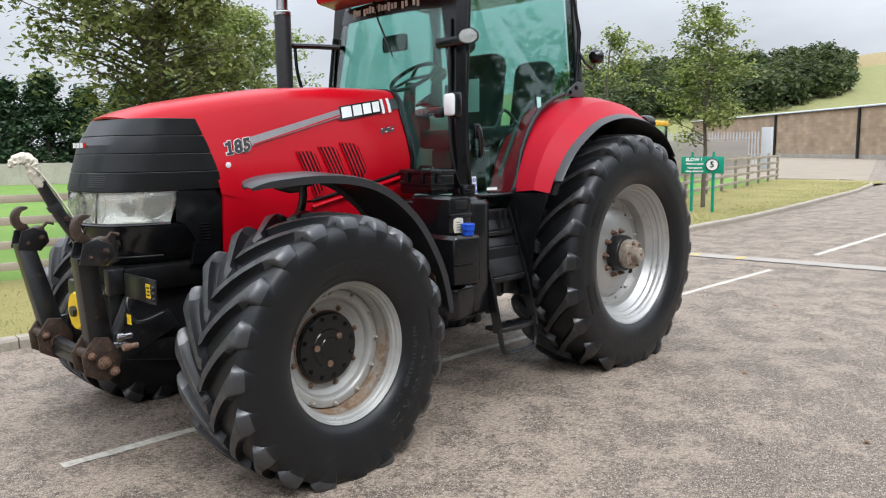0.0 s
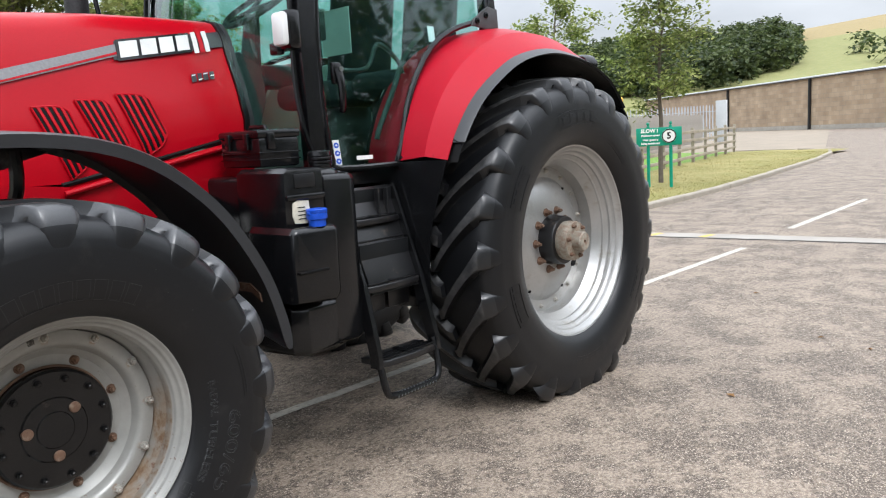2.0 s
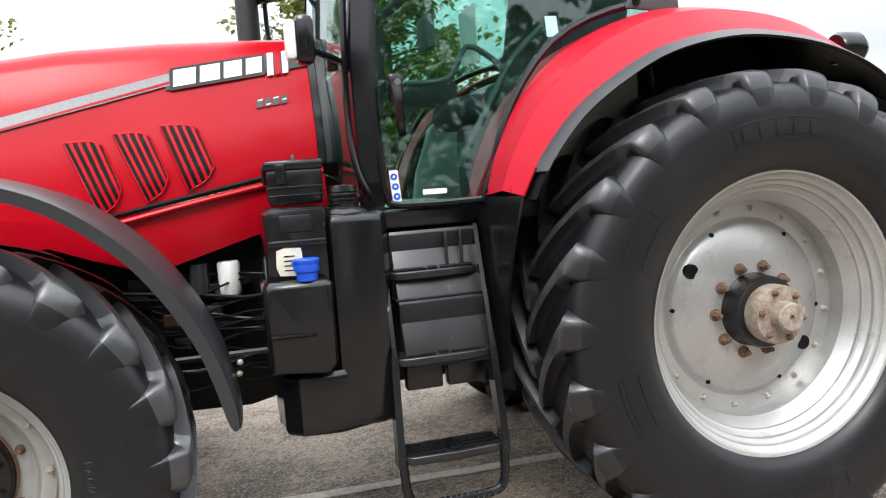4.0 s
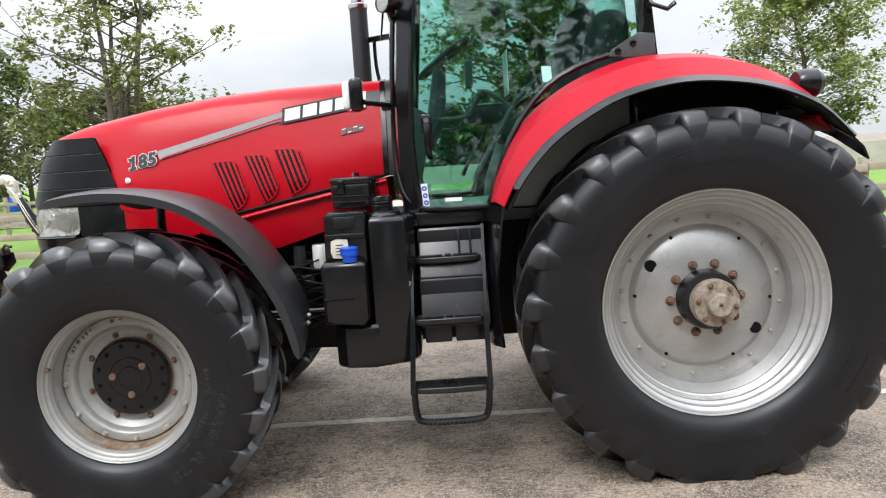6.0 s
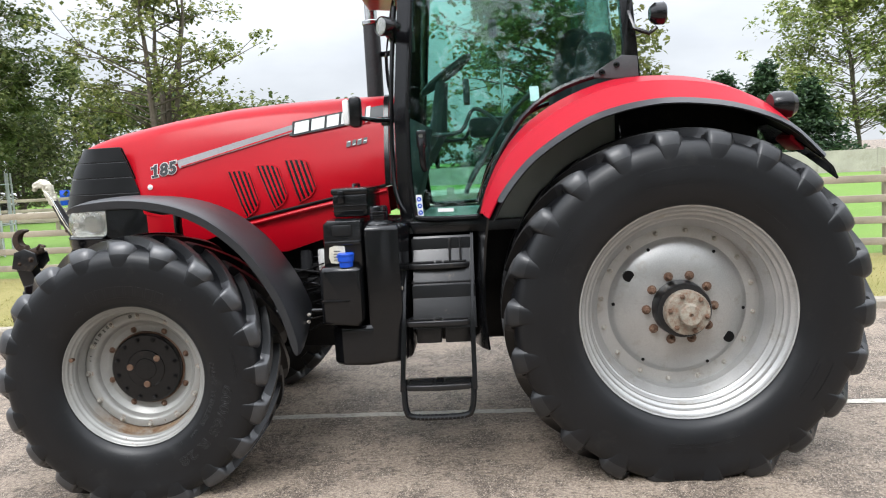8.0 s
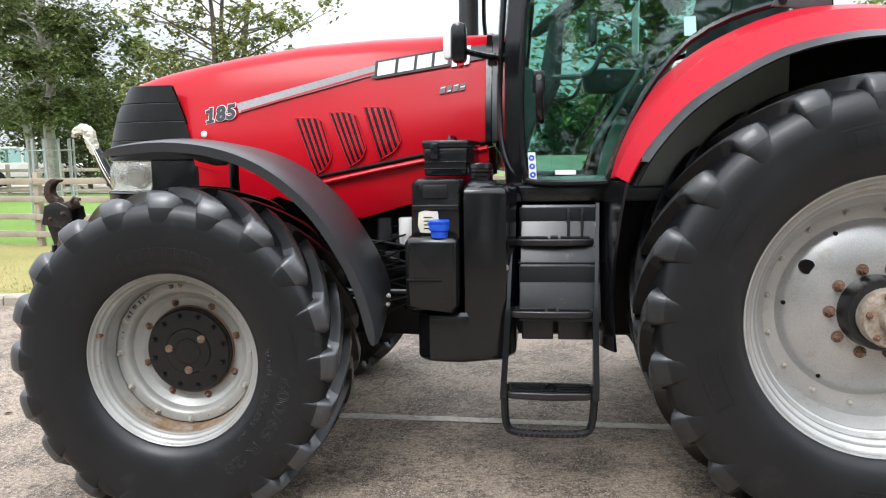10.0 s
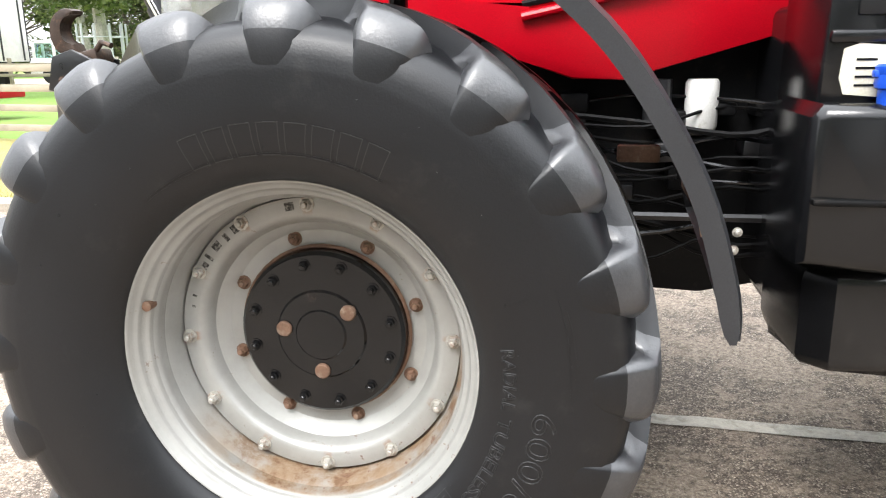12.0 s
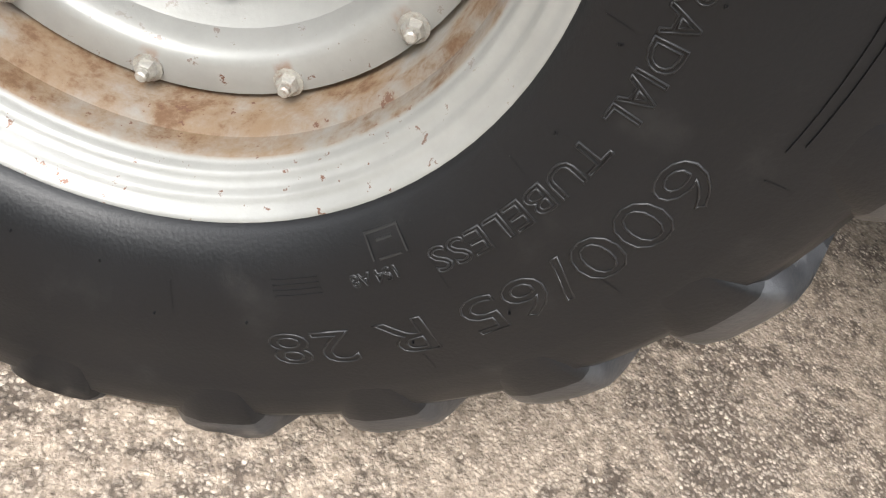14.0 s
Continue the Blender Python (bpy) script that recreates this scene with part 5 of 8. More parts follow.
DOOR = [(1.545, 2.95), (1.495, 2.35), (1.466, 2.05), (1.455, 1.75), (1.464, 1.52), (1.478, 1.425), (1.515, 1.388), (1.80, 1.388), (1.842, 1.405), (1.882, 1.5), (1.945, 1.68), (2.035, 1.835), (2.17, 1.985), (2.34, 2.078), (2.52, 2.130), (2.64, 2.150), (2.675, 2.25), (2.635, 2.95)]
cab_frame_parts = []
for sd in (-1, 1):
    def yd(x, z, lift=0.0):
        return door_y(x, z) - lift if sd < 0 else 2 * YC - door_y(x, z) + lift
    bm = bmesh.new()
    a = [bm.verts.new((x, yd(x, z), z)) for x, z in DOOR]
    b = [bm.verts.new((x, yd(x, z) + 0.006 * -sd, z)) for x, z in DOOR]
    fa, fb = bm.faces.new(a), bm.faces.new(b[::-1])
    for i in range(len(a)):
        j = (i + 1) % len(a)
        bm.faces.new((a[i], b[i], b[j], a[j]))
    bmesh.ops.triangulate(bm, faces=[fa, fb])
    door = part("cab_door", bm, CAB_GLASS, tractor, "green-tinted glass cab door", smooth=0)
    loop = [(x, yd(x, z, 0.004), z) for x, z in DOOR + DOOR[:1]]
    part("door_seal", tube(loop, 0.016, 8, smooth_steps=2), BLACK, door, "black rubber door seal")
    hx, hz = 1.537, 1.835
    hy = yd(hx, hz, 0.03)
    handle = part("door_handle", tube([(hx, hy, hz + 0.02), (hx + 0.002, hy + 0.016 * sd, hz - 0.05), (hx + 0.004, hy + 0.016 * sd, hz - 0.14), (hx + 0.012, hy - 0.004 * sd, hz - 0.175)], [0.022, 0.019, 0.017, 0.014], 10, smooth_steps=4), BLACK, door, "black pull handle")
    part("handle_base", box(hx - 0.028, hx + 0.028, min(hy, hy - 0.03 * sd), max(hy, hy - 0.03 * sd), hz - 0.05, hz + 0.055, 0.012), BLACK, handle)
    part("lock_barrel", lathe([(0.013, 0), (0.013, 0.006 * sd), (0.0005, 0.006 * sd)], 14, "Y", (hx, hy + 0.022 * sd, hz + 0.02)), CHROME, handle)
    part("inner_grab_bar", tube([(1.60, yd(1.6, 1.9) - 0.05 * sd, 1.86), (1.76, yd(1.76, 1.9) - 0.05 * sd, 1.87), (1.84, yd(1.84, 1.9) - 0.06 * sd, 1.99), (1.96, yd(1.96, 1.9) - 0.06 * sd, 1.92), (2.0, yd(2.0, 1.9) - 0.06 * sd, 1.85)], 0.012, 8, smooth_steps=4), DARK_INT, door)
    part("inner_grab_bar", tube([(2.16, yd(2.16, 2) - 0.05 * sd, 2.06), (2.02, yd(2.0, 1.9) - 0.06 * sd, 1.93), (1.90, yd(1.9, 1.7) - 0.06 * sd, 1.74), (1.80, yd(1.8, 1.55) - 0.05 * sd, 1.58), (1.775, yd(1.78, 1.5) - 0.05 * sd, 1.52)], 0.014, 8, smooth_steps=4), DARK_INT, door)
    # front pillar
    rows = []
    for z, x0, x1, y0, y1 in ((1.34, 1.385, 1.466, 0.335, 0.41), (1.6, 1.372, 1.450, 0.328, 0.40), (2.0, 1.376, 1.450, 0.345, 0.41), (2.3, 1.402, 1.478, 0.362, 0.46), (2.6, 1.425, 1.503, 0.378, 0.52), (2.97, 1.455, 1.535, 0.395, 0.575)):
        rows.append([(x0, y1 if sd < 0 else 2 * YC - y1, z), (x0 + 0.01, y0 + 0.02 if sd < 0 else 2 * YC - y0 - 0.02, z), (x0 + 0.05, y0 if sd < 0 else 2 * YC - y0, z), (x1, (y0 - 0.015) if sd < 0 else 2 * YC - y0 + 0.015, z), (x1 + 0.01, y0 + 0.03 if sd < 0 else 2 * YC - y0 - 0.03, z), (x1 - 0.02, y1 if sd < 0 else 2 * YC - y1, z)])
    part("front_pillar", sheet(rows, closed=True), BLACK, tractor, "glossy black cab pillar")
    y = 0.38 if sd < 0 else 2 * YC - 0.38
    part("pillar_cable", tube([(1.415, y - 0.06 * sd, 2.6), (1.378, y - 0.03 * sd, 2.2), (1.358, y - 0.01 * sd, 1.8), (1.365, y + 0.02 * sd, 1.58), (1.405, y + 0.04 * sd, 1.45), (1.47, y + 0.02 * sd, 1.40)], 0.013, 8, smooth_steps=4), BLACK, tractor)
    # rear pillar and its bracket
    y0 = door_y(2.6, 2.2) if sd < 0 else 2 * YC - door_y(2.6, 2.2)
    cab_frame_parts.append(part("rear_pillar", prism([(2.665, 2.09), (2.76, 2.09), (2.742, 2.3), (2.70, 2.97), (2.63, 2.97), (2.672, 2.3)], y0 - 0.01, y0 + 0.06 * -sd + 0.0, 0.008), BLACK, tractor, "black rear cab pillar"))
    bra = part("pillar_bracket", prism([(2.50, 2.115), (2.515, 2.15), (2.60, 2.19), (2.655, 2.23), (2.74, 2.22), (2.745, 2.11), (2.64, 2.10)], y0 - 0.015 * -sd, y0 + 0.03 * sd, 0.008), DARK_INT, tractor, "dark grey pillar bracket")
    for (x, z) in ((2.545, 2.142), (2.625, 2.178)):
        part("bracket_bolt", lathe([(0.017, 0), (0.017, 0.010 * sd), (0.010, 0.012 * sd), (0.008, 0.004 * sd), (0.0005, 0.004 * sd)], 16, "Y", (x, y0 + 0.03 * sd, z)), BLACK, bra)
    # rear work lamp
    for v in cab_frame_parts[-1].data.vertices:
        v.co.y -= sd * 0.05 * (v.co.z - 2.2)
    yl = y0 + 0.06 * sd
    wl_ = part("work_lamp", lathe([(0.0005, 0), (0.035, 0.002), (0.058, 0.03), (0.060, 0.075), (0.052, 0.085), (0.0005, 0.085)], 20, "X", (2.80, yl, 2.43)), BLACK, tractor, "black round rear work lamp")
    part("lamp_arm", tube([(2.70, y0, 2.46), (2.72, yl, 2.36), (2.80, yl, 2.33), (2.84, yl, 2.36)], 0.012, 8), BLACK, wl_)
    # marker lamp on an arm beside the bonnet
    yb = 0.19 if sd < 0 else 2 * YC - 0.19
    ya = 0.46 if sd < 0 else 2 * YC - 0.46
    mk = part("marker_lamp", box(1.16, 1.225, yb - 0.045, yb + 0.045, 1.915, 2.085, 0.022), BLACK, tractor, "black marker lamp with a white lens")
    part("lamp_lens", box(1.125, 1.163, yb - 0.040, yb + 0.040, 1.93, 2.07, 0.016), WHITE_PAINT, mk, "white lens")
    part("lamp_arm", tube([(1.22, yb, 1.965), (1.30, (yb * 0.6 + ya * 0.4), 1.955), (1.37, ya, 1.96)], 0.014, 8), BLACK, mk)
    part("arm_hinge", box(1.30, 1.345, ya - 0.03, ya + 0.03, 1.93, 1.985, 0.008), BLACK, mk)
    # forward work lamp high on the pillar
    yw = 0.22 if sd < 0 else 2 * YC - 0.22
    if sd < 0:
        turn = Matrix.Translation((1.36, yw, 2.455)) @ pose(0, 0, 0, 0, 0, 32) @ Matrix.Diagonal((1, 1.25, 0.92, 1))
        bm = lathe([(0.0005, 0.10), (0.03, 0.10), (0.052, 0.05), (0.058, 0.0), (0.055, -0.008), (0.050, -0.004), (0.040, 0.020), (0.018, 0.034), (0.0005, 0.036)], 24, "X")
        bmesh.ops.transform(bm, matrix=turn, verts=bm.verts)
        hw = part("work_lamp", bm, BLACK, tractor, "oval forward work lamp")
        for nm, prof, mat in (("reflector", [(0.049, -0.003), (0.039, 0.018), (0.018, 0.032), (0.0005, 0.034)], CHROME), ("lamp_lens", [(0.051, -0.004), (0.035, -0.009), (0.0005, -0.011)], LENS)):
            bm = lathe(prof, 24, "X")
            bmesh.ops.transform(bm, matrix=turn, verts=bm.verts)
            part(nm, bm, mat, hw)
        part("lamp_arm", box(1.37, 1.41, min(yw, ya + 0.08 * -sd), max(yw, ya + 0.08 * -sd), 2.405, 2.47, 0.012), BLACK, hw)
    # cab floor side below the door
    ys = 0.30 if sd < 0 else 2 * YC - 0.30
    part("door_sill", prism([(1.44, 1.375), (1.86, 1.375), (1.86, 1.30), (1.46, 1.30)], min(ys, ys - 0.3 * sd), max(ys, ys - 0.3 * sd), 0.012), BLACK, tractor, "black sill")

wind = []
for z, back in ((1.44, 0.0), (1.9, 0.004), (2.1, 0.014), (2.3, 0.026), (2.5, 0.044), (2.7, 0.062), (2.95, 0.085)):
    row = []
    for d in np.linspace(-1, 1, 17):
        half_w = lerp(z, [1.44, 2.1, 2.4, 2.7, 2.95], [0.70, 0.69, 0.635, 0.575, 0.53])
        row.append((1.335 + 0.07 * abs(d) ** 2.2 + back - 0.02, YC + d * half_w, z))
    wind.append(row)
part("windscreen", sheet(wind, 0.006), CAB_GLASS, tractor, "green-tinted curved windscreen")
part("rear_window", sheet([[(2.73 - 0.10 * abs(d) ** 2 - (z - 2.1) * 0.06, YC + d * (0.80 - 0.05 * (z - 1.62)), z) for d in np.linspace(-1, 1, 9)] for z in (1.62, 2.1, 2.95)], 0.006), CAB_GLASS, tractor, "green-tinted rear window")
roof_out = [(1.08, 0.62), (1.16, 0.45), (1.35, 0.36), (2.65, 0.33), (2.82, 0.40), (2.88, 0.62), (2.88, 2 * YC - 0.62), (2.82, 2 * YC - 0.40), (2.65, 2 * YC - 0.33), (1.35, 2 * YC - 0.36), (1.16, 2 * YC - 0.45), (1.08, 2 * YC - 0.62)]
roof = part("cab_roof", prism(roof_out, 3.03, 3.22, 0.05, plane="XY", seg=3), RED, tractor, "red cab roof")
part("roof_underside", prism([(x + (0.03 if x < 1.5 else -0.03), y) for x, y in roof_out], 2.945, 3.032, 0.02, plane="XY"), BLACK, roof)
part("roof_visor", prism([(1.12, YC + 0.46), (1.12, YC - 0.46), (1.40, YC - 0.60), (1.40, YC + 0.60)], 2.80, 3.035, 0.03, plane="XY"), RED, roof, "red roof visor above the windscreen")
for (x, y, h) in ((1.09, YC - 0.50, 0.0), (1.09, YC - 0.3, 0.0), (1.09, YC + 0.3, 0.0), (1.09, YC + 0.5, 0.0)):
    part("roof_lamp", box(1.045, 1.10, y - 0.07, y + 0.07, 3.06, 3.16, 0.02), CHROME, roof)
def screen_pt(d, z, ahead):
    """A place on the windscreen, d from -1 to 1 across it, set ahead of the glass."""
    back = lerp(z, [1.44, 1.9, 2.3, 2.95], [0.0, 0.004, 0.026, 0.085])
    return (1.315 + 0.07 * abs(d) ** 2.2 + back - ahead, YC + d * lerp(z, [1.44, 2.1, 2.4, 2.7, 2.95], [0.70, 0.69, 0.635, 0.575, 0.53]), z)


ban = part("visor_strip", sheet([[screen_pt(d, z, 0.006) for d in np.linspace(-0.97, 0.97, 21)] for z in (2.69, 2.745, 2.80)], 0.003), BLACK, tractor, "black sun strip with white lettering")
for k in range(21):
    if k in (3, 15, 18):
        continue
    x, y, z = screen_pt(0.62 - k * 0.062, 2.745, 0.012)
    part("lettering_bar", box(x - 0.003, x + 0.003, y - 0.012, y + 0.009, 2.728 if k % 4 else 2.718, 2.768 if k % 3 else 2.778, 0.0), WHITE_PAINT, ban)
part("wiper", tube([(1.37, YC + 0.12, 2.92), (1.325, YC + 0.0, 2.66), (1.30, YC - 0.18, 2.38)], [0.012, 0.009, 0.005], 6), BLACK, tractor, "black wiper arm")
# stickers on the door


def on_door(bm, lift):
    """Lays a thin film made about y = 0 onto the leaning door."""
    for v in bm.verts:
        v.co.y = door_y(v.co.x, v.co.z) - lift + v.co.y
    return bm


safety = part("safety_sticker", on_door(prism([(1.487, 1.525), (1.520, 1.525), (1.527, 1.405), (1.494, 1.405)], 0.0, 0.0015), 0.004), WHITE_PAINT, tractor, "white safety sticker with three blue signs")
for k in range(3):
    z = 1.50 - k * 0.038
    part("sticker_disc", on_door(lathe([(0.0135, 0), (0.0135, -0.0012), (0.0005, -0.0012)], 16, "Y", (1.504 + 0.003 * k, 0, z)), 0.0045), BLUE, safety)
    part("sticker_mark", on_door(lathe([(0.005, 0), (0.005, -0.0012), (0.0005, -0.0012)], 10, "Y", (1.504 + 0.003 * k, 0, z)), 0.006), WHITE_PAINT, safety)
part("maker_plate", on_door(box(1.61, 1.70, 0.0, 0.0015, 1.424, 1.444), 0.004), WHITE_PAINT, tractor, "pale sill sticker")
CYAN = surface("pale_cyan_film", (0.42, 0.72, 0.68), 0.4, dark=0.9, relief=0.0)
part("tax_sticker", on_door(prism([(2.15, 2.09), (2.20, 2.09), (2.205, 2.01), (2.155, 2.01)], 0.0, 0.0015), 0.004), CYAN, tractor, "pale cyan sticker")

# cab interior
part("cab_floor", box(1.40, 2.65, 0.34, 2 * YC - 0.34, 1.30, 1.36, 0.01), DARK_INT, tractor)
part("floor_mat", box(1.48, 1.95, 0.38, 2 * YC - 0.38, 1.361, 1.375, 0.004), OLIVE, tractor, "grey-green floor mat")
part("rear_wall", box(2.60, 2.66, 0.40, 2 * YC - 0.40, 1.36, 1.70, 0.02), OLIVE, tractor)
for sd in (-1, 1):
    y0, y1 = (0.40, 0.52) if sd < 0 else (2 * YC - 0.52, 2 * YC - 0.40)
    part("wheel_arch_trim", prism([(1.90, 1.36), (1.93, 1.52), (2.02, 1.76), (2.16, 1.90), (2.4, 2.0), (2.64, 2.05), (2.64, 1.36)], y0, y1, 0.02), OLIVE, tractor, "grey-green side trim")
part("dashboard", prism([(1.37, 1.45), (1.36, 1.95), (1.42, 2.0), (1.56, 1.92), (1.54, 1.75), (1.46, 1.45)], YC - 0.20, YC + 0.20, 0.03), DARK_INT, tractor, "black dashboard")
part("steering_column", tube([(1.50, YC, 1.75), (1.60, YC, 1.90), (1.64, YC, 2.22)], [0.08, 0.06, 0.04], 10), DARK_INT, tractor)
ring = [Vector((1.67, YC, 2.27)) + Matrix.Rotation(radians(-35), 3, "Y") @ Vector((0.19 * math.cos(a), 0.19 * math.sin(a), 0)) for a in np.linspace(0, 2 * math.pi, 25)]
wh = part("steering_wheel", tube(ring, 0.016, 8), DARK_INT, tractor, "black steering wheel")
for a in (0.5, 2.6, 4.7):
    part("spoke", tube([(1.64, YC, 2.25), Vector((1.67, YC, 2.27)) + Matrix.Rotation(radians(-35), 3, "Y") @ Vector((0.18 * math.cos(a), 0.18 * math.sin(a), 0))], 0.012, 6), DARK_INT, wh)
for (x, y, w, h, nm, lb) in ((2.22, YC + 0.05, 0.26, 0.72, "driver_seat", "dark cloth driver's seat"), (2.30, YC - 0.47, 0.19, 0.60, "passenger_seat", "dark cloth passenger seat")):
    z = 1.72 if "driver" in nm else 1.74
    seat = part(nm, box(x - 0.26, x + 0.22, y - w, y + w, z, z + 0.15, 0.065, seg=4), SEAT_CLOTH, tractor, lb)
    part("backrest", box(x + 0.08, x + 0.29, y - w * 0.93, y + w * 0.93, z + 0.10, z + 0.10 + h, 0.10, seg=5, m=Matrix.Translation((x, y, z)) @ pose(0, 0, 0, 0, 9, 0) @ Matrix.Translation((-x, -y, -z))), SEAT_CLOTH, seat)
    part("seat_base", box(x - 0.15, x + 0.15, y - w * 0.7, y + w * 0.7, 1.36, z, 0.03), DARK_INT, seat)
part("armrest_console", box(1.80, 2.12, YC + 0.26, YC + 0.44, 1.86, 2.0, 0.04), DARK_INT, tractor, "armrest console")
part("paper_sheet", box(2.02, 2.025, YC - 0.36, YC - 0.12, 2.0, 2.25, 0.0), WHITE_PAINT, tractor, "white paper notice on the seat")
part("terminal", box(1.78, 1.82, YC - 0.40, YC - 0.22, 2.05, 2.2, 0.012), DARK_INT, tractor, "black display terminal")
part("interior_mirror", box(1.45, 1.47, YC - 0.16, YC + 0.10, 2.44, 2.56, 0.02), DARK_INT, tractor)
part("fan", lathe([(0.0005, 0), (0.05, 0.005), (0.06, 0.03), (0.05, 0.05), (0.0005, 0.055)], 14, "X", (1.95, YC - 0.3, 2.50)), DARK_INT, tractor)

# exhaust stack on the far front corner
MESH_STEEL = surface("perforated_black_shield", (0.035, 0.035, 0.037), 0.5, 0.3, dark=0.5, big=80, small=220, relief=0.6)
ex = part("exhaust_pipe", lathe([(0.060, 1.75), (0.064, 1.80), (0.064, 2.79), (0.058, 2.81), (0.0005, 2.81)], 24, "Z", (1.09, 1.95, 0)), MESH_STEEL, tractor, "black perforated exhaust stack with steel tip")
part("exhaust_tip", lathe([(0.046, 2.81), (0.046, 3.12), (0.040, 3.12), (0.040, 3.0), (0.0005, 3.0)], 24, "Z", (1.09, 1.95, 0)), CHROME, ex, "bare steel tip")
part("exhaust_clamp", lathe([(0.066, 2.77), (0.070, 2.775), (0.070, 2.80), (0.066, 2.805)], 24, "Z", (1.09, 1.95, 0)), CHROME, ex)
ma = part("mirror_arm", tube([(1.40, 2 * YC - 0.54, 2.52), (1.30, 2 * YC - 0.36, 2.54), (1.13, 1.97, 2.55)], 0.022, 8), BLACK, tractor, "black mirror arm")
part("mirror_stay", tube([(1.36, 2 * YC - 0.47, 1.95), (1.27, 2 * YC - 0.30, 2.05), (1.20, 2 * YC - 0.24, 2.30), (1.19, 2 * YC - 0.22, 2.53)], 0.014, 8, smooth_steps=4), BLACK, ma)


# ---- fuel tank group, toolbox, steps ----
tank = part("fuel_tank", prism([(1.02, 0.335), (1.10, 0.255), (1.24, 0.165), (1.35, 0.120), (1.405, 0.125), (1.435, 0.18), (1.44, 0.85), (1.02, 0.85)], 0.615, 1.385, 0.03, plane="XY", seg=3), BLACK, tractor, "moulded black plastic fuel tank")
part("tank_column", prism([(1.195, 0.115), (1.215, 0.070), (1.35, 0.058), (1.395, 0.080), (1.405, 0.13), (1.405, 0.36), (1.195, 0.36)], 0.617, 1.385, 0.035, plane="XY", seg=3), BLACK, tank)
part("tank_shoulder", lathe([(0.088, 1.33), (0.086, 1.37), (0.075, 1.392), (0.052, 1.405), (0.050, 1.42), (0.0005, 1.42)], 24, "Z", (1.285, 0.17, 0)), BLACK, tank)
part("filler_cap", lathe([(0.050, 1.405), (0.052, 1.41), (0.050, 1.425), (0.054, 1.428), (0.054, 1.436), (0.050, 1.44), (0.054, 1.444), (0.054, 1.452), (0.050, 1.456), (0.053, 1.460), (0.050, 1.478), (0.040, 1.484), (0.0005, 1.484)], 28, "Z", (1.285, 0.17, 0)), BLACK, tank, "ribbed black filler cap")
bm = prism([(0.965, 0.86), (1.165, 0.845), (1.195, 0.88), (1.195, 1.16), (1.175, 1.175), (0.985, 1.175), (0.965, 1.15)], -0.035, 0.32, 0.028, seg=3)
for v in bm.verts:
    if v.co.y < 0.1:
        v.co.x += 0.0
        v.co.y += (1.195 - v.co.x) * 0.10 + 0.03 * max(0, 1.0 - v.co.z)
part("tank_foot", prism([(0.995, 0.30), (1.005, 0.10), (1.06, 0.05), (1.20, 0.062), (1.38, 0.10), (1.412, 0.13), (1.412, 0.4), (0.995, 0.4)], 0.612, 0.835, 0.03, plane="XY", seg=3), BLACK, tank)
side_tank = part("side_container", bm, BLACK, tank, "bulging black side container")
part("side_groove", box(0.975, 1.13, -0.03, 0.0, 0.985, 0.998, 0.005), CAST, side_tank)
panel = part("upper_panel", prism([(0.985, 1.15), (1.20, 1.15), (1.20, 1.415), (1.015, 1.42), (0.99, 1.40)], 0.052, 0.40, 0.02), BLACK, tank)
part("panel_recess", box(1.04, 1.15, 0.046, 0.056, 1.335, 1.395, 0.006), GRILLE, panel)
part("panel_step", box(0.995, 1.195, 0.040, 0.06, 1.285, 1.31, 0.008), BLACK, panel)
CREAM = surface("torn_cream_label", (0.66, 0.62, 0.50), 0.7, dark=0.8, big=25, small=200, relief=0.1, dirt=(0.32, 0.30, 0.26), dirt_amount=0.1)
part("warning_label", prism([(1.022, 1.275), (1.05, 1.285), (1.105, 1.28), (1.112, 1.20), (1.09, 1.185), (1.028, 1.19), (1.018, 1.22)], 0.046, 0.050), CREAM, panel, "torn cream warning label")
for k in range(4):
    part("label_bar", box(1.045, 1.09 - 0.008 * (k % 2), 0.0445, 0.0462, 1.205 + k * 0.016, 1.209 + k * 0.016), CAST, panel)
bc = part("blue_cap", lathe([(0.036, 1.172), (0.037, 1.20), (0.043, 1.203), (0.045, 1.212), (0.043, 1.228), (0.045, 1.231), (0.045, 1.242), (0.040, 1.246), (0.0005, 1.246)], 28, "Z", (1.115, 0.012, 0)), BLUE, tank, "bright blue screw cap")
part("cap_tab", box(1.065, 1.09, 0.0, 0.02, 1.222, 1.236, 0.004), BLUE, bc)
part("tank_screw", lathe([(0.016, 0), (0.016, -0.006), (0.0005, -0.008)], 12, "Y", (1.39, 0.10, 1.03)), CHROME, tank)
# toolbox on top of the tank, its long side facing the nose
tb = Matrix.Translation((1.02, 0.24, 1.425)) @ pose(0, 0, 0, 0, 0, -5)
toolbox = part("toolbox", box(0.0, 0.20, 0.0, 0.34, 0.0, 0.130, 0.014, m=tb), BLACK, tractor, "black plastic toolbox")
part("toolbox_lid", box(-0.008, 0.208, -0.008, 0.348, 0.124, 0.162, 0.014, m=tb), BLACK, toolbox)
for v in (0.07, 0.23):
    part("latch", box(-0.018, -0.004, v, v + 0.036, 0.075, 0.148, 0.005, m=tb), BLACK, toolbox)
part("latch", box(0.035, 0.070, -0.018, -0.004, 0.075, 0.148, 0.005, m=tb), BLACK, toolbox)
for z in (0.03, 0.06):
    part("box_rib", box(-0.003, 0.203, -0.003, 0.343, z, z + 0.006, 0.002, m=tb), BLACK, toolbox)
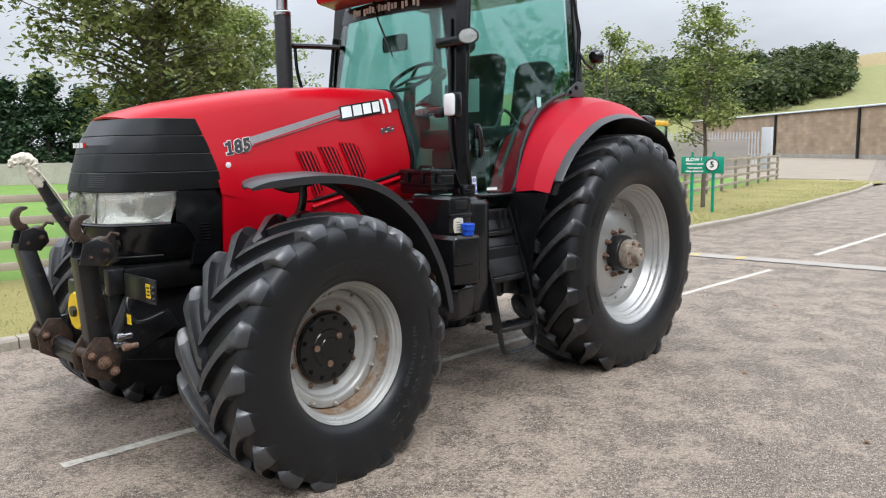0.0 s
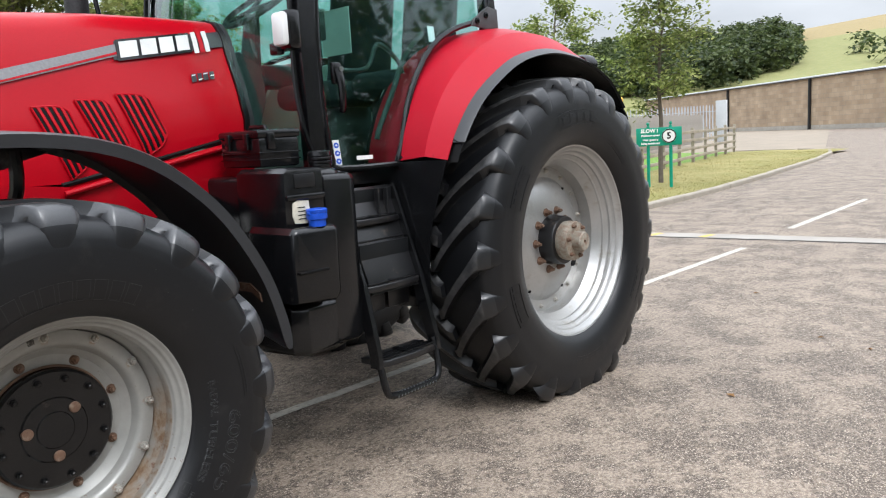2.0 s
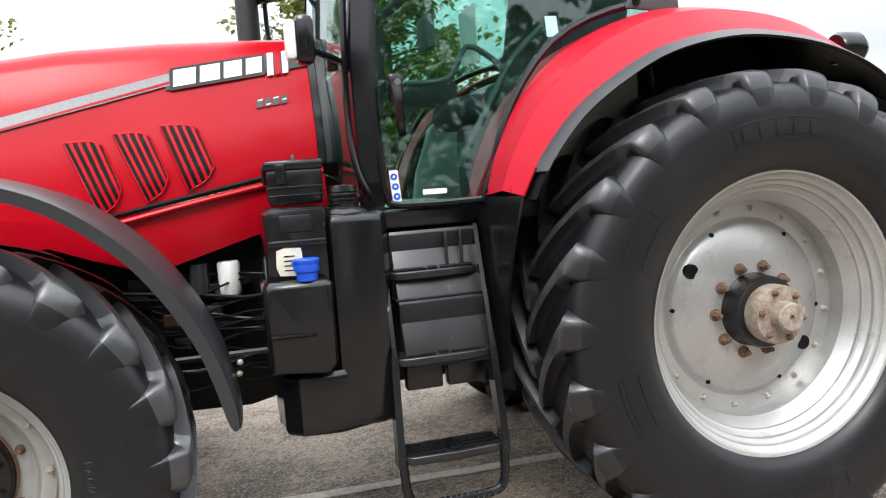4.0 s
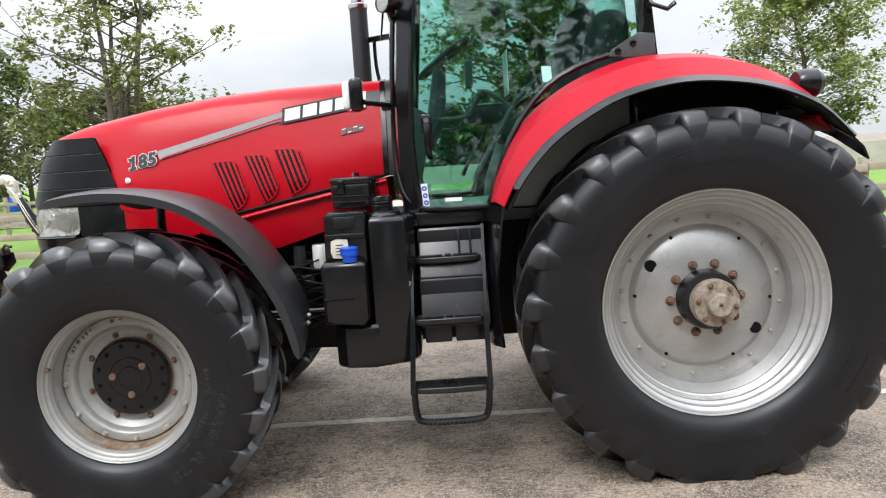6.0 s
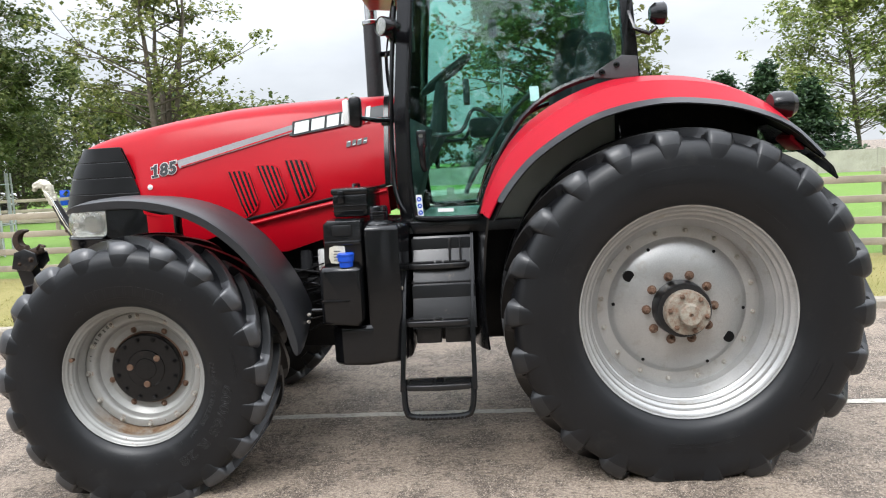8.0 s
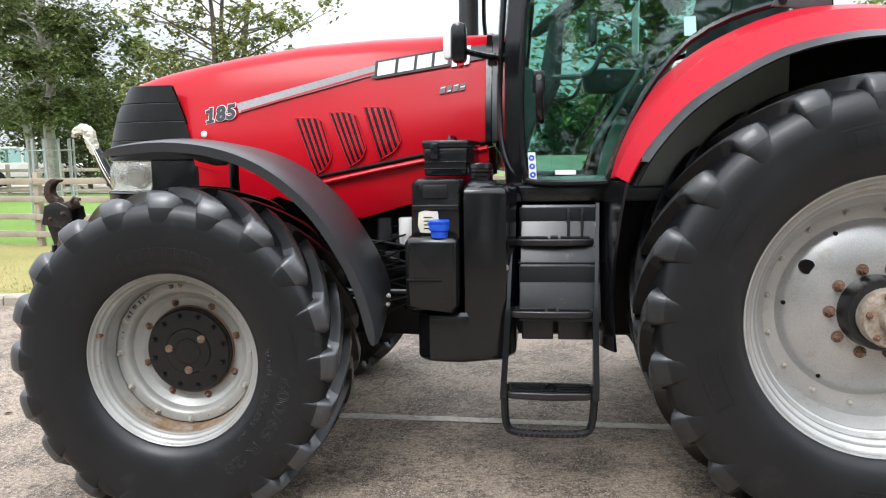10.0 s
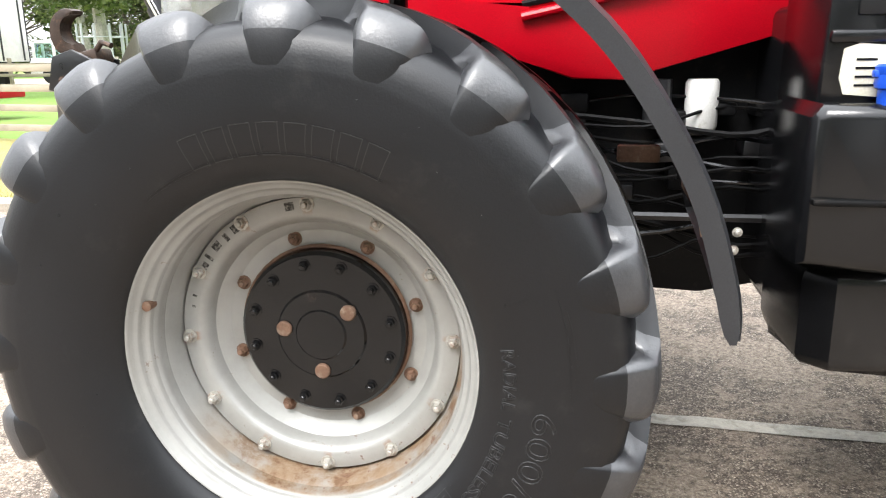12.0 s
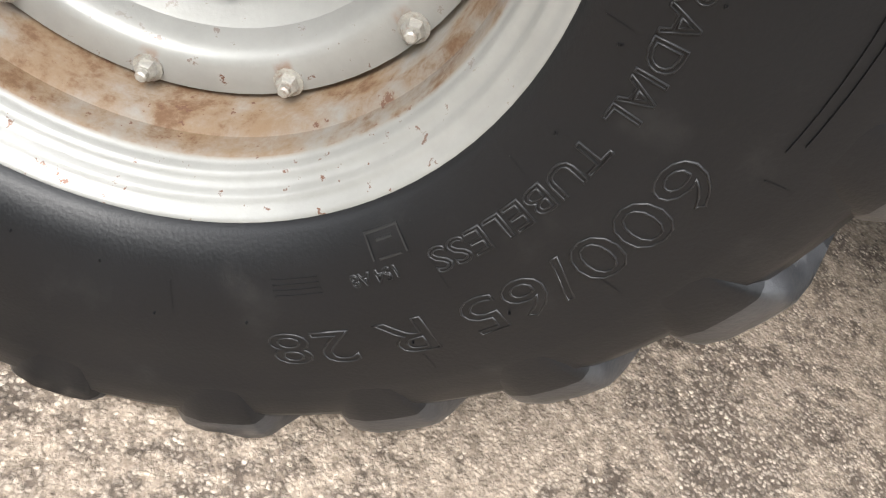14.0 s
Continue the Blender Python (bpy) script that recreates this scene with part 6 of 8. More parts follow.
part("toolbox_handle", tube([tb @ Vector(p) for p in ((0.10, 0.10, 0.158), (0.10, 0.11, 0.176), (0.10, 0.23, 0.177), (0.10, 0.24, 0.158))], 0.009, 8), BLACK, toolbox)

steps = part("boarding_ladder", prism([(1.46, 1.29), (1.80, 1.29), (1.80, 0.80), (1.45, 0.80)], 0.235, 0.25, 0.004), STEEL_BLACK, tractor, "black steel boarding steps")
for v in steps.data.vertices:
    v.co.y += (v.co.z - 1.2) * 0.42


def step_y(z):
    return lerp(z, [0.37, 0.53, 0.87, 1.16, 1.30], [-0.020, -0.010, 0.085, 0.20, 0.255])


for (x, xb) in ((1.408, 1.382), (1.782, 1.775)):
    rows = []
    for z in (1.30, 1.16, 0.87, 0.84, 0.53, 0.48):
        xx = lerp(z, [0.48, 0.84, 1.30], [xb, x - 0.005, x + 0.012])
        y, deep = step_y(z), lerp(z, [0.53, 0.84, 1.30], [0.040, 0.050, 0.070])
        wide = lerp(z, [0.48, 0.84, 0.87], [0.013, 0.013, 0.008])
        rows.append([(xx - wide, y - 0.02, z), (xx + wide, y - 0.02, z), (xx + wide, y + deep, z), (xx - wide, y + deep, z)])
    part("ladder_side", sheet(rows, closed=True), BLACK, steps)
for z, x0, x1, dp in ((1.145, 1.432, 1.775, 0.10), (0.845, 1.410, 1.772, 0.12), (0.512, 1.396, 1.766, 0.13)):
    y = step_y(z)
    tread = part("tread", prism([(x0, y - 0.005), (x0 + 0.03, y - 0.028), ((x0 + x1) / 2, y - 0.034), (x1 - 0.03, y - 0.028), (x1, y - 0.005), (x1, y + dp), (x0, y + dp)], z - 0.030, z, 0.006, plane="XY"), STEEL_BLACK, steps, "slotted black tread")
    for j in range(3):
        for (u0, u1) in ((0.05, 0.42), (0.58, 0.95)):
            part("tread_rib", box(x0 + (x1 - x0) * u0, x0 + (x1 - x0) * u1, y - 0.012 + j * 0.032, y + 0.002 + j * 0.032, z, z + 0.010, 0.003), BLACK, tread)
    part("tread_centre", box(x0 + (x1 - x0) * 0.45, x0 + (x1 - x0) * 0.55, y - 0.01, y + dp * 0.7, z, z + 0.012, 0.004), BLACK, tread)
for z0, z1, dy in ((1.04, 1.28, 0.09), (0.83, 1.03, 0.06)):
    part("riser_plate", box(1.45, 1.80, step_y(z0) + dy, step_y(z0) + dy + 0.01, z0, z1, 0.003), GRILLE, steps)
part("riser_plate", box(1.46, 1.60, step_y(0.75) + 0.09, step_y(0.75) + 0.14, 0.70, 0.80, 0.008), STEEL_BLACK, steps)
part("riser_plate", box(1.62, 1.77, step_y(0.75) + 0.09, step_y(0.75) + 0.14, 0.70, 0.81, 0.008), STEEL_BLACK, steps)
part("riser_ledge", box(1.445, 1.80, step_y(1.04) + 0.01, step_y(1.04) + 0.10, 1.035, 1.045, 0.003), STEEL_BLACK, steps)
for x in (1.66, 1.72):
    part("riser_rib", box(x, x + 0.012, step_y(1.1) + 0.03, step_y(1.1) + 0.06, 1.07, 1.28, 0.003), STEEL_BLACK, steps)
for x in (1.53, 1.70):
    part("riser_bolt", hex_bolt((x, step_y(0.83) + 0.06, 0.93), -1, 0.008, 0.006, False), CAST, steps)
y = -0.032
loop = part("ladder_loop", tube([(1.392, y + 0.03, 0.54), (1.390, y + 0.01, 0.46), (1.398, y - 0.005, 0.376), (1.432, y - 0.01, 0.343), (1.575, y - 0.012, 0.337), (1.718, y - 0.01, 0.343), (1.754, y - 0.005, 0.376), (1.766, y + 0.01, 0.46), (1.766, y + 0.03, 0.54)], 0.017, 10, smooth_steps=5), BLACK, steps, "bent tube bottom rung")
for k in range(13):
    x = 1.450 + k * 0.0215
    part("grip_ridge", tube([(x, y - 0.029, 0.333), (x + 0.012, y - 0.014, 0.355)], 0.004, 5), STEEL_BLACK, loop)

# ---- running gear ----
part("engine_block", prism([(-0.35, 0.62), (-0.40, 1.05), (-0.2, 1.40), (1.2, 1.40), (1.3, 1.1), (1.3, 0.62), (0.9, 0.55), (0.0, 0.55)], YC - 0.26, YC + 0.26, 0.04), CAST, tractor, "oily black engine and gearbox")
part("gearbox", box(1.2, 3.15, YC - 0.30, YC + 0.30, 0.56, 1.30, 0.05), CAST, tractor)
part("front_axle", tube([(0, 0.12, 0.67), (0, 0.45, 0.68), (0, YC, 0.70), (0, 2 * YC - 0.45, 0.68), (0, 2 * YC - 0.12, 0.67)], [0.13, 0.10, 0.14, 0.10, 0.13], 16), CAST, tractor, "black front axle")
part("rear_axle", tube([(2.884, 0.14, 0.868), (2.884, 0.5, 0.868), (2.884, YC, 0.868), (2.884, 2 * YC - 0.5, 0.868), (2.884, 2 * YC - 0.14, 0.868)], [0.10, 0.16, 0.26, 0.16, 0.10], 16), CAST, tractor, "black rear axle")
part("axle_tie_rod", tube([(0.22, 0.25, 0.66), (0.24, YC, 0.62), (0.22, 2 * YC - 0.25, 0.66)], 0.022, 8), STEEL_BLACK, tractor)
OFFWHITE = surface("white_filter_can", (0.70, 0.69, 0.66), 0.4, dark=0.85, big=10, small=200, relief=0.03, dirt=(0.4, 0.37, 0.32), dirt_amount=0.15)
part("oil_filter", lathe([(0.0005, 1.055), (0.040, 1.058), (0.046, 1.07), (0.046, 1.19), (0.040, 1.20), (0.0005, 1.20)], 24, "Z", (0.86, 0.72, 0)), OFFWHITE, tractor, "white oil filter")
part("fuel_filter", lathe([(0.0005, 1.06), (0.036, 1.065), (0.040, 1.08), (0.038, 1.20), (0.0005, 1.20)], 24, "Z", (0.74, 0.72, 0)), GREY_PLASTIC, tractor, "grey fuel filter")
rng = random.Random(4)
for k in range(16):
    z0 = 0.72 + k * 0.028
    pts = [(0.45 + rng.uniform(-0.1, 0.1), 0.66 + rng.uniform(0, 0.12), z0), (0.7, 0.60 + rng.uniform(0, 0.14), z0 + rng.uniform(-0.05, 0.05)), (0.95 + rng.uniform(-0.05, 0.05), 0.58 + rng.uniform(0, 0.14), z0 + rng.uniform(-0.06, 0.06)), (1.2, 0.66, z0 + rng.uniform(-0.05, 0.05))]
    part("hose", tube(pts, rng.choice([0.005, 0.007, 0.009]), 6, smooth_steps=4), rng.choice([CAST, CAST, BLACK]), tractor)
for k in range(14):
    x, z = rng.uniform(0.42, 1.1), rng.uniform(0.7, 1.15)
    s = rng.uniform(0.02, 0.05)
    part("engine_fitting", box(x - s, x + s, 0.70, 0.82, z - s * 0.7, z + s * 0.7, 0.008), rng.choice([CAST, STEEL_BLACK, CAST]), tractor)
part("rusty_bracket", box(0.62, 0.72, 0.30, 0.33, 1.02, 1.06, 0.006), RUSTY, tractor)
part("guard_rail", tube([(0.5, 0.60, 0.83), (1.05, 0.60, 0.83)], 0.012, 6), STEEL_BLACK, tractor)

# ---- front linkage ----
hitch = part("front_linkage", box(-0.86, -0.40, YC - 0.30, YC + 0.30, 0.62, 1.00, 0.02), STEEL_BLACK, tractor, "black front linkage with rusty hooks")


def c_hook(y, z0, lean):
    """A flat claw: a thick plate bent to an open ring with a tapering tip."""
    rim_o, rim_i = [], []
    for k in range(15):
        a = radians(-70 - 215 * k / 14)
        wid = 0.040 * (1 - 0.75 * (k / 14) ** 2)
        rim_o.append(((0.038 + wid) * math.cos(a) + lean * k / 14, (0.046 + wid) * math.sin(a)))
        rim_i.append((0.038 * math.cos(a) + lean * k / 14, 0.046 * math.sin(a)))
    bm = prism([(-1.015 + p[0], z0 + 0.08 + p[1]) for p in rim_o + rim_i[::-1]], y - 0.028, y + 0.028, 0.006)
    return bm


for sd in (-1, 1):
    yl = YC + sd * 0.46
    lean = -sd * 0.13

    def arm_y(z):
        return yl + lean * max(0.0, 1.25 - z) / 0.6
    bm = prism([(-1.075, 1.21), (-0.985, 1.225), (-0.885, 0.72), (-0.905, 0.64), (-0.975, 0.64), (-1.005, 0.72)], yl - 0.048, yl + 0.048, 0.007)
    for v in bm.verts:
        v.co.y += lean * max(0.0, 1.25 - v.co.z) / 0.6
    arm = part("lift_arm", bm, STEEL_BLACK, hitch, "black folded lift arm with scratched paint")
    for dy in (-0.062, 0.062):
        part("clevis_cheek", prism([(-1.075, 1.185), (-1.05, 1.285), (-0.985, 1.305), (-0.915, 1.275), (-0.905, 1.215), (-0.955, 1.165)], yl + dy - 0.009, yl + dy + 0.009, 0.004), STEEL_BLACK, arm)
        part("cheek_bolt", hex_bolt((-0.945, yl + dy + math.copysign(0.009, dy), 1.24), math.copysign(1, dy), 0.014, 0.012), HOOK_IRON, arm)
        part("cheek_bolt", hex_bolt((-1.02, yl + dy + math.copysign(0.009, dy), 1.215), math.copysign(1, dy), 0.010, 0.010), HOOK_IRON, arm)
    part("hook", c_hook(yl, 1.285, 0.012), HOOK_IRON, arm, "rusty open hook")
    part("latch_block", box(-1.0, -0.915, yl - 0.045, yl + 0.045, 1.255, 1.30, 0.01, m=Matrix.Translation((-0.96, yl, 1.28)) @ pose(0, 0, 0, 0, -14, 0) @ Matrix.Translation((0.96, -yl, -1.28))), HOOK_IRON, arm)
    part("latch_lever", tube([(-0.935, yl - 0.03, 1.29), (-0.90, yl - 0.035, 1.325), (-0.865, yl - 0.04, 1.315)], 0.009, 8), HOOK_IRON, arm)
    yb_ = arm_y(0.66)
    for dy in (-0.07, 0.07):
        part("knuckle_plate", prism([(-1.045, 0.60), (-1.055, 0.70), (-0.99, 0.79), (-0.92, 0.78), (-0.86, 0.68), (-0.875, 0.575), (-0.95, 0.545)], yb_ + dy - 0.011, yb_ + dy + 0.011, 0.005), HOOK_IRON, arm, "rust-brown knuckle plate")
    for (x, z, r) in ((-0.955, 0.655, 0.042), (-1.015, 0.70, 0.026), (-0.905, 0.60, 0.030)):
        part("pivot_pin", lathe([(r, -0.095), (r, 0.095), (r * 0.62, 0.10), (r * 0.62, 0.118), (0.0005, 0.118)], 16, "Y", (x, yb_, z)), HOOK_IRON, arm)
        part("pin_nut", hex_bolt((x, yb_ - 0.10, z), -1, r * 0.62, 0.016), RUSTY, arm)
    part("lower_link", prism([(-1.0, 0.76), (-0.55, 0.86), (-0.50, 0.76), (-0.90, 0.575), (-0.97, 0.59)], yl + lean - 0.02, yl + lean + 0.02, 0.010), STEEL_BLACK, hitch, "black lower link")
    part("lift_ram", tube([(-0.86, yl + lean * 0.9, 0.76), (-0.72, yl + lean * 0.9, 1.06)], [0.030, 0.030], 14), GREY_PLASTIC, hitch)
    part("ram_gland", tube([(-0.872, yl + lean * 0.9, 0.735), (-0.855, yl + lean * 0.9, 0.77)], 0.036, 14), STEEL_BLACK, hitch)
    part("ram_rod", tube([(-0.93, yl + lean * 0.9, 0.62), (-0.865, yl + lean * 0.9, 0.76)], 0.017, 10), CHROME, hitch)
    part("ram_hose", tube([(-0.74, yl + lean, 1.02), (-0.80, yl + lean * 0.6, 0.93), (-0.76, yl + lean * 0.4, 0.83), (-0.62, yl + lean * 0.3, 0.86)], 0.010, 8, smooth_steps=5), STEEL_BLACK, hitch)
part("cross_bar", tube([(-0.955, YC - 0.40, 0.655), (-0.955, YC + 0.40, 0.655)], 0.032, 14), STEEL_BLACK, hitch)
part("cross_plate", box(-0.985, -0.935, YC - 0.30, YC + 0.30, 0.585, 0.64, 0.008), STEEL_BLACK, hitch)
for y in (YC - 0.22, YC - 0.08, YC + 0.08, YC + 0.22):
    part("plate_bolt", hex_bolt((-0.96, y, 0.64), 1, 0.012, 0.008), HOOK_IRON, hitch)
tl = part("top_link", tube([(-0.80, YC, 1.12), (-0.97, YC, 1.40), (-1.06, YC, 1.58)], [0.035, 0.034, 0.028], 12), STEEL_BLACK, hitch, "black top link with white wrapped hook")
part("top_link_collar", tube([(-0.985, YC, 1.425), (-1.0, YC, 1.455)], 0.038, 12), GREY_PLASTIC, tl)
part("top_link_shaft", tube([(-1.0, YC, 1.45), (-1.07, YC, 1.60)], 0.018, 10), CHROME, tl)
wrap = tube([(-1.05, YC, 1.55), (-1.08, YC, 1.62), (-1.09, YC, 1.675), (-1.135, YC, 1.70), (-1.18, YC, 1.68), (-1.185, YC, 1.655)], [0.026, 0.034, 0.036, 0.030, 0.020, 0.010], 14, smooth_steps=5)
wr = random.Random(17)
for v in wrap.verts:
    v.co += Vector((wr.uniform(-1, 1), wr.uniform(-1, 1), wr.uniform(-1, 1))) * 0.0055
part("wrapped_hook", wrap, CREAM, tl, "white plastic wrapped hook", smooth=12)
for dy, r in ((-0.05, 0.004), (-0.035, 0.003)):
    part("link_cable", tube([(-0.82, YC + dy, 1.18), (-0.95, YC + dy * 1.8, 1.42), (-1.05, YC + dy * 1.2, 1.60), (-1.10, YC + dy, 1.655)], r, 6, smooth_steps=4), CREAM if r > 0.0035 else CHROME, tl)
part("link_pin", tube([(-0.955, YC - 0.07, 1.375), (-0.95, YC + 0.06, 1.38)], 0.011, 8), HOOK_IRON, tl)
part("pto_guard", lathe([(0.06, -0.93), (0.10, -0.93), (0.115, -0.90), (0.12, -0.78), (0.09, -0.74), (0.0005, -0.74)], 24, "X", (0, YC, 0.86)), YELLOW, hitch, "yellow drive shaft guard")
part("drive_stub", lathe([(0.0005, -0.95), (0.030, -0.95), (0.032, -0.92), (0.032, -0.80)], 16, "X", (0, YC, 0.86)), STEEL_BLACK, hitch)
part("switch_box", box(-0.88, -0.78, 0.72, 0.78, 0.98, 1.12, 0.01), STEEL_BLACK, hitch)
plate = part("sticker_plate", box(-0.838, -0.826, 0.27, 0.62, 0.985, 1.11, 0.004), STEEL_BLACK, hitch)
part("yellow_sticker", box(-0.845, -0.842, 0.305, 0.355, 1.015, 1.085, 0.0), YELLOW, hitch, "yellow warning sticker")
for k in range(3):
    part("sticker_bar", box(-0.8465, -0.8455, 0.315, 0.345 - 0.006 * (k % 2), 1.028 + k * 0.018, 1.035 + k * 0.018, 0.0), CAST, plate)
for z in (1.015, 1.042, 1.07):
    part("socket", lathe([(0.012, -0.838), (0.012, -0.850), (0.007, -0.852), (0.006, -0.842), (0.0005, -0.842)], 12, "X", (0, 0.285, z)), GREY_PLASTIC, plate)
part("small_sticker", box(-0.868, -0.865, 0.50, 0.545, 0.86, 0.91, 0.0), YELLOW, hitch, "small yellow sticker")
lr = random.Random(23)
for k in range(7):
    y = YC - 0.30 + 0.07 * k
    part("linkage_hose", tube([(-0.70, y, 1.0), (-0.88, y + lr.uniform(-0.05, 0.05), 0.93 + lr.uniform(-0.04, 0.04)), (-0.90, y + lr.uniform(-0.08, 0.08), 0.80), (-0.80, y + lr.uniform(-0.06, 0.06), 0.70)], lr.choice([0.007, 0.010, 0.012]), 7, smooth_steps=5), lr.choice([STEEL_BLACK, BLACK, CAST]), hitch)
for (y, z) in ((0.62, 0.78), (0.70, 0.72), (0.55, 0.74), (0.86, 0.70)):
    part("hose_coupling", lathe([(0.012, -0.90), (0.020, -0.895), (0.020, -0.865), (0.014, -0.86), (0.014, -0.82)], 10, "X", (0, y, z)), RUSTY if y < 0.6 else CHROME, hitch)
part("bumper_frame", box(-0.80, -0.30, YC - 0.38, YC + 0.38, 0.98, 1.12, 0.02), CAST, tractor)
part("belly_plate", prism([(-0.83, 0.62), (-0.2, 0.5), (0.3, 0.5), (0.3, 0.62), (-0.8, 0.72)], YC - 0.34, YC + 0.34, 0.02), CAST, tractor)


# ---- behind the road: fence, sign, wall, trees, vehicles, hill ----
def leaf_mat(name, a, b, c):
    m, nt, bs = principled(name)
    info = nt.nodes.new("ShaderNodeNewGeometry")
    col = ramp(nt, info.outputs["Random Per Island"], [(0.0, a), (0.45, b), (0.8, c), (1.0, tuple(v * 1.25 for v in c))])
    n = grain(nt, 1.3, 3, vec=coords(nt))
    col = mixc(nt, 0.45, col, ramp(nt, n.outputs["Fac"], [(0.3, (0.25, 0.25, 0.25)), (0.7, (0.75, 0.75, 0.75))]), "OVERLAY")
    nt.links.new(col, bs.inputs["Base Color"])
    bs.inputs["Roughness"].default_value = 0.6
    tl_ = nt.nodes.new("ShaderNodeBsdfTranslucent")
    mx = nt.nodes.new("ShaderNodeMixShader")
    mx.inputs["Fac"].default_value = 0.42
    nt.links.new(col, tl_.inputs["Color"])
    nt.links.new(bs.outputs["BSDF"], mx.inputs[1])
    nt.links.new(tl_.outputs["BSDF"], mx.inputs[2])
    nt.links.new(mx.outputs["Shader"], nt.nodes["Material Output"].inputs["Surface"])
    return m


LEAF_ROWAN = leaf_mat("rowan_leaves", (0.09, 0.11, 0.032), (0.16, 0.185, 0.055), (0.26, 0.27, 0.095))
LEAF_DARK = leaf_mat("dark_tree_leaves", (0.045, 0.07, 0.02), (0.085, 0.115, 0.035), (0.15, 0.175, 0.06))
LEAF_CONIFER = leaf_mat("conifer_foliage", (0.022, 0.050, 0.024), (0.045, 0.088, 0.040), (0.075, 0.125, 0.055))
LEAF_YOUNG = leaf_mat("young_ash_leaves", (0.11, 0.15, 0.04), (0.20, 0.25, 0.07), (0.32, 0.35, 0.12))
LEAF_WOOD = leaf_mat("hillside_wood_leaves", (0.03, 0.05, 0.018), (0.06, 0.085, 0.03), (0.105, 0.13, 0.045))
BARK = surface("grey_brown_bark", (0.15, 0.125, 0.10), 0.9, dark=0.6, big=12, small=80, relief=0.5)
BIRCH = surface("pale_birch_bark", (0.42, 0.40, 0.36), 0.8, dark=0.55, big=9, small=60, relief=0.3, dirt=(0.10, 0.09, 0.08), dirt_amount=0.3)


def leaf_cloud(centres, n, size, seed, droop=0.2):
    """Small folded leaves scattered round twig ends; returns verts and faces."""
    r = random.Random(seed)
    verts, faces = [], []
    for k in range(n):
        c, rad = r.choice(centres)
        d = Vector((r.gauss(0, 1), r.gauss(0, 1), r.gauss(0, 0.8)))
        d = d.normalized() * rad * (r.random() ** 0.45)
        p = c + d
        a, b = r.uniform(0, 6.283), r.uniform(-0.9, 0.6)
        f = Vector((math.cos(a) * math.cos(b), math.sin(a) * math.cos(b), math.sin(b) - droop)).normalized()
        s = f.cross(Vector((r.uniform(-0.4, 0.4), r.uniform(-0.4, 0.4), 1))).normalized()
        L = size * r.uniform(0.6, 1.3)
        w = L * 0.36
        i = len(verts)
        up = s.cross(f) * L * 0.10
        verts += [p, p + f * L * 0.5 + s * w + up, p + f * L, p + f * L * 0.5 - s * w + up]
        faces += [(i, i + 1, i + 2), (i, i + 2, i + 3)]
    return verts, faces


def make_tree(name, loc, height, spread, crown_low, leaves, leaf_size, seed, leaf, label, stems=1, twigs=70, clump=0.5, bark=BARK, cone=False):
    r = random.Random(seed)
    base = thing(name, (0, 0, 0), label, "tree", "roadside trees")
    bm, ends = bmesh.new(), []
    trunk_r = (0.010 if leaf is LEAF_YOUNG else 0.018) * height
    for s_ in range(stems):
        a0 = r.uniform(0, 6.28)
        lean = 0.0 if stems == 1 else 0.28
        pts = [Vector((0, 0, -0.3))]
        steps = 7
        for k in range(1, steps + 1):
            f = k / steps
            off = lean * spread * f ** 1.2
            pts.append(Vector((math.cos(a0) * off + r.uniform(-1, 1) * 0.03 * height * f, math.sin(a0) * off + r.uniform(-1, 1) * 0.03 * height * f, height * 0.92 * f)))
        tube(pts, [trunk_r * (1 - 0.9 * k / steps) + 0.008 for k in range(steps + 1)], 8, bm=bm)
        for k in range(twigs // stems):
            f = r.uniform(crown_low / height, 0.97)
            i = min(int(f * steps), steps - 1)
            p = pts[i].lerp(pts[i + 1], f * steps - i)
            a = r.uniform(0, 6.28)
            rel = (f - crown_low / height) / (1 - crown_low / height)
            shape = (1 - rel) ** 0.9 if cone else math.sin(math.pi * min(1, 0.18 + 0.82 * rel)) ** 0.7
            L = spread * shape * r.uniform(0.45, 1.08)
            rise = r.uniform(0.1, 0.55) * L * (0.5 if cone else 1)
            q = p + Vector((math.cos(a) * L, math.sin(a) * L, rise))
            mid = p.lerp(q, 0.5) + Vector((0, 0, r.uniform(0.0, 0.12) * L))
            br = max(0.006, trunk_r * 0.34 * (1 - f * 0.6))
            tube([p, mid, q], [br, br * 0.6, 0.004], 5, bm=bm)
            ends.append((q, clump * r.uniform(0.5, 1.1)))
            ends.append((mid.lerp(q, r.uniform(0.2, 0.7)), clump * r.uniform(0.5, 1.0)))
            for t in range(2):
                q2 = mid.lerp(q, r.uniform(0.3, 0.9)) + Vector((r.uniform(-1, 1), r.uniform(-1, 1), r.uniform(-0.3, 0.8))) * L * 0.30
                tube([mid.lerp(q, 0.3), q2], [br * 0.45, 0.003], 4, bm=bm)
                ends.append((q2, clump * r.uniform(0.35, 0.8)))
    part("trunk", bm, bark, base)
    verts, faces = leaf_cloud(ends, leaves, leaf_size, seed + 1)
    me = bpy.data.meshes.new("crown")
    me.from_pydata(verts, [], faces)
    me.materials.append(leaf)
    crown = adopt(new("crown", me), base)
    crown["kind"] = "stuff"
    base.location = loc
    return base


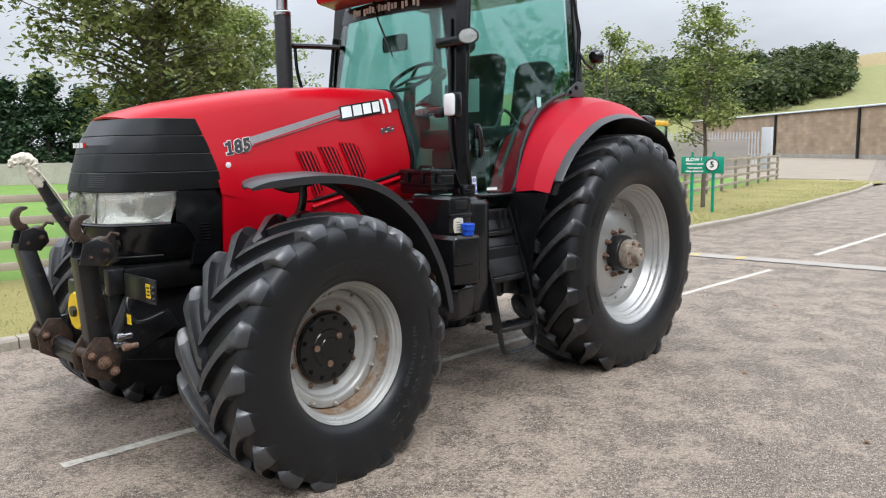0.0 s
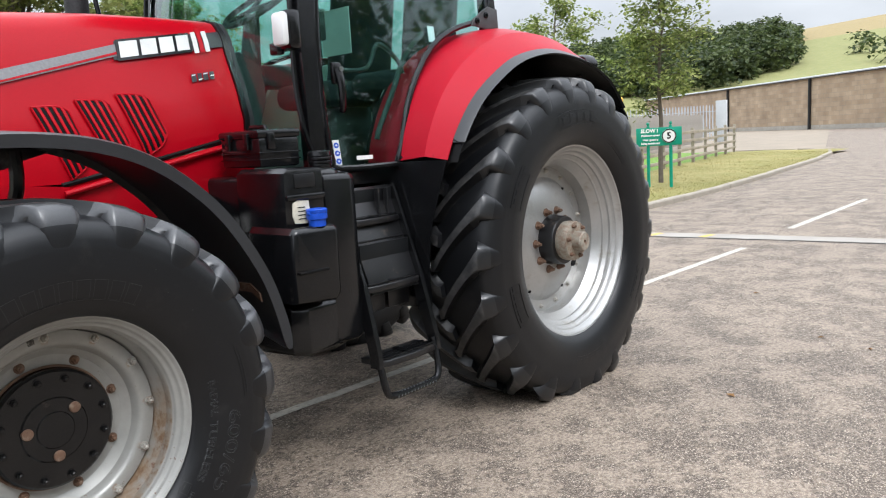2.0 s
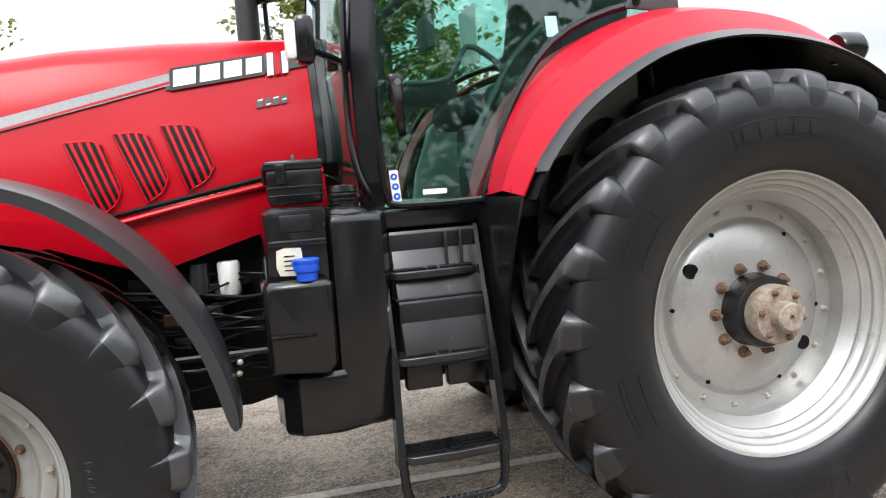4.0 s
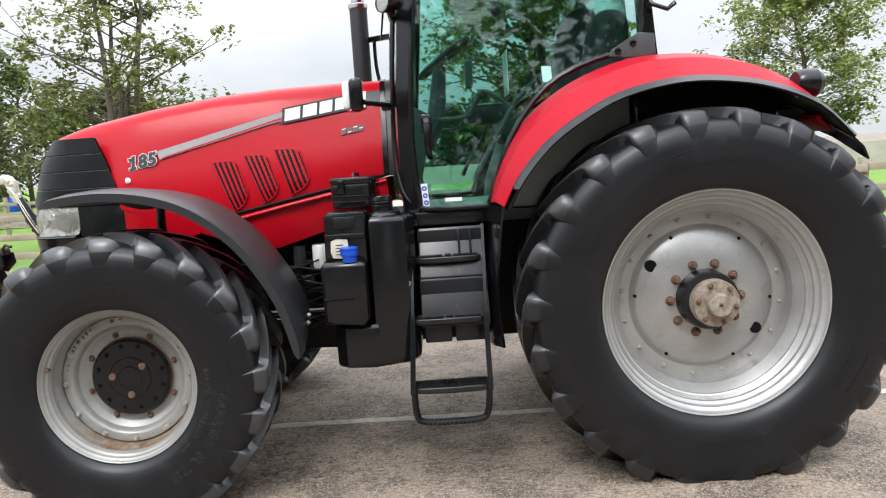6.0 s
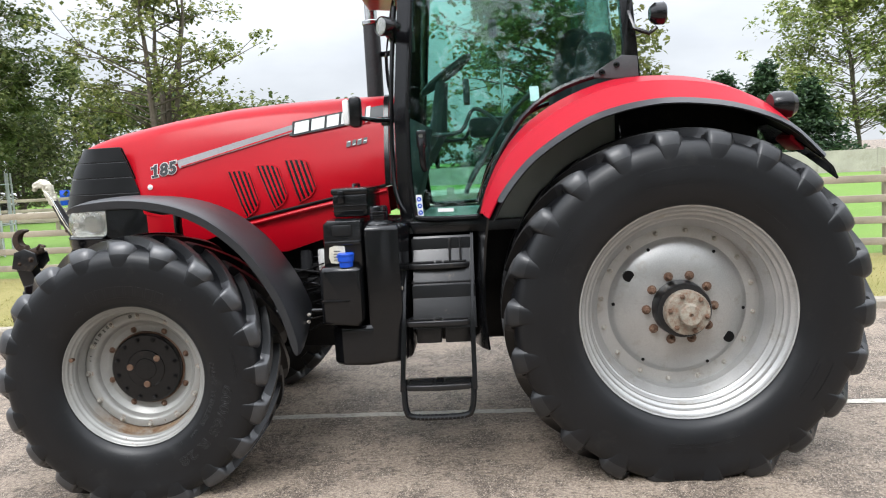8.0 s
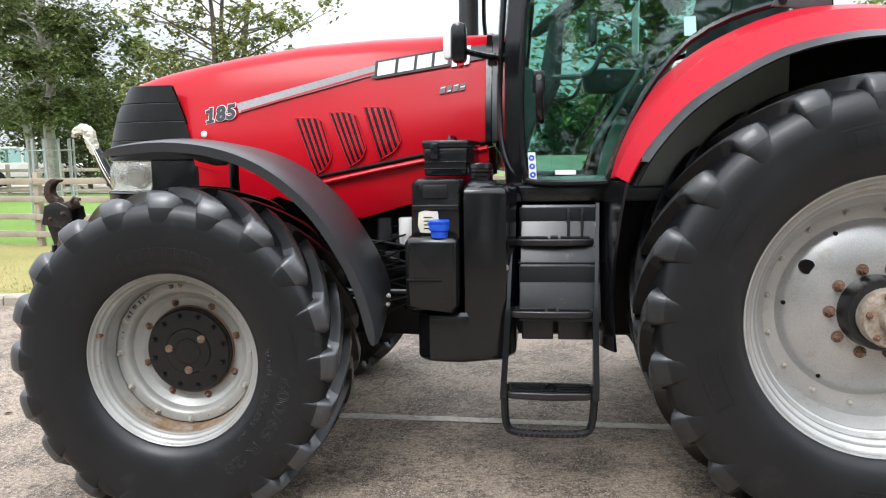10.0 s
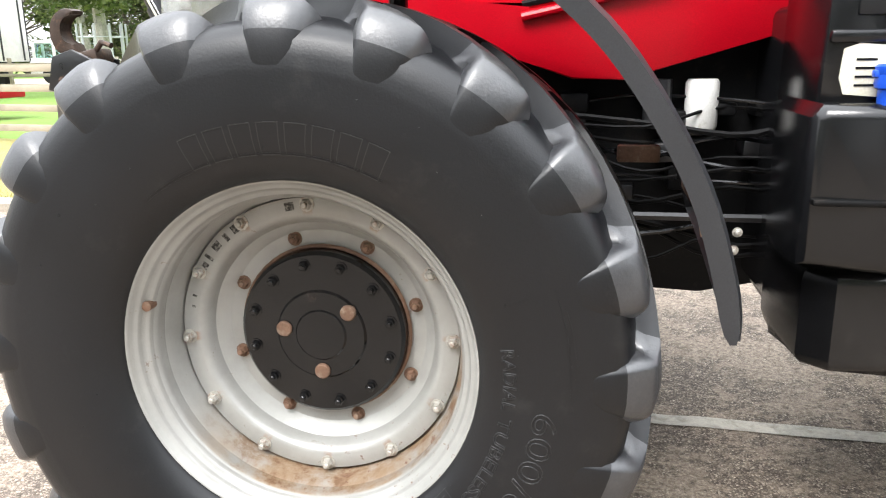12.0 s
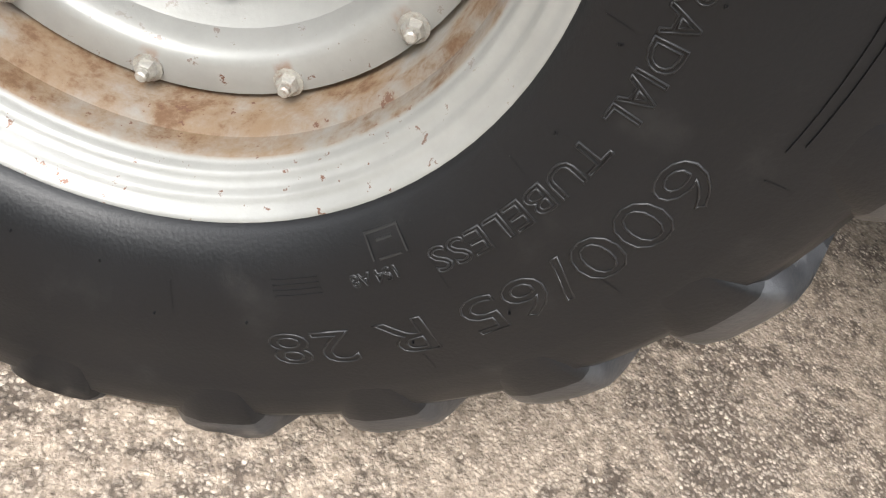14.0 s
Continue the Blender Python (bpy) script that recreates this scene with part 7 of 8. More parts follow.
make_tree("young_tree", (16.3, 5.75, 0.1), 5.6, 1.08, 1.7, 4800, 0.115, 21, LEAF_YOUNG, "slim young ash tree growing on the verge", twigs=70, clump=0.36)
make_tree("young_tree", (17.0, 9.0, 0.1), 5.3, 1.45, 2.2, 2800, 0.12, 22, LEAF_YOUNG, "young ash tree behind the timber fence", twigs=40, clump=0.42)
make_tree("rowan_tree", (3.3, 9.15, 0.1), 6.5, 1.85, 0.9, 19000, 0.11, 23, LEAF_ROWAN, "broad rowan tree with feathery green leaves", stems=2, twigs=110, clump=0.42)
make_tree("rowan_tree", (-4.7, 11.9, 0.1), 6.2, 2.15, 1.5, 8500, 0.115, 24, LEAF_ROWAN, "open rowan tree with several bare stems", stems=4, twigs=72, clump=0.34)
make_tree("rowan_tree", (24.0, 41.0, 0.2), 11.5, 5.2, 1.6, 15000, 0.28, 25, LEAF_YOUNG, "spreading rowan tree behind the panel wall", stems=2, twigs=110, clump=0.95)
make_tree("birch_tree", (-17.5, 24.0, 0.2), 10.5, 3.0, 2.6, 17000, 0.14, 27, LEAF_DARK, "tall dense birch tree with pale trunk", twigs=130, clump=0.55, bark=BIRCH)
make_tree("birch_tree", (-19.5, 17.5, 0.1), 10.0, 3.3, 1.6, 14000, 0.16, 28, LEAF_DARK, "tall dense birch tree beside the lorry", twigs=110, clump=0.62, bark=BIRCH)
make_tree("rowan_tree", (-17.0, 27.0, 0.2), 4.4, 3.4, 0.4, 9000, 0.2, 29, LEAF_DARK, "low dense dark tree behind the track", stems=2, twigs=80, clump=0.75)
for k, (x, y, h) in enumerate(((-36, 44, 11), (-30, 46, 10), (-25, 47, 10), (-19, 46, 8), (-13, 44, 6.2), (-8, 45, 5.6), (-2, 46, 5.2))):
    make_tree("hedge_tree", (x, y, field_z(x, y) - 0.2), h, 3.6, 0.4, 5600, 0.38, 40 + k, LEAF_DARK, "dark hedge tree in the distance", twigs=50, clump=1.05)
for k in range(10):
    x = 3.0 + 1.75 * k
    y = 44.5 - 0.55 * (x - 3.0)
    make_tree("conifer", (x, y, field_z(x, y) - 0.1), 5.7 + 0.5 * ((k * 7) % 3 - 1), 2.5, 0.2, 8000, 0.26, 60 + k, LEAF_CONIFER, "dark conifer in a hedge row", twigs=76, clump=0.72, cone=True)
for k, (x, y, h) in enumerate(((-5.5, -13.5, 7.0), (0.5, -15.0, 8.0), (6.0, -14.0, 7.0), (11.5, -15.5, 8.0))):
    make_tree("roadside_tree", (x, y, 0), h, 3.0, 1.8, 4500, 0.24, 80 + k, LEAF_DARK, "leafy roadside tree mirrored in the cab glass", twigs=60, clump=0.7)


# unseen tall hedge added behind the walk, near side of the road, to darken reflections
r_h = random.Random(91)
hedge_c = [(Vector((x + r_h.uniform(-1, 1), -11.5 + r_h.uniform(-1, 1) - 0.004 * (x - 2) ** 2, z + r_h.uniform(-0.5, 0.5))), r_h.uniform(0.9, 1.5)) for x in range(-34, 40, 2) for z in (0.7, 2.0, 3.4, 4.8, 6.0)]
verts, faces = leaf_cloud(hedge_c, 26000, 0.42, 92)
me = bpy.data.meshes.new("unseen_hedge")
me.from_pydata(verts, [], faces)
me.materials.append(LEAF_DARK)
tagged(new("unseen_hedge", me), "added unseen tall dark green hedge that darkens reflections in paint and glass", "hedge", kind="stuff")


# timber post and rail fence, every post and rail its own piece
def shared(name, bm, material, smooth=30):
    return finish(bm, name, material, smooth)


fence = thing("timber_fence", (0.4, 6.5, 0.1), "weathered four-rail timber fence along the verge", "fence")
post_me = shared("post", box(-0.05, 0.05, -0.05, 0.05, -0.3, 1.22, 0.008), TIMBER)
rail_me = shared("rail", box(0.0, 1.0, -0.022, 0.022, -0.05, 0.05, 0.006), TIMBER)
fl = [Vector((x, y, 0)) for x, y in FENCE]
stations = along(fl, 2.0) + [(fl[-1], (fl[-1] - fl[-2]).normalized())]
rng = random.Random(8)
posts = []
for p, d in stations:
    ob = adopt(new("post", post_me), fence)
    z = 0.10
    ob.matrix_basis = Matrix.Translation((p.x, p.y, z)) @ pose(0, 0, 0, rng.uniform(-1.5, 1.5), rng.uniform(-1.5, 1.5), math.degrees(math.atan2(d.y, d.x)))
    posts.append(Vector((p.x, p.y, z)))
for a, b in zip(posts, posts[1:]):
    d = b - a
    for k in range(4):
        ob = adopt(new("rail", rail_me), fence)
        ang = math.degrees(math.atan2(d.y, d.x))
        off = Vector((math.sin(radians(ang)), -math.cos(radians(ang)), 0)) * 0.07
        start = a + off + Vector((0, 0, 0.22 + 0.285 * k + rng.uniform(-0.012, 0.012)))
        ob.matrix_basis = Matrix.Translation(start) @ pose(0, 0, 0, 0, -math.degrees(math.atan2(d.z, math.hypot(d.x, d.y))) + rng.uniform(-0.3, 0.3), ang) @ Matrix.Diagonal((d.length, 1, 1, 1))

# second fence across the paddock
fence2 = thing("far_timber_fence", (-20, 20, 0.1), "pale timber fence beyond the paddock", "fence")
fl2 = [Vector((-44, 26, 0)), Vector((-22, 21.5, 0)), Vector((-4, 18.5, 0))]
posts = []
for p, d in along(fl2, 2.2):
    z = field_z(p.x, p.y)
    ob = adopt(new("post", post_me), fence2)
    ob.matrix_basis = Matrix.Translation((p.x, p.y, z)) @ pose(0, 0, 0, 0, 0, math.degrees(math.atan2(d.y, d.x)))
    posts.append(Vector((p.x, p.y, z)))
for a, b in zip(posts, posts[1:]):
    d = b - a
    for k in range(3):
        ob = adopt(new("rail", rail_me), fence2)
        ob.matrix_basis = Matrix.Translation(a + Vector((0, -0.07, 0.35 + 0.33 * k))) @ pose(0, 0, 0, 0, -math.degrees(math.atan2(d.z, math.hypot(d.x, d.y))), math.degrees(math.atan2(d.y, d.x))) @ Matrix.Diagonal((d.length, 1, 1, 1))

# close-boarded walls
BOARD = surface("grey_weathered_boards", (0.34, 0.31, 0.27), 0.85, dark=0.7, big=2, small=60, relief=0.3, dirt=(0.22, 0.20, 0.17), dirt_amount=0.3)
board_me = shared("board", box(0.004, 0.146, -0.012, 0.012, 0.0, 1.0, 0.003), BOARD)


def board_fence(pts, h, label):
    t = thing("board_fence", (pts[0][0], pts[0][1], 0), label, "fence")
    r = random.Random(int(pts[0][0] * 10))
    for p, d in along([Vector((x, y, z)) for x, y, z in pts], 0.15):
        ob = adopt(new("board", board_me), t)
        ob.matrix_basis = Matrix.Translation((p.x, p.y, p.z)) @ pose(0, 0, 0, 0, 0, math.degrees(math.atan2(d.y, d.x))) @ Matrix.Diagonal((1, 1, h * r.uniform(0.97, 1.02), 1))
    return t


board_fence([(19.0, 12.4, 0.1), (28.2, 14.0, 0.15), (37.4, 15.8, 0.2), (46.5, 17.4, 0.2)], 1.75, "grey close-boarded fence behind the paddock rails")
CONC_WALL = surface("pale_panel_wall", (0.44, 0.41, 0.35), 0.85, dark=0.75, big=1.2, small=30, relief=0.25, dirt=(0.30, 0.28, 0.22), dirt_amount=0.3)
pw = [(-14, 46.5), (-4, 43.0), (5.0, 38.6), (11.2, 35.5), (17.5, 31.6), (22.0, 30.4), (32.0, 27.0)]
bm = bmesh.new()
for (x0, y0), (x1, y1) in zip(pw, pw[1:]):
    d = Vector((x1 - x0, y1 - y0, 0))
    z = field_z(x0, y0)
    m = Matrix.Translation((x0, y0, 0)) @ pose(0, 0, 0, 0, 0, math.degrees(math.atan2(d.y, d.x)))
    box(0, d.length, -0.06, 0.06, z - 0.3, z + 1.0, 0.0, bm=bm, m=m)
    for k in range(int(d.length / 2.4) + 1):
        box(k * 2.4 - 0.07, k * 2.4 + 0.07, -0.10, 0.10, z - 0.3, z + 1.06, 0.0, bm=bm, m=m)
solo("panel_wall", bm, CONC_WALL, "pale weathered panel wall beyond the paddock", "wall", kind="structure", smooth=0)

# speed sign on two green posts
GREEN = surface("green_sign_paint", (0.005, 0.26, 0.16), 0.4, dark=0.85, big=6, small=200, relief=0.02)
sign = thing("speed_sign", (15.1, 5.2, 0.1), "green speed limit sign on two posts in the verge", "sign")
pL, pR = Vector((15.0, 5.42, 0.1)), Vector((15.22, 4.99, 0.1))
sd_ = (pR - pL).normalized()
ang = math.degrees(math.atan2(sd_.y, sd_.x))
for p in (pL, pR):
    part("sign_post", lathe([(0.038, -0.2), (0.038, 1.37), (0.016, 1.385), (0.040, 1.42), (0.026, 1.455), (0.0005, 1.46)], 14, "Z", p), GREEN, sign)
ms = Matrix.Translation(pL + Vector((0, 0, 0))) @ pose(0, 0, 0, 0, 0, ang) @ Matrix.Translation((-0.10, 0, 0)) @ Matrix.Scale(1.3, 4)
part("sign_board", box(-0.12, 0.63, -0.045, -0.030, 0.72, 1.03, 0.01, m=ms), GREEN, sign, "green board with white lettering")
disc_ = part("sign_disc", prism([(0.42 + 0.12 * math.cos(a), 0.88 + 0.12 * math.sin(a)) for a in np.linspace(0, 6.2832, 25)[:-1]], -0.052, -0.046), WHITE_PAINT, sign)
disc_.data.transform(ms)
for txt, x, z, s_ in (("SLOW !", 0.10, 0.975, 0.085), ("Maximum speed", 0.115, 0.90, 0.046), ("Your speed is", 0.115, 0.825, 0.046), ("being monitored", 0.115, 0.765, 0.046)):
    words("sign_lettering", txt, s_, ms @ Matrix.Translation((x, -0.048, z)) @ pose(0, 0, 0, 90, 0, 0), WHITE_PAINT, sign, 0.001, bold=0.0035 if s_ > 0.06 else 0.0022)
words("sign_digit", "5", 0.15, ms @ Matrix.Translation((0.42, -0.054, 0.88)) @ pose(0, 0, 0, 90, 0, 0), BLACK, sign, 0.001, bold=0.004)
ringb = lathe([(0.118, -0.053), (0.118, -0.056), (0.100, -0.056), (0.100, -0.053)], 32, "Y", (0.42, 0, 0.88), closed=True)
ringb.transform(ms)
part("disc_ring", ringb, CAST, sign)


# long block wall with roof edge
def block_mat():
    m, nt, bs = principled("buff_blockwork")
    br = nt.nodes.new("ShaderNodeTexBrick")
    mp = nt.nodes.new("ShaderNodeMapping")
    nt.links.new(coords(nt), mp.inputs["Vector"])
    mp.inputs["Rotation"].default_value = (radians(90), 0, 0)
    nt.links.new(mp.outputs["Vector"], br.inputs["Vector"])
    br.inputs["Scale"].default_value = 1.0
    br.inputs["Brick Width"].default_value, br.inputs["Row Height"].default_value, br.inputs["Mortar Size"].default_value = 0.90, 0.46, 0.02
    br.inputs["Color1"].default_value, br.inputs["Color2"].default_value, br.inputs["Mortar"].default_value = (0.34, 0.25, 0.165, 1), (0.42, 0.32, 0.22, 1), (0.30, 0.25, 0.19, 1)
    n = grain(nt, 0.5, 6, vec=coords(nt))
    col = mixc(nt, 0.5, br.outputs["Color"], ramp(nt, n.outputs["Fac"], [(0.3, (0.3, 0.3, 0.3)), (0.7, (0.7, 0.7, 0.7))]), "OVERLAY")
    nt.links.new(col, bs.inputs["Base Color"])
    bs.inputs["Roughness"].default_value = 0.9
    bump(nt, bs, br.outputs["Fac"], 0.4, 0.01)
    return m


barn = thing("block_building", (88, 22.8, 0), "long buff block building with a pale roof edge", "building")
wd = Vector((-0.665, -0.747, 0))
mb = Matrix.Translation((88, 22.8, 0)) @ pose(0, 0, 0, 0, 0, math.degrees(math.atan2(wd.y, wd.x)))


def barn_part(name, bm, material, label=""):
    ob = new(name, finish(bm, name, material, 0))
    ob.parent = barn
    ob.matrix_parent_inverse = Matrix.Translation(barn.location).inverted()
    ob.matrix_basis = mb
    return tagged(ob, label)


barn_part("wall", box(-46, 44, 0.0, 0.3, 0.0, 5.5), block_mat(), "buff block wall")
barn_part("plinth", box(-46, 44, -0.04, 0.0, 0.0, 0.45), CONCRETE, "pale concrete plinth")
barn_part("gutter", box(-46, 44, -0.26, -0.02, 5.38, 5.55), STEEL_BLACK, "dark gutter")
ROOF = surface("pale_grey_roof_sheet", (0.52, 0.54, 0.55), 0.6, dark=0.85, big=0.6, small=20, relief=0.1)
wave = [(-46 + 0.6 * k + dx, dz) for k in range(150) for dx, dz in ((0.0, 0.0), (0.15, 0.07), (0.3, 0.0))] + [(44, 0.0)]
rb = sheet([[(x, -0.35, 5.56 + dz) for x, dz in wave], [(x, 10.0, 6.4 + dz) for x, dz in wave]], 0.10)
barn_part("roof", rb, ROOF, "pale corrugated roof")
for x in (-18.0, 0.0, 18.0, 36.0):
    barn_part("downpipe", lathe([(0.16, 0.0), (0.16, 5.4)], 10, "Z", (x, -0.16, 0)), STEEL_BLACK, "dark downpipe")
nb = thing("wall_notice", (79.0, 12.8, 0), "white notice with red arrow on the wall", "sign")
def notice(name, b, material):
    ob = new(name, finish(b, name, material, 0))
    ob.parent = nb
    ob.matrix_parent_inverse = Matrix.Translation(nb.location).inverted()
    ob.matrix_basis = mb @ Matrix.Translation((8.6, -0.02, -0.2)) @ Matrix.Scale(1.5, 4)
notice("notice_board", box(2.7, 4.6, -0.06, -0.02, 0.95, 2.5), WHITE_PAINT)
notice("notice_bar", box(2.85, 3.6, -0.07, -0.062, 2.25, 2.38), BLUE)
notice("notice_bar", box(3.65, 4.4, -0.07, -0.062, 2.25, 2.38), RED)
notice("arrow", prism([(2.85, 1.98), (4.1, 1.98), (4.1, 1.90), (4.45, 2.03), (4.1, 2.16), (4.1, 2.08), (2.85, 2.08)], -0.07, -0.062), RED)
for k in range(3):
    notice("notice_bar", box(2.95 + 0.1 * k, 4.35 - 0.12 * k, -0.07, -0.062, 1.70 - k * 0.13, 1.75 - k * 0.13), CAST)
notice("arrow", prism([(2.85, 1.16), (3.1, 1.30), (3.1, 1.22), (3.5, 1.22), (3.5, 1.10), (3.1, 1.10), (3.1, 1.02)], -0.07, -0.062), CAST)

# palisade fence
GALV = surface("galvanised_steel", (0.50, 0.52, 0.55), 0.5, 0.5, dark=0.8, big=4, small=60, relief=0.05)
pal = thing("palisade_fence", (50, 19.0, 0.1), "galvanised steel palisade fence before the wall", "fence")
pale_me = finish(prism([(-0.045, 0.0), (0.045, 0.0), (0.045, 2.3), (0.0, 2.42), (-0.045, 2.3)], -0.01, 0.01), "pale", GALV, 0)
pf = [Vector((46.5, 25.5, 0.2)), Vector((50.55, 18.2, 0.2))]
for p, d in along(pf, 0.2):
    ob = adopt(new("pale", pale_me), pal)
    ob.matrix_basis = Matrix.Translation(p) @ pose(0, 0, 0, 0, 0, math.degrees(math.atan2(d.y, d.x)))
for z in (0.5, 1.95):
    part("cross_rail", tube([pf[0] + Vector((0, 0.03, z)), pf[1] + Vector((0, 0.03, z))], 0.025, 6), GALV, pal)
part("gate_post", box(50.5, 50.8, 17.45, 18.15, 0.0, 2.85, 0.02), ROOF, pal, "pale steel gate post")

# yellow telehandler far behind the fence
MACHINE_YELLOW = surface("yellow_machine_paint", (0.72, 0.42, 0.03), 0.45, dark=0.85, big=3, small=60, relief=0.03)
tele = thing("telehandler", (33.0, 17.0, 0.3), "yellow loader machine parked behind the fence", "vehicle")
part("cab_roof", box(31.8, 33.6, 16.2, 17.8, 2.78, 3.06, 0.08), MACHINE_YELLOW, tele)
part("cab_glass", box(31.95, 33.45, 16.3, 17.7, 1.75, 2.78, 0.04), CAB_GLASS, tele)
for (x, y) in ((32.0, 16.35), (33.4, 16.35), (32.0, 17.65), (33.4, 17.65)):
    part("cab_post", box(x - 0.06, x + 0.06, y - 0.06, y + 0.06, 1.7, 2.8, 0.01), BLACK, tele)
part("body", box(30.6, 35.2, 16.0, 18.0, 1.1, 1.8, 0.12), MACHINE_YELLOW, tele)
part("boom", tube([(30.6, 17.6, 1.5), (35.5, 17.6, 1.9)], 0.2, 8), MACHINE_YELLOW, tele)
for (x, y) in ((31.2, 16.0), (34.4, 16.0), (31.2, 18.0), (34.4, 18.0)):
    part("wheel", lathe([(0.25, -0.22), (0.52, -0.22), (0.6, -0.12), (0.6, 0.12), (0.52, 0.22), (0.25, 0.22)], 24, "Y", (x, y, 0.85)), RUBBER, tele)

tele.matrix_world = Matrix.Translation((36.5, 18.6, 0.3))

# white lorry and pale four-wheel-drive car across the paddock
zl = 0.12
lorry = thing("lorry", (-23.6, 26.9, zl), "white box lorry parked across the paddock", "lorry")
ml = Matrix.Translation((-23.4, 26.9, zl)) @ pose(0, 0, 0, 0, 0, 168)


def moved(bm, m):
    bm.transform(m)
    return bm


part("box_body", moved(box(0, 7.5, -1.25, 1.25, 1.15, 4.7, 0.03), ml), WHITE_PAINT, lorry, "white box body")
for x in (0.02, 1.8, 3.7, 5.6, 7.48):
    part("body_rib", moved(box(x - 0.04, x + 0.04, -1.275, -1.25, 1.15, 4.7, 0.0), ml), GREY_PLASTIC, lorry)
for y in (-1.0, 0.0, 1.0):
    part("door_bar", moved(box(-0.03, 0.0, y - 0.03, y + 0.03, 1.2, 4.6, 0.0), ml), GREY_PLASTIC, lorry)
part("chassis", moved(box(0.0, 9.3, -0.5, 0.5, 0.75, 1.15, 0.02), ml), CAST, lorry)
part("cab", moved(box(7.7, 9.5, -1.2, 1.2, 0.9, 3.3, 0.15), ml), WHITE_PAINT, lorry)
for x in (1.6, 2.7, 8.5):
    for y in (-0.95, 0.95):
        part("wheel", moved(lathe([(0.25, -0.15), (0.5, -0.15), (0.5, 0.15), (0.25, 0.15)], 20, "Y", (x, y, 0.5)), ml), RUBBER, lorry)

zc = 0.30
car = thing("offroad_car", (-21.4, 29.6, zc), "white four-wheel-drive car parked beyond the paddock", "car")
mc = Matrix.Translation((-21.4, 29.8, zc)) @ pose(0, 0, 0, 0, 0, 205)
part("body", moved(prism([(-2.2, 0.45), (-2.25, 0.95), (-1.2, 1.08), (2.2, 1.1), (2.3, 0.9), (2.3, 0.45)], -0.92, 0.92, 0.08), mc), WHITE_PAINT, car)
part("cabin", moved(prism([(-1.2, 1.08), (-0.65, 1.72), (2.05, 1.76), (2.2, 1.08)], -0.80, 0.80, 0.06), mc), CAB_GLASS, car)
part("car_roof", moved(prism([(-0.68, 1.70), (-0.55, 1.80), (2.0, 1.84), (2.08, 1.72)], -0.82, 0.82, 0.04), mc), WHITE_PAINT, car)
for x in (-0.62, 0.35, 1.30, 2.1):
    for y in (-0.81, 0.81):
        part("cabin_pillar", moved(box(x - 0.06, x + 0.06, y - 0.02, y + 0.02, 1.05, 1.76, 0.01), mc), WHITE_PAINT, car)
for x in (-1.4, 1.45):
    for y in (-0.86, 0.86):
        part("wheel", moved(lathe([(0.2, -0.11), (0.38, -0.11), (0.38, 0.11), (0.2, 0.11)], 20, "Y", (x, y, 0.38)), mc), RUBBER, car)
for y in (-0.6, 0.6):
    part("headlight", moved(box(-2.28, -2.22, y - 0.16, y + 0.16, 0.74, 0.90, 0.03), mc), CHROME, car)
part("bumper", moved(box(-2.38, -2.2, -0.92, 0.92, 0.42, 0.66, 0.05), mc), GREY_PLASTIC, car)
part("windscreen_top", moved(box(-1.3, -1.15, -0.75, 0.75, 1.06, 1.12, 0.02), mc), BLACK, car)

# red farm trailer, blue barrels, tree guard
trailer = thing("red_implement", (-12.6, 12.4, 0.1), "red steel farm implement in the paddock", "trailer")
part("frame", box(-14.6, -11.2, 11.9, 12.9, 0.55, 0.75, 0.03), FADED_RED, trailer)
part("side", box(-14.6, -11.2, 11.86, 11.92, 0.75, 1.02, 0.02), FADED_RED, trailer)
for x in (-14.4, -12.9, -11.4):
    part("leg", box(x - 0.08, x + 0.08, 11.92, 12.08, 0.1, 0.56, 0.02), FADED_RED, trailer)
for k, (x, y) in enumerate(((-23.3, 41.6), (-26.4, 40.7))):
    z = field_z(x, y)
    solo("blue_barrel", lathe([(0.0005, z), (0.27, z), (0.29, z + 0.06), (0.29, z + 0.3), (0.30, z + 0.32), (0.29, z + 0.34), (0.29, z + 0.6), (0.30, z + 0.62), (0.29, z + 0.64), (0.29, z + 0.85), (0.26, z + 0.92), (0.0005, z + 0.92)], 24, "Z", (x, y, 0)), BLUE, "bright blue plastic barrel standing in grass", "barrel", "blue barrels")
gz = field_z(-9.05, 12.6)
guard = thing("tree_guard", (-9.05, 12.6, gz), "galvanised steel bar cage round a young tree", "tree guard")
for k in range(10):
    a = 2 * math.pi * k / 10
    part("bar", tube([(-9.05 + 0.45 * math.cos(a), 12.6 + 0.45 * math.sin(a), gz), (-9.05 + 0.45 * math.cos(a), 12.6 + 0.45 * math.sin(a), gz + 1.85)], 0.022, 6), GALV, guard)
for z in (0.7, 1.6):
    part("hoop", tube([(-9.05 + 0.45 * math.cos(a), 12.6 + 0.45 * math.sin(a), gz + z) for a in np.linspace(0, 6.2832, 17)], 0.012, 5), GALV, guard)
make_tree("birch_tree", (-9.05, 12.6, gz), 8.0, 1.75, 2.3, 13000, 0.13, 33, LEAF_DARK, "birch tree inside a steel guard", twigs=60, clump=0.45, bark=BIRCH)


# hill with fields and woods far behind the wall
def hill_pt(head, r, up):
    a = radians(head)
    return (-2.4 + r * math.sin(a), -3.3 + r * math.cos(a), 1.8 + r * up)


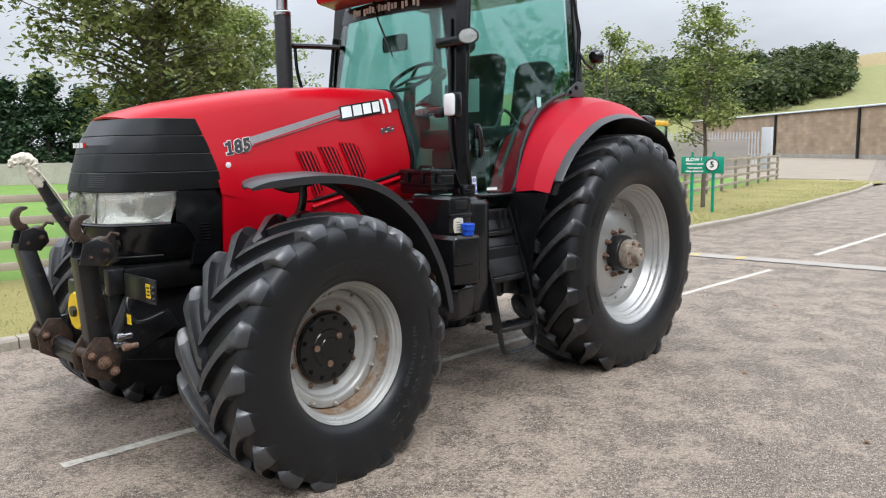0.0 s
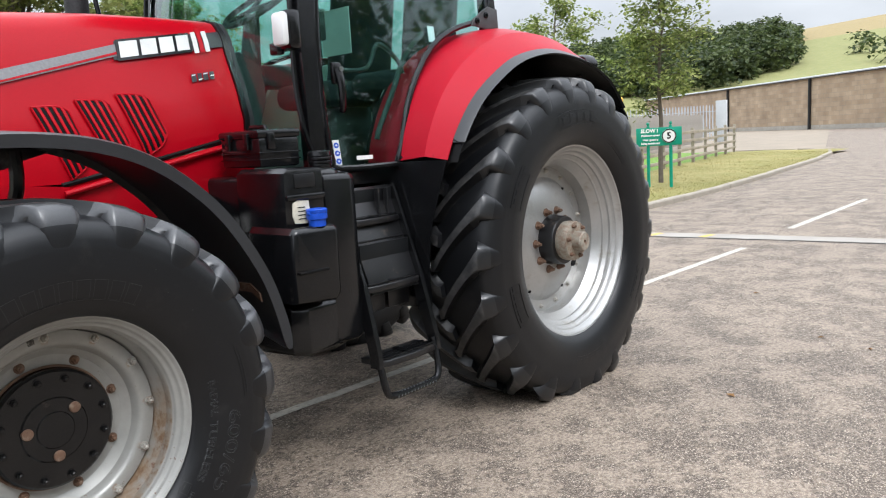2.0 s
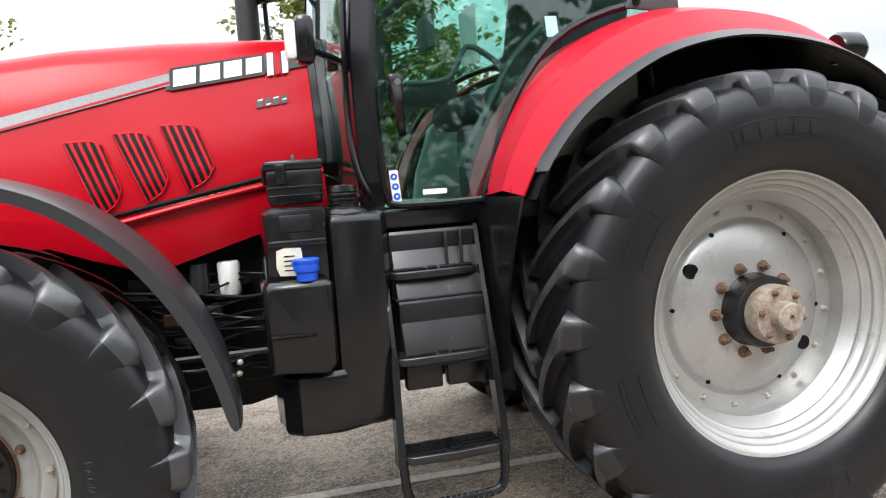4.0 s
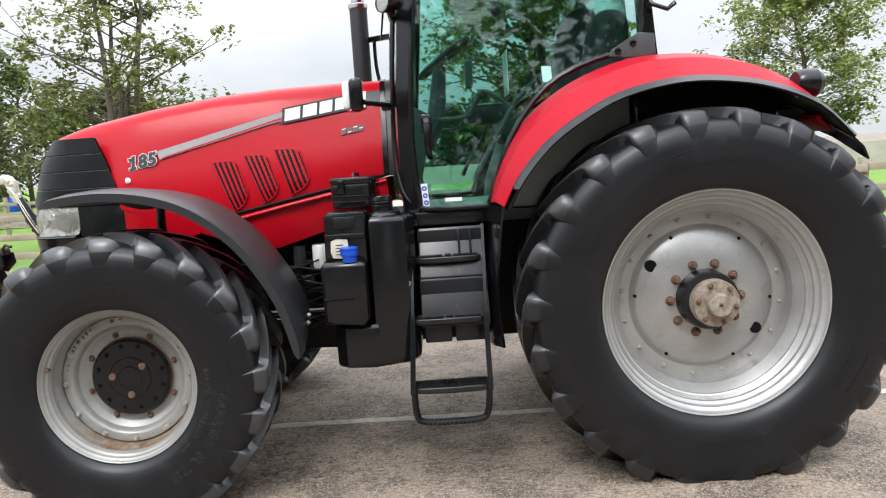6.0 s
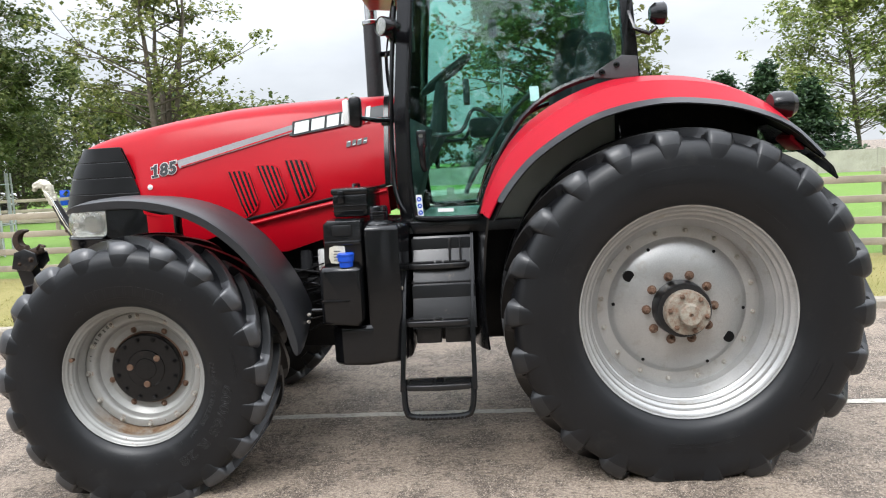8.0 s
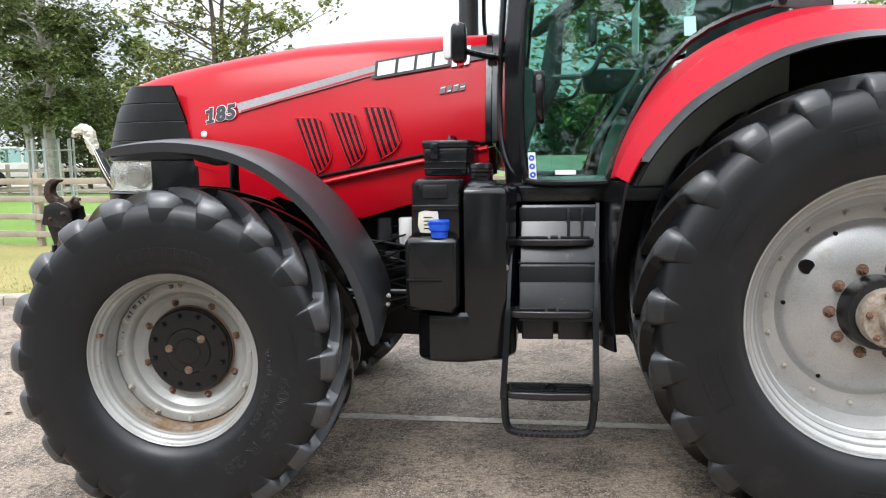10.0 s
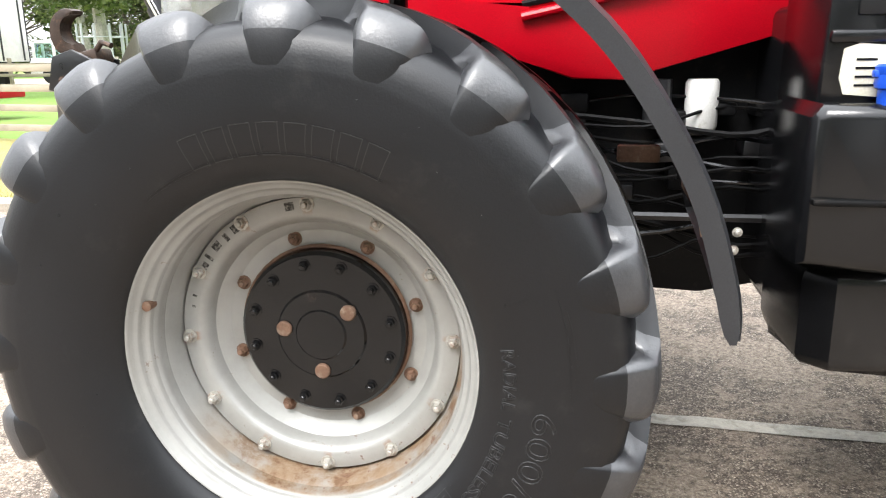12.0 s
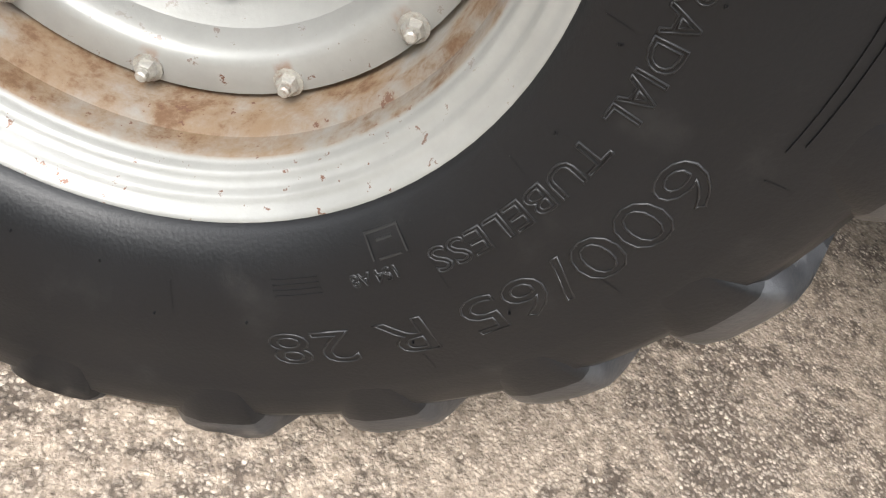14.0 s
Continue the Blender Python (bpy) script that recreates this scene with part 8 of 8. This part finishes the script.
heads = [48, 54, 58, 62, 66, 70, 74, 78, 84, 92, 104]
ridge = [0.060, 0.080, 0.088, 0.090, 0.090, 0.090, 0.098, 0.104, 0.106, 0.09, 0.06]
low = [[hill_pt(h, r, u * f if f > 0 else -0.013) for h, u in zip(heads, ridge)] for r, f in ((148, 0), (165, 0.32), (180, 0.42), (230, 0.72), (260, 0.86))]
solo("hill_field", sheet(low), grass_mat("pale_hill_grass", (0.20, 0.205, 0.07), (0.25, 0.24, 0.09), (0.17, 0.18, 0.06)), "pale green hill field", "hill", kind="structure", smooth=80)
top = [[hill_pt(h, r, u * f) for h, u in zip(heads, ridge)] for r, f in ((260, 0.86), (290, 0.95), (320, 1.0), (360, 0.95))]
solo("hill_stubble", sheet(top), STUBBLE, "ripe stubble field on the hill top", "hill", kind="structure", smooth=80)
rng = random.Random(77)
cent = []
for k in range(760):
    h = rng.uniform(54, 73.2)
    r = rng.uniform(lerp(h, [54, 66, 73.2], [165, 165, 205]), 285)
    dens = lerp(h, [54, 60, 64, 72, 73.2], [0.6, 0.9, 1.0, 1.0, 0.45])
    f = lerp(r, [130, 180, 230, 260, 290], [0.12, 0.42, 0.72, 0.86, 0.95])
    u = lerp(h, heads, ridge)
    x, y, z = hill_pt(h, r, u * f)
    hh = rng.uniform(5.0, 8.5) * dens
    for j in range(3):
        cent.append((Vector((x + rng.uniform(-1.5, 1.5), y + rng.uniform(-1.5, 1.5), z + hh * (0.25 + 0.33 * j))), rng.uniform(1.6, 2.6) * (1.1 - 0.2 * j)))
for k in range(60):
    h, r = rng.uniform(76.0, 84), rng.uniform(190, 235)
    x, y, z = hill_pt(h, r, lerp(h, heads, ridge) * lerp(r, [130, 180, 230, 260], [0.12, 0.42, 0.72, 0.86]))
    cent.append((Vector((x, y, z + rng.uniform(0.5, 3.5))), 2.2))
verts, faces = leaf_cloud(cent, 80000, 1.2, 78)
me = bpy.data.meshes.new("hill_woods")
me.from_pydata(verts, [], faces)
me.materials.append(LEAF_WOOD)
tagged(new("hill_woods", me), "dark wood on the hillside", "woods", kind="stuff")

# fallen leaves on the road
LEAF_DRY = surface("dry_fallen_leaf", (0.30, 0.16, 0.06), 0.8, dark=0.6, big=40, small=200, relief=0.1)
rng = random.Random(9)
lm = bmesh.new()
vs = [lm.verts.new(p) for p in ((0, 0, 0.004), (0.02, 0.016, 0.010), (0.055, 0.0, 0.006), (0.02, -0.016, 0.012))]
lm.faces.new((vs[0], vs[1], vs[2]))
lm.faces.new((vs[0], vs[2], vs[3]))
bmesh.ops.solidify(lm, geom=lm.faces[:], thickness=0.0012)
leaf_me = finish(lm, "fallen_leaf", LEAF_DRY, 0)
for k in range(34):
    x, y = (rng.uniform(1.8, 6.5), rng.uniform(-2.6, -0.6)) if k < 16 else (rng.uniform(-3, 12), rng.uniform(-3.0, 3.2))
    if -0.9 < x < 3.9 and -0.4 < y < 2.6:
        continue
    ob = tagged(new("fallen_leaf", leaf_me), "dry brown leaf lying on the road", "leaf", "fallen leaves")
    ob.matrix_basis = Matrix.Translation((x, y, 0.001)) @ pose(0, 0, 0, 0, 0, rng.uniform(0, 360)) @ Matrix.Scale(rng.uniform(0.6, 1.2), 4)

# kerb stones
kerb = tagged(new("kerb"), "weathered pale kerb stones along the verge", "kerb", kind="structure")
kst = [p for p in along(kerb_line, 0.92) if p[0].x > -16]
kerb_me = finish(prism([(0.0, -0.25), (0.0, 0.075), (0.018, 0.10), (0.125, 0.105), (0.125, -0.25)], 0.004, 0.912, 0.0, plane="XZ"), "kerb_stone", KERB_MAT, 0)
rng = random.Random(3)
for p, d in kst:
    ob = adopt(new("kerb_stone", kerb_me), kerb)
    ang = math.degrees(math.atan2(d.y, d.x))
    ob.matrix_basis = Matrix.Translation((p.x, p.y, rng.uniform(-0.006, 0.006))) @ pose(0, 0, 0, 0, 0, ang + rng.uniform(-0.4, 0.4)) @ Matrix(((0, 1, 0, 0), (1, 0, 0, 0), (0, 0, 1, 0), (0, 0, 0, 1)))
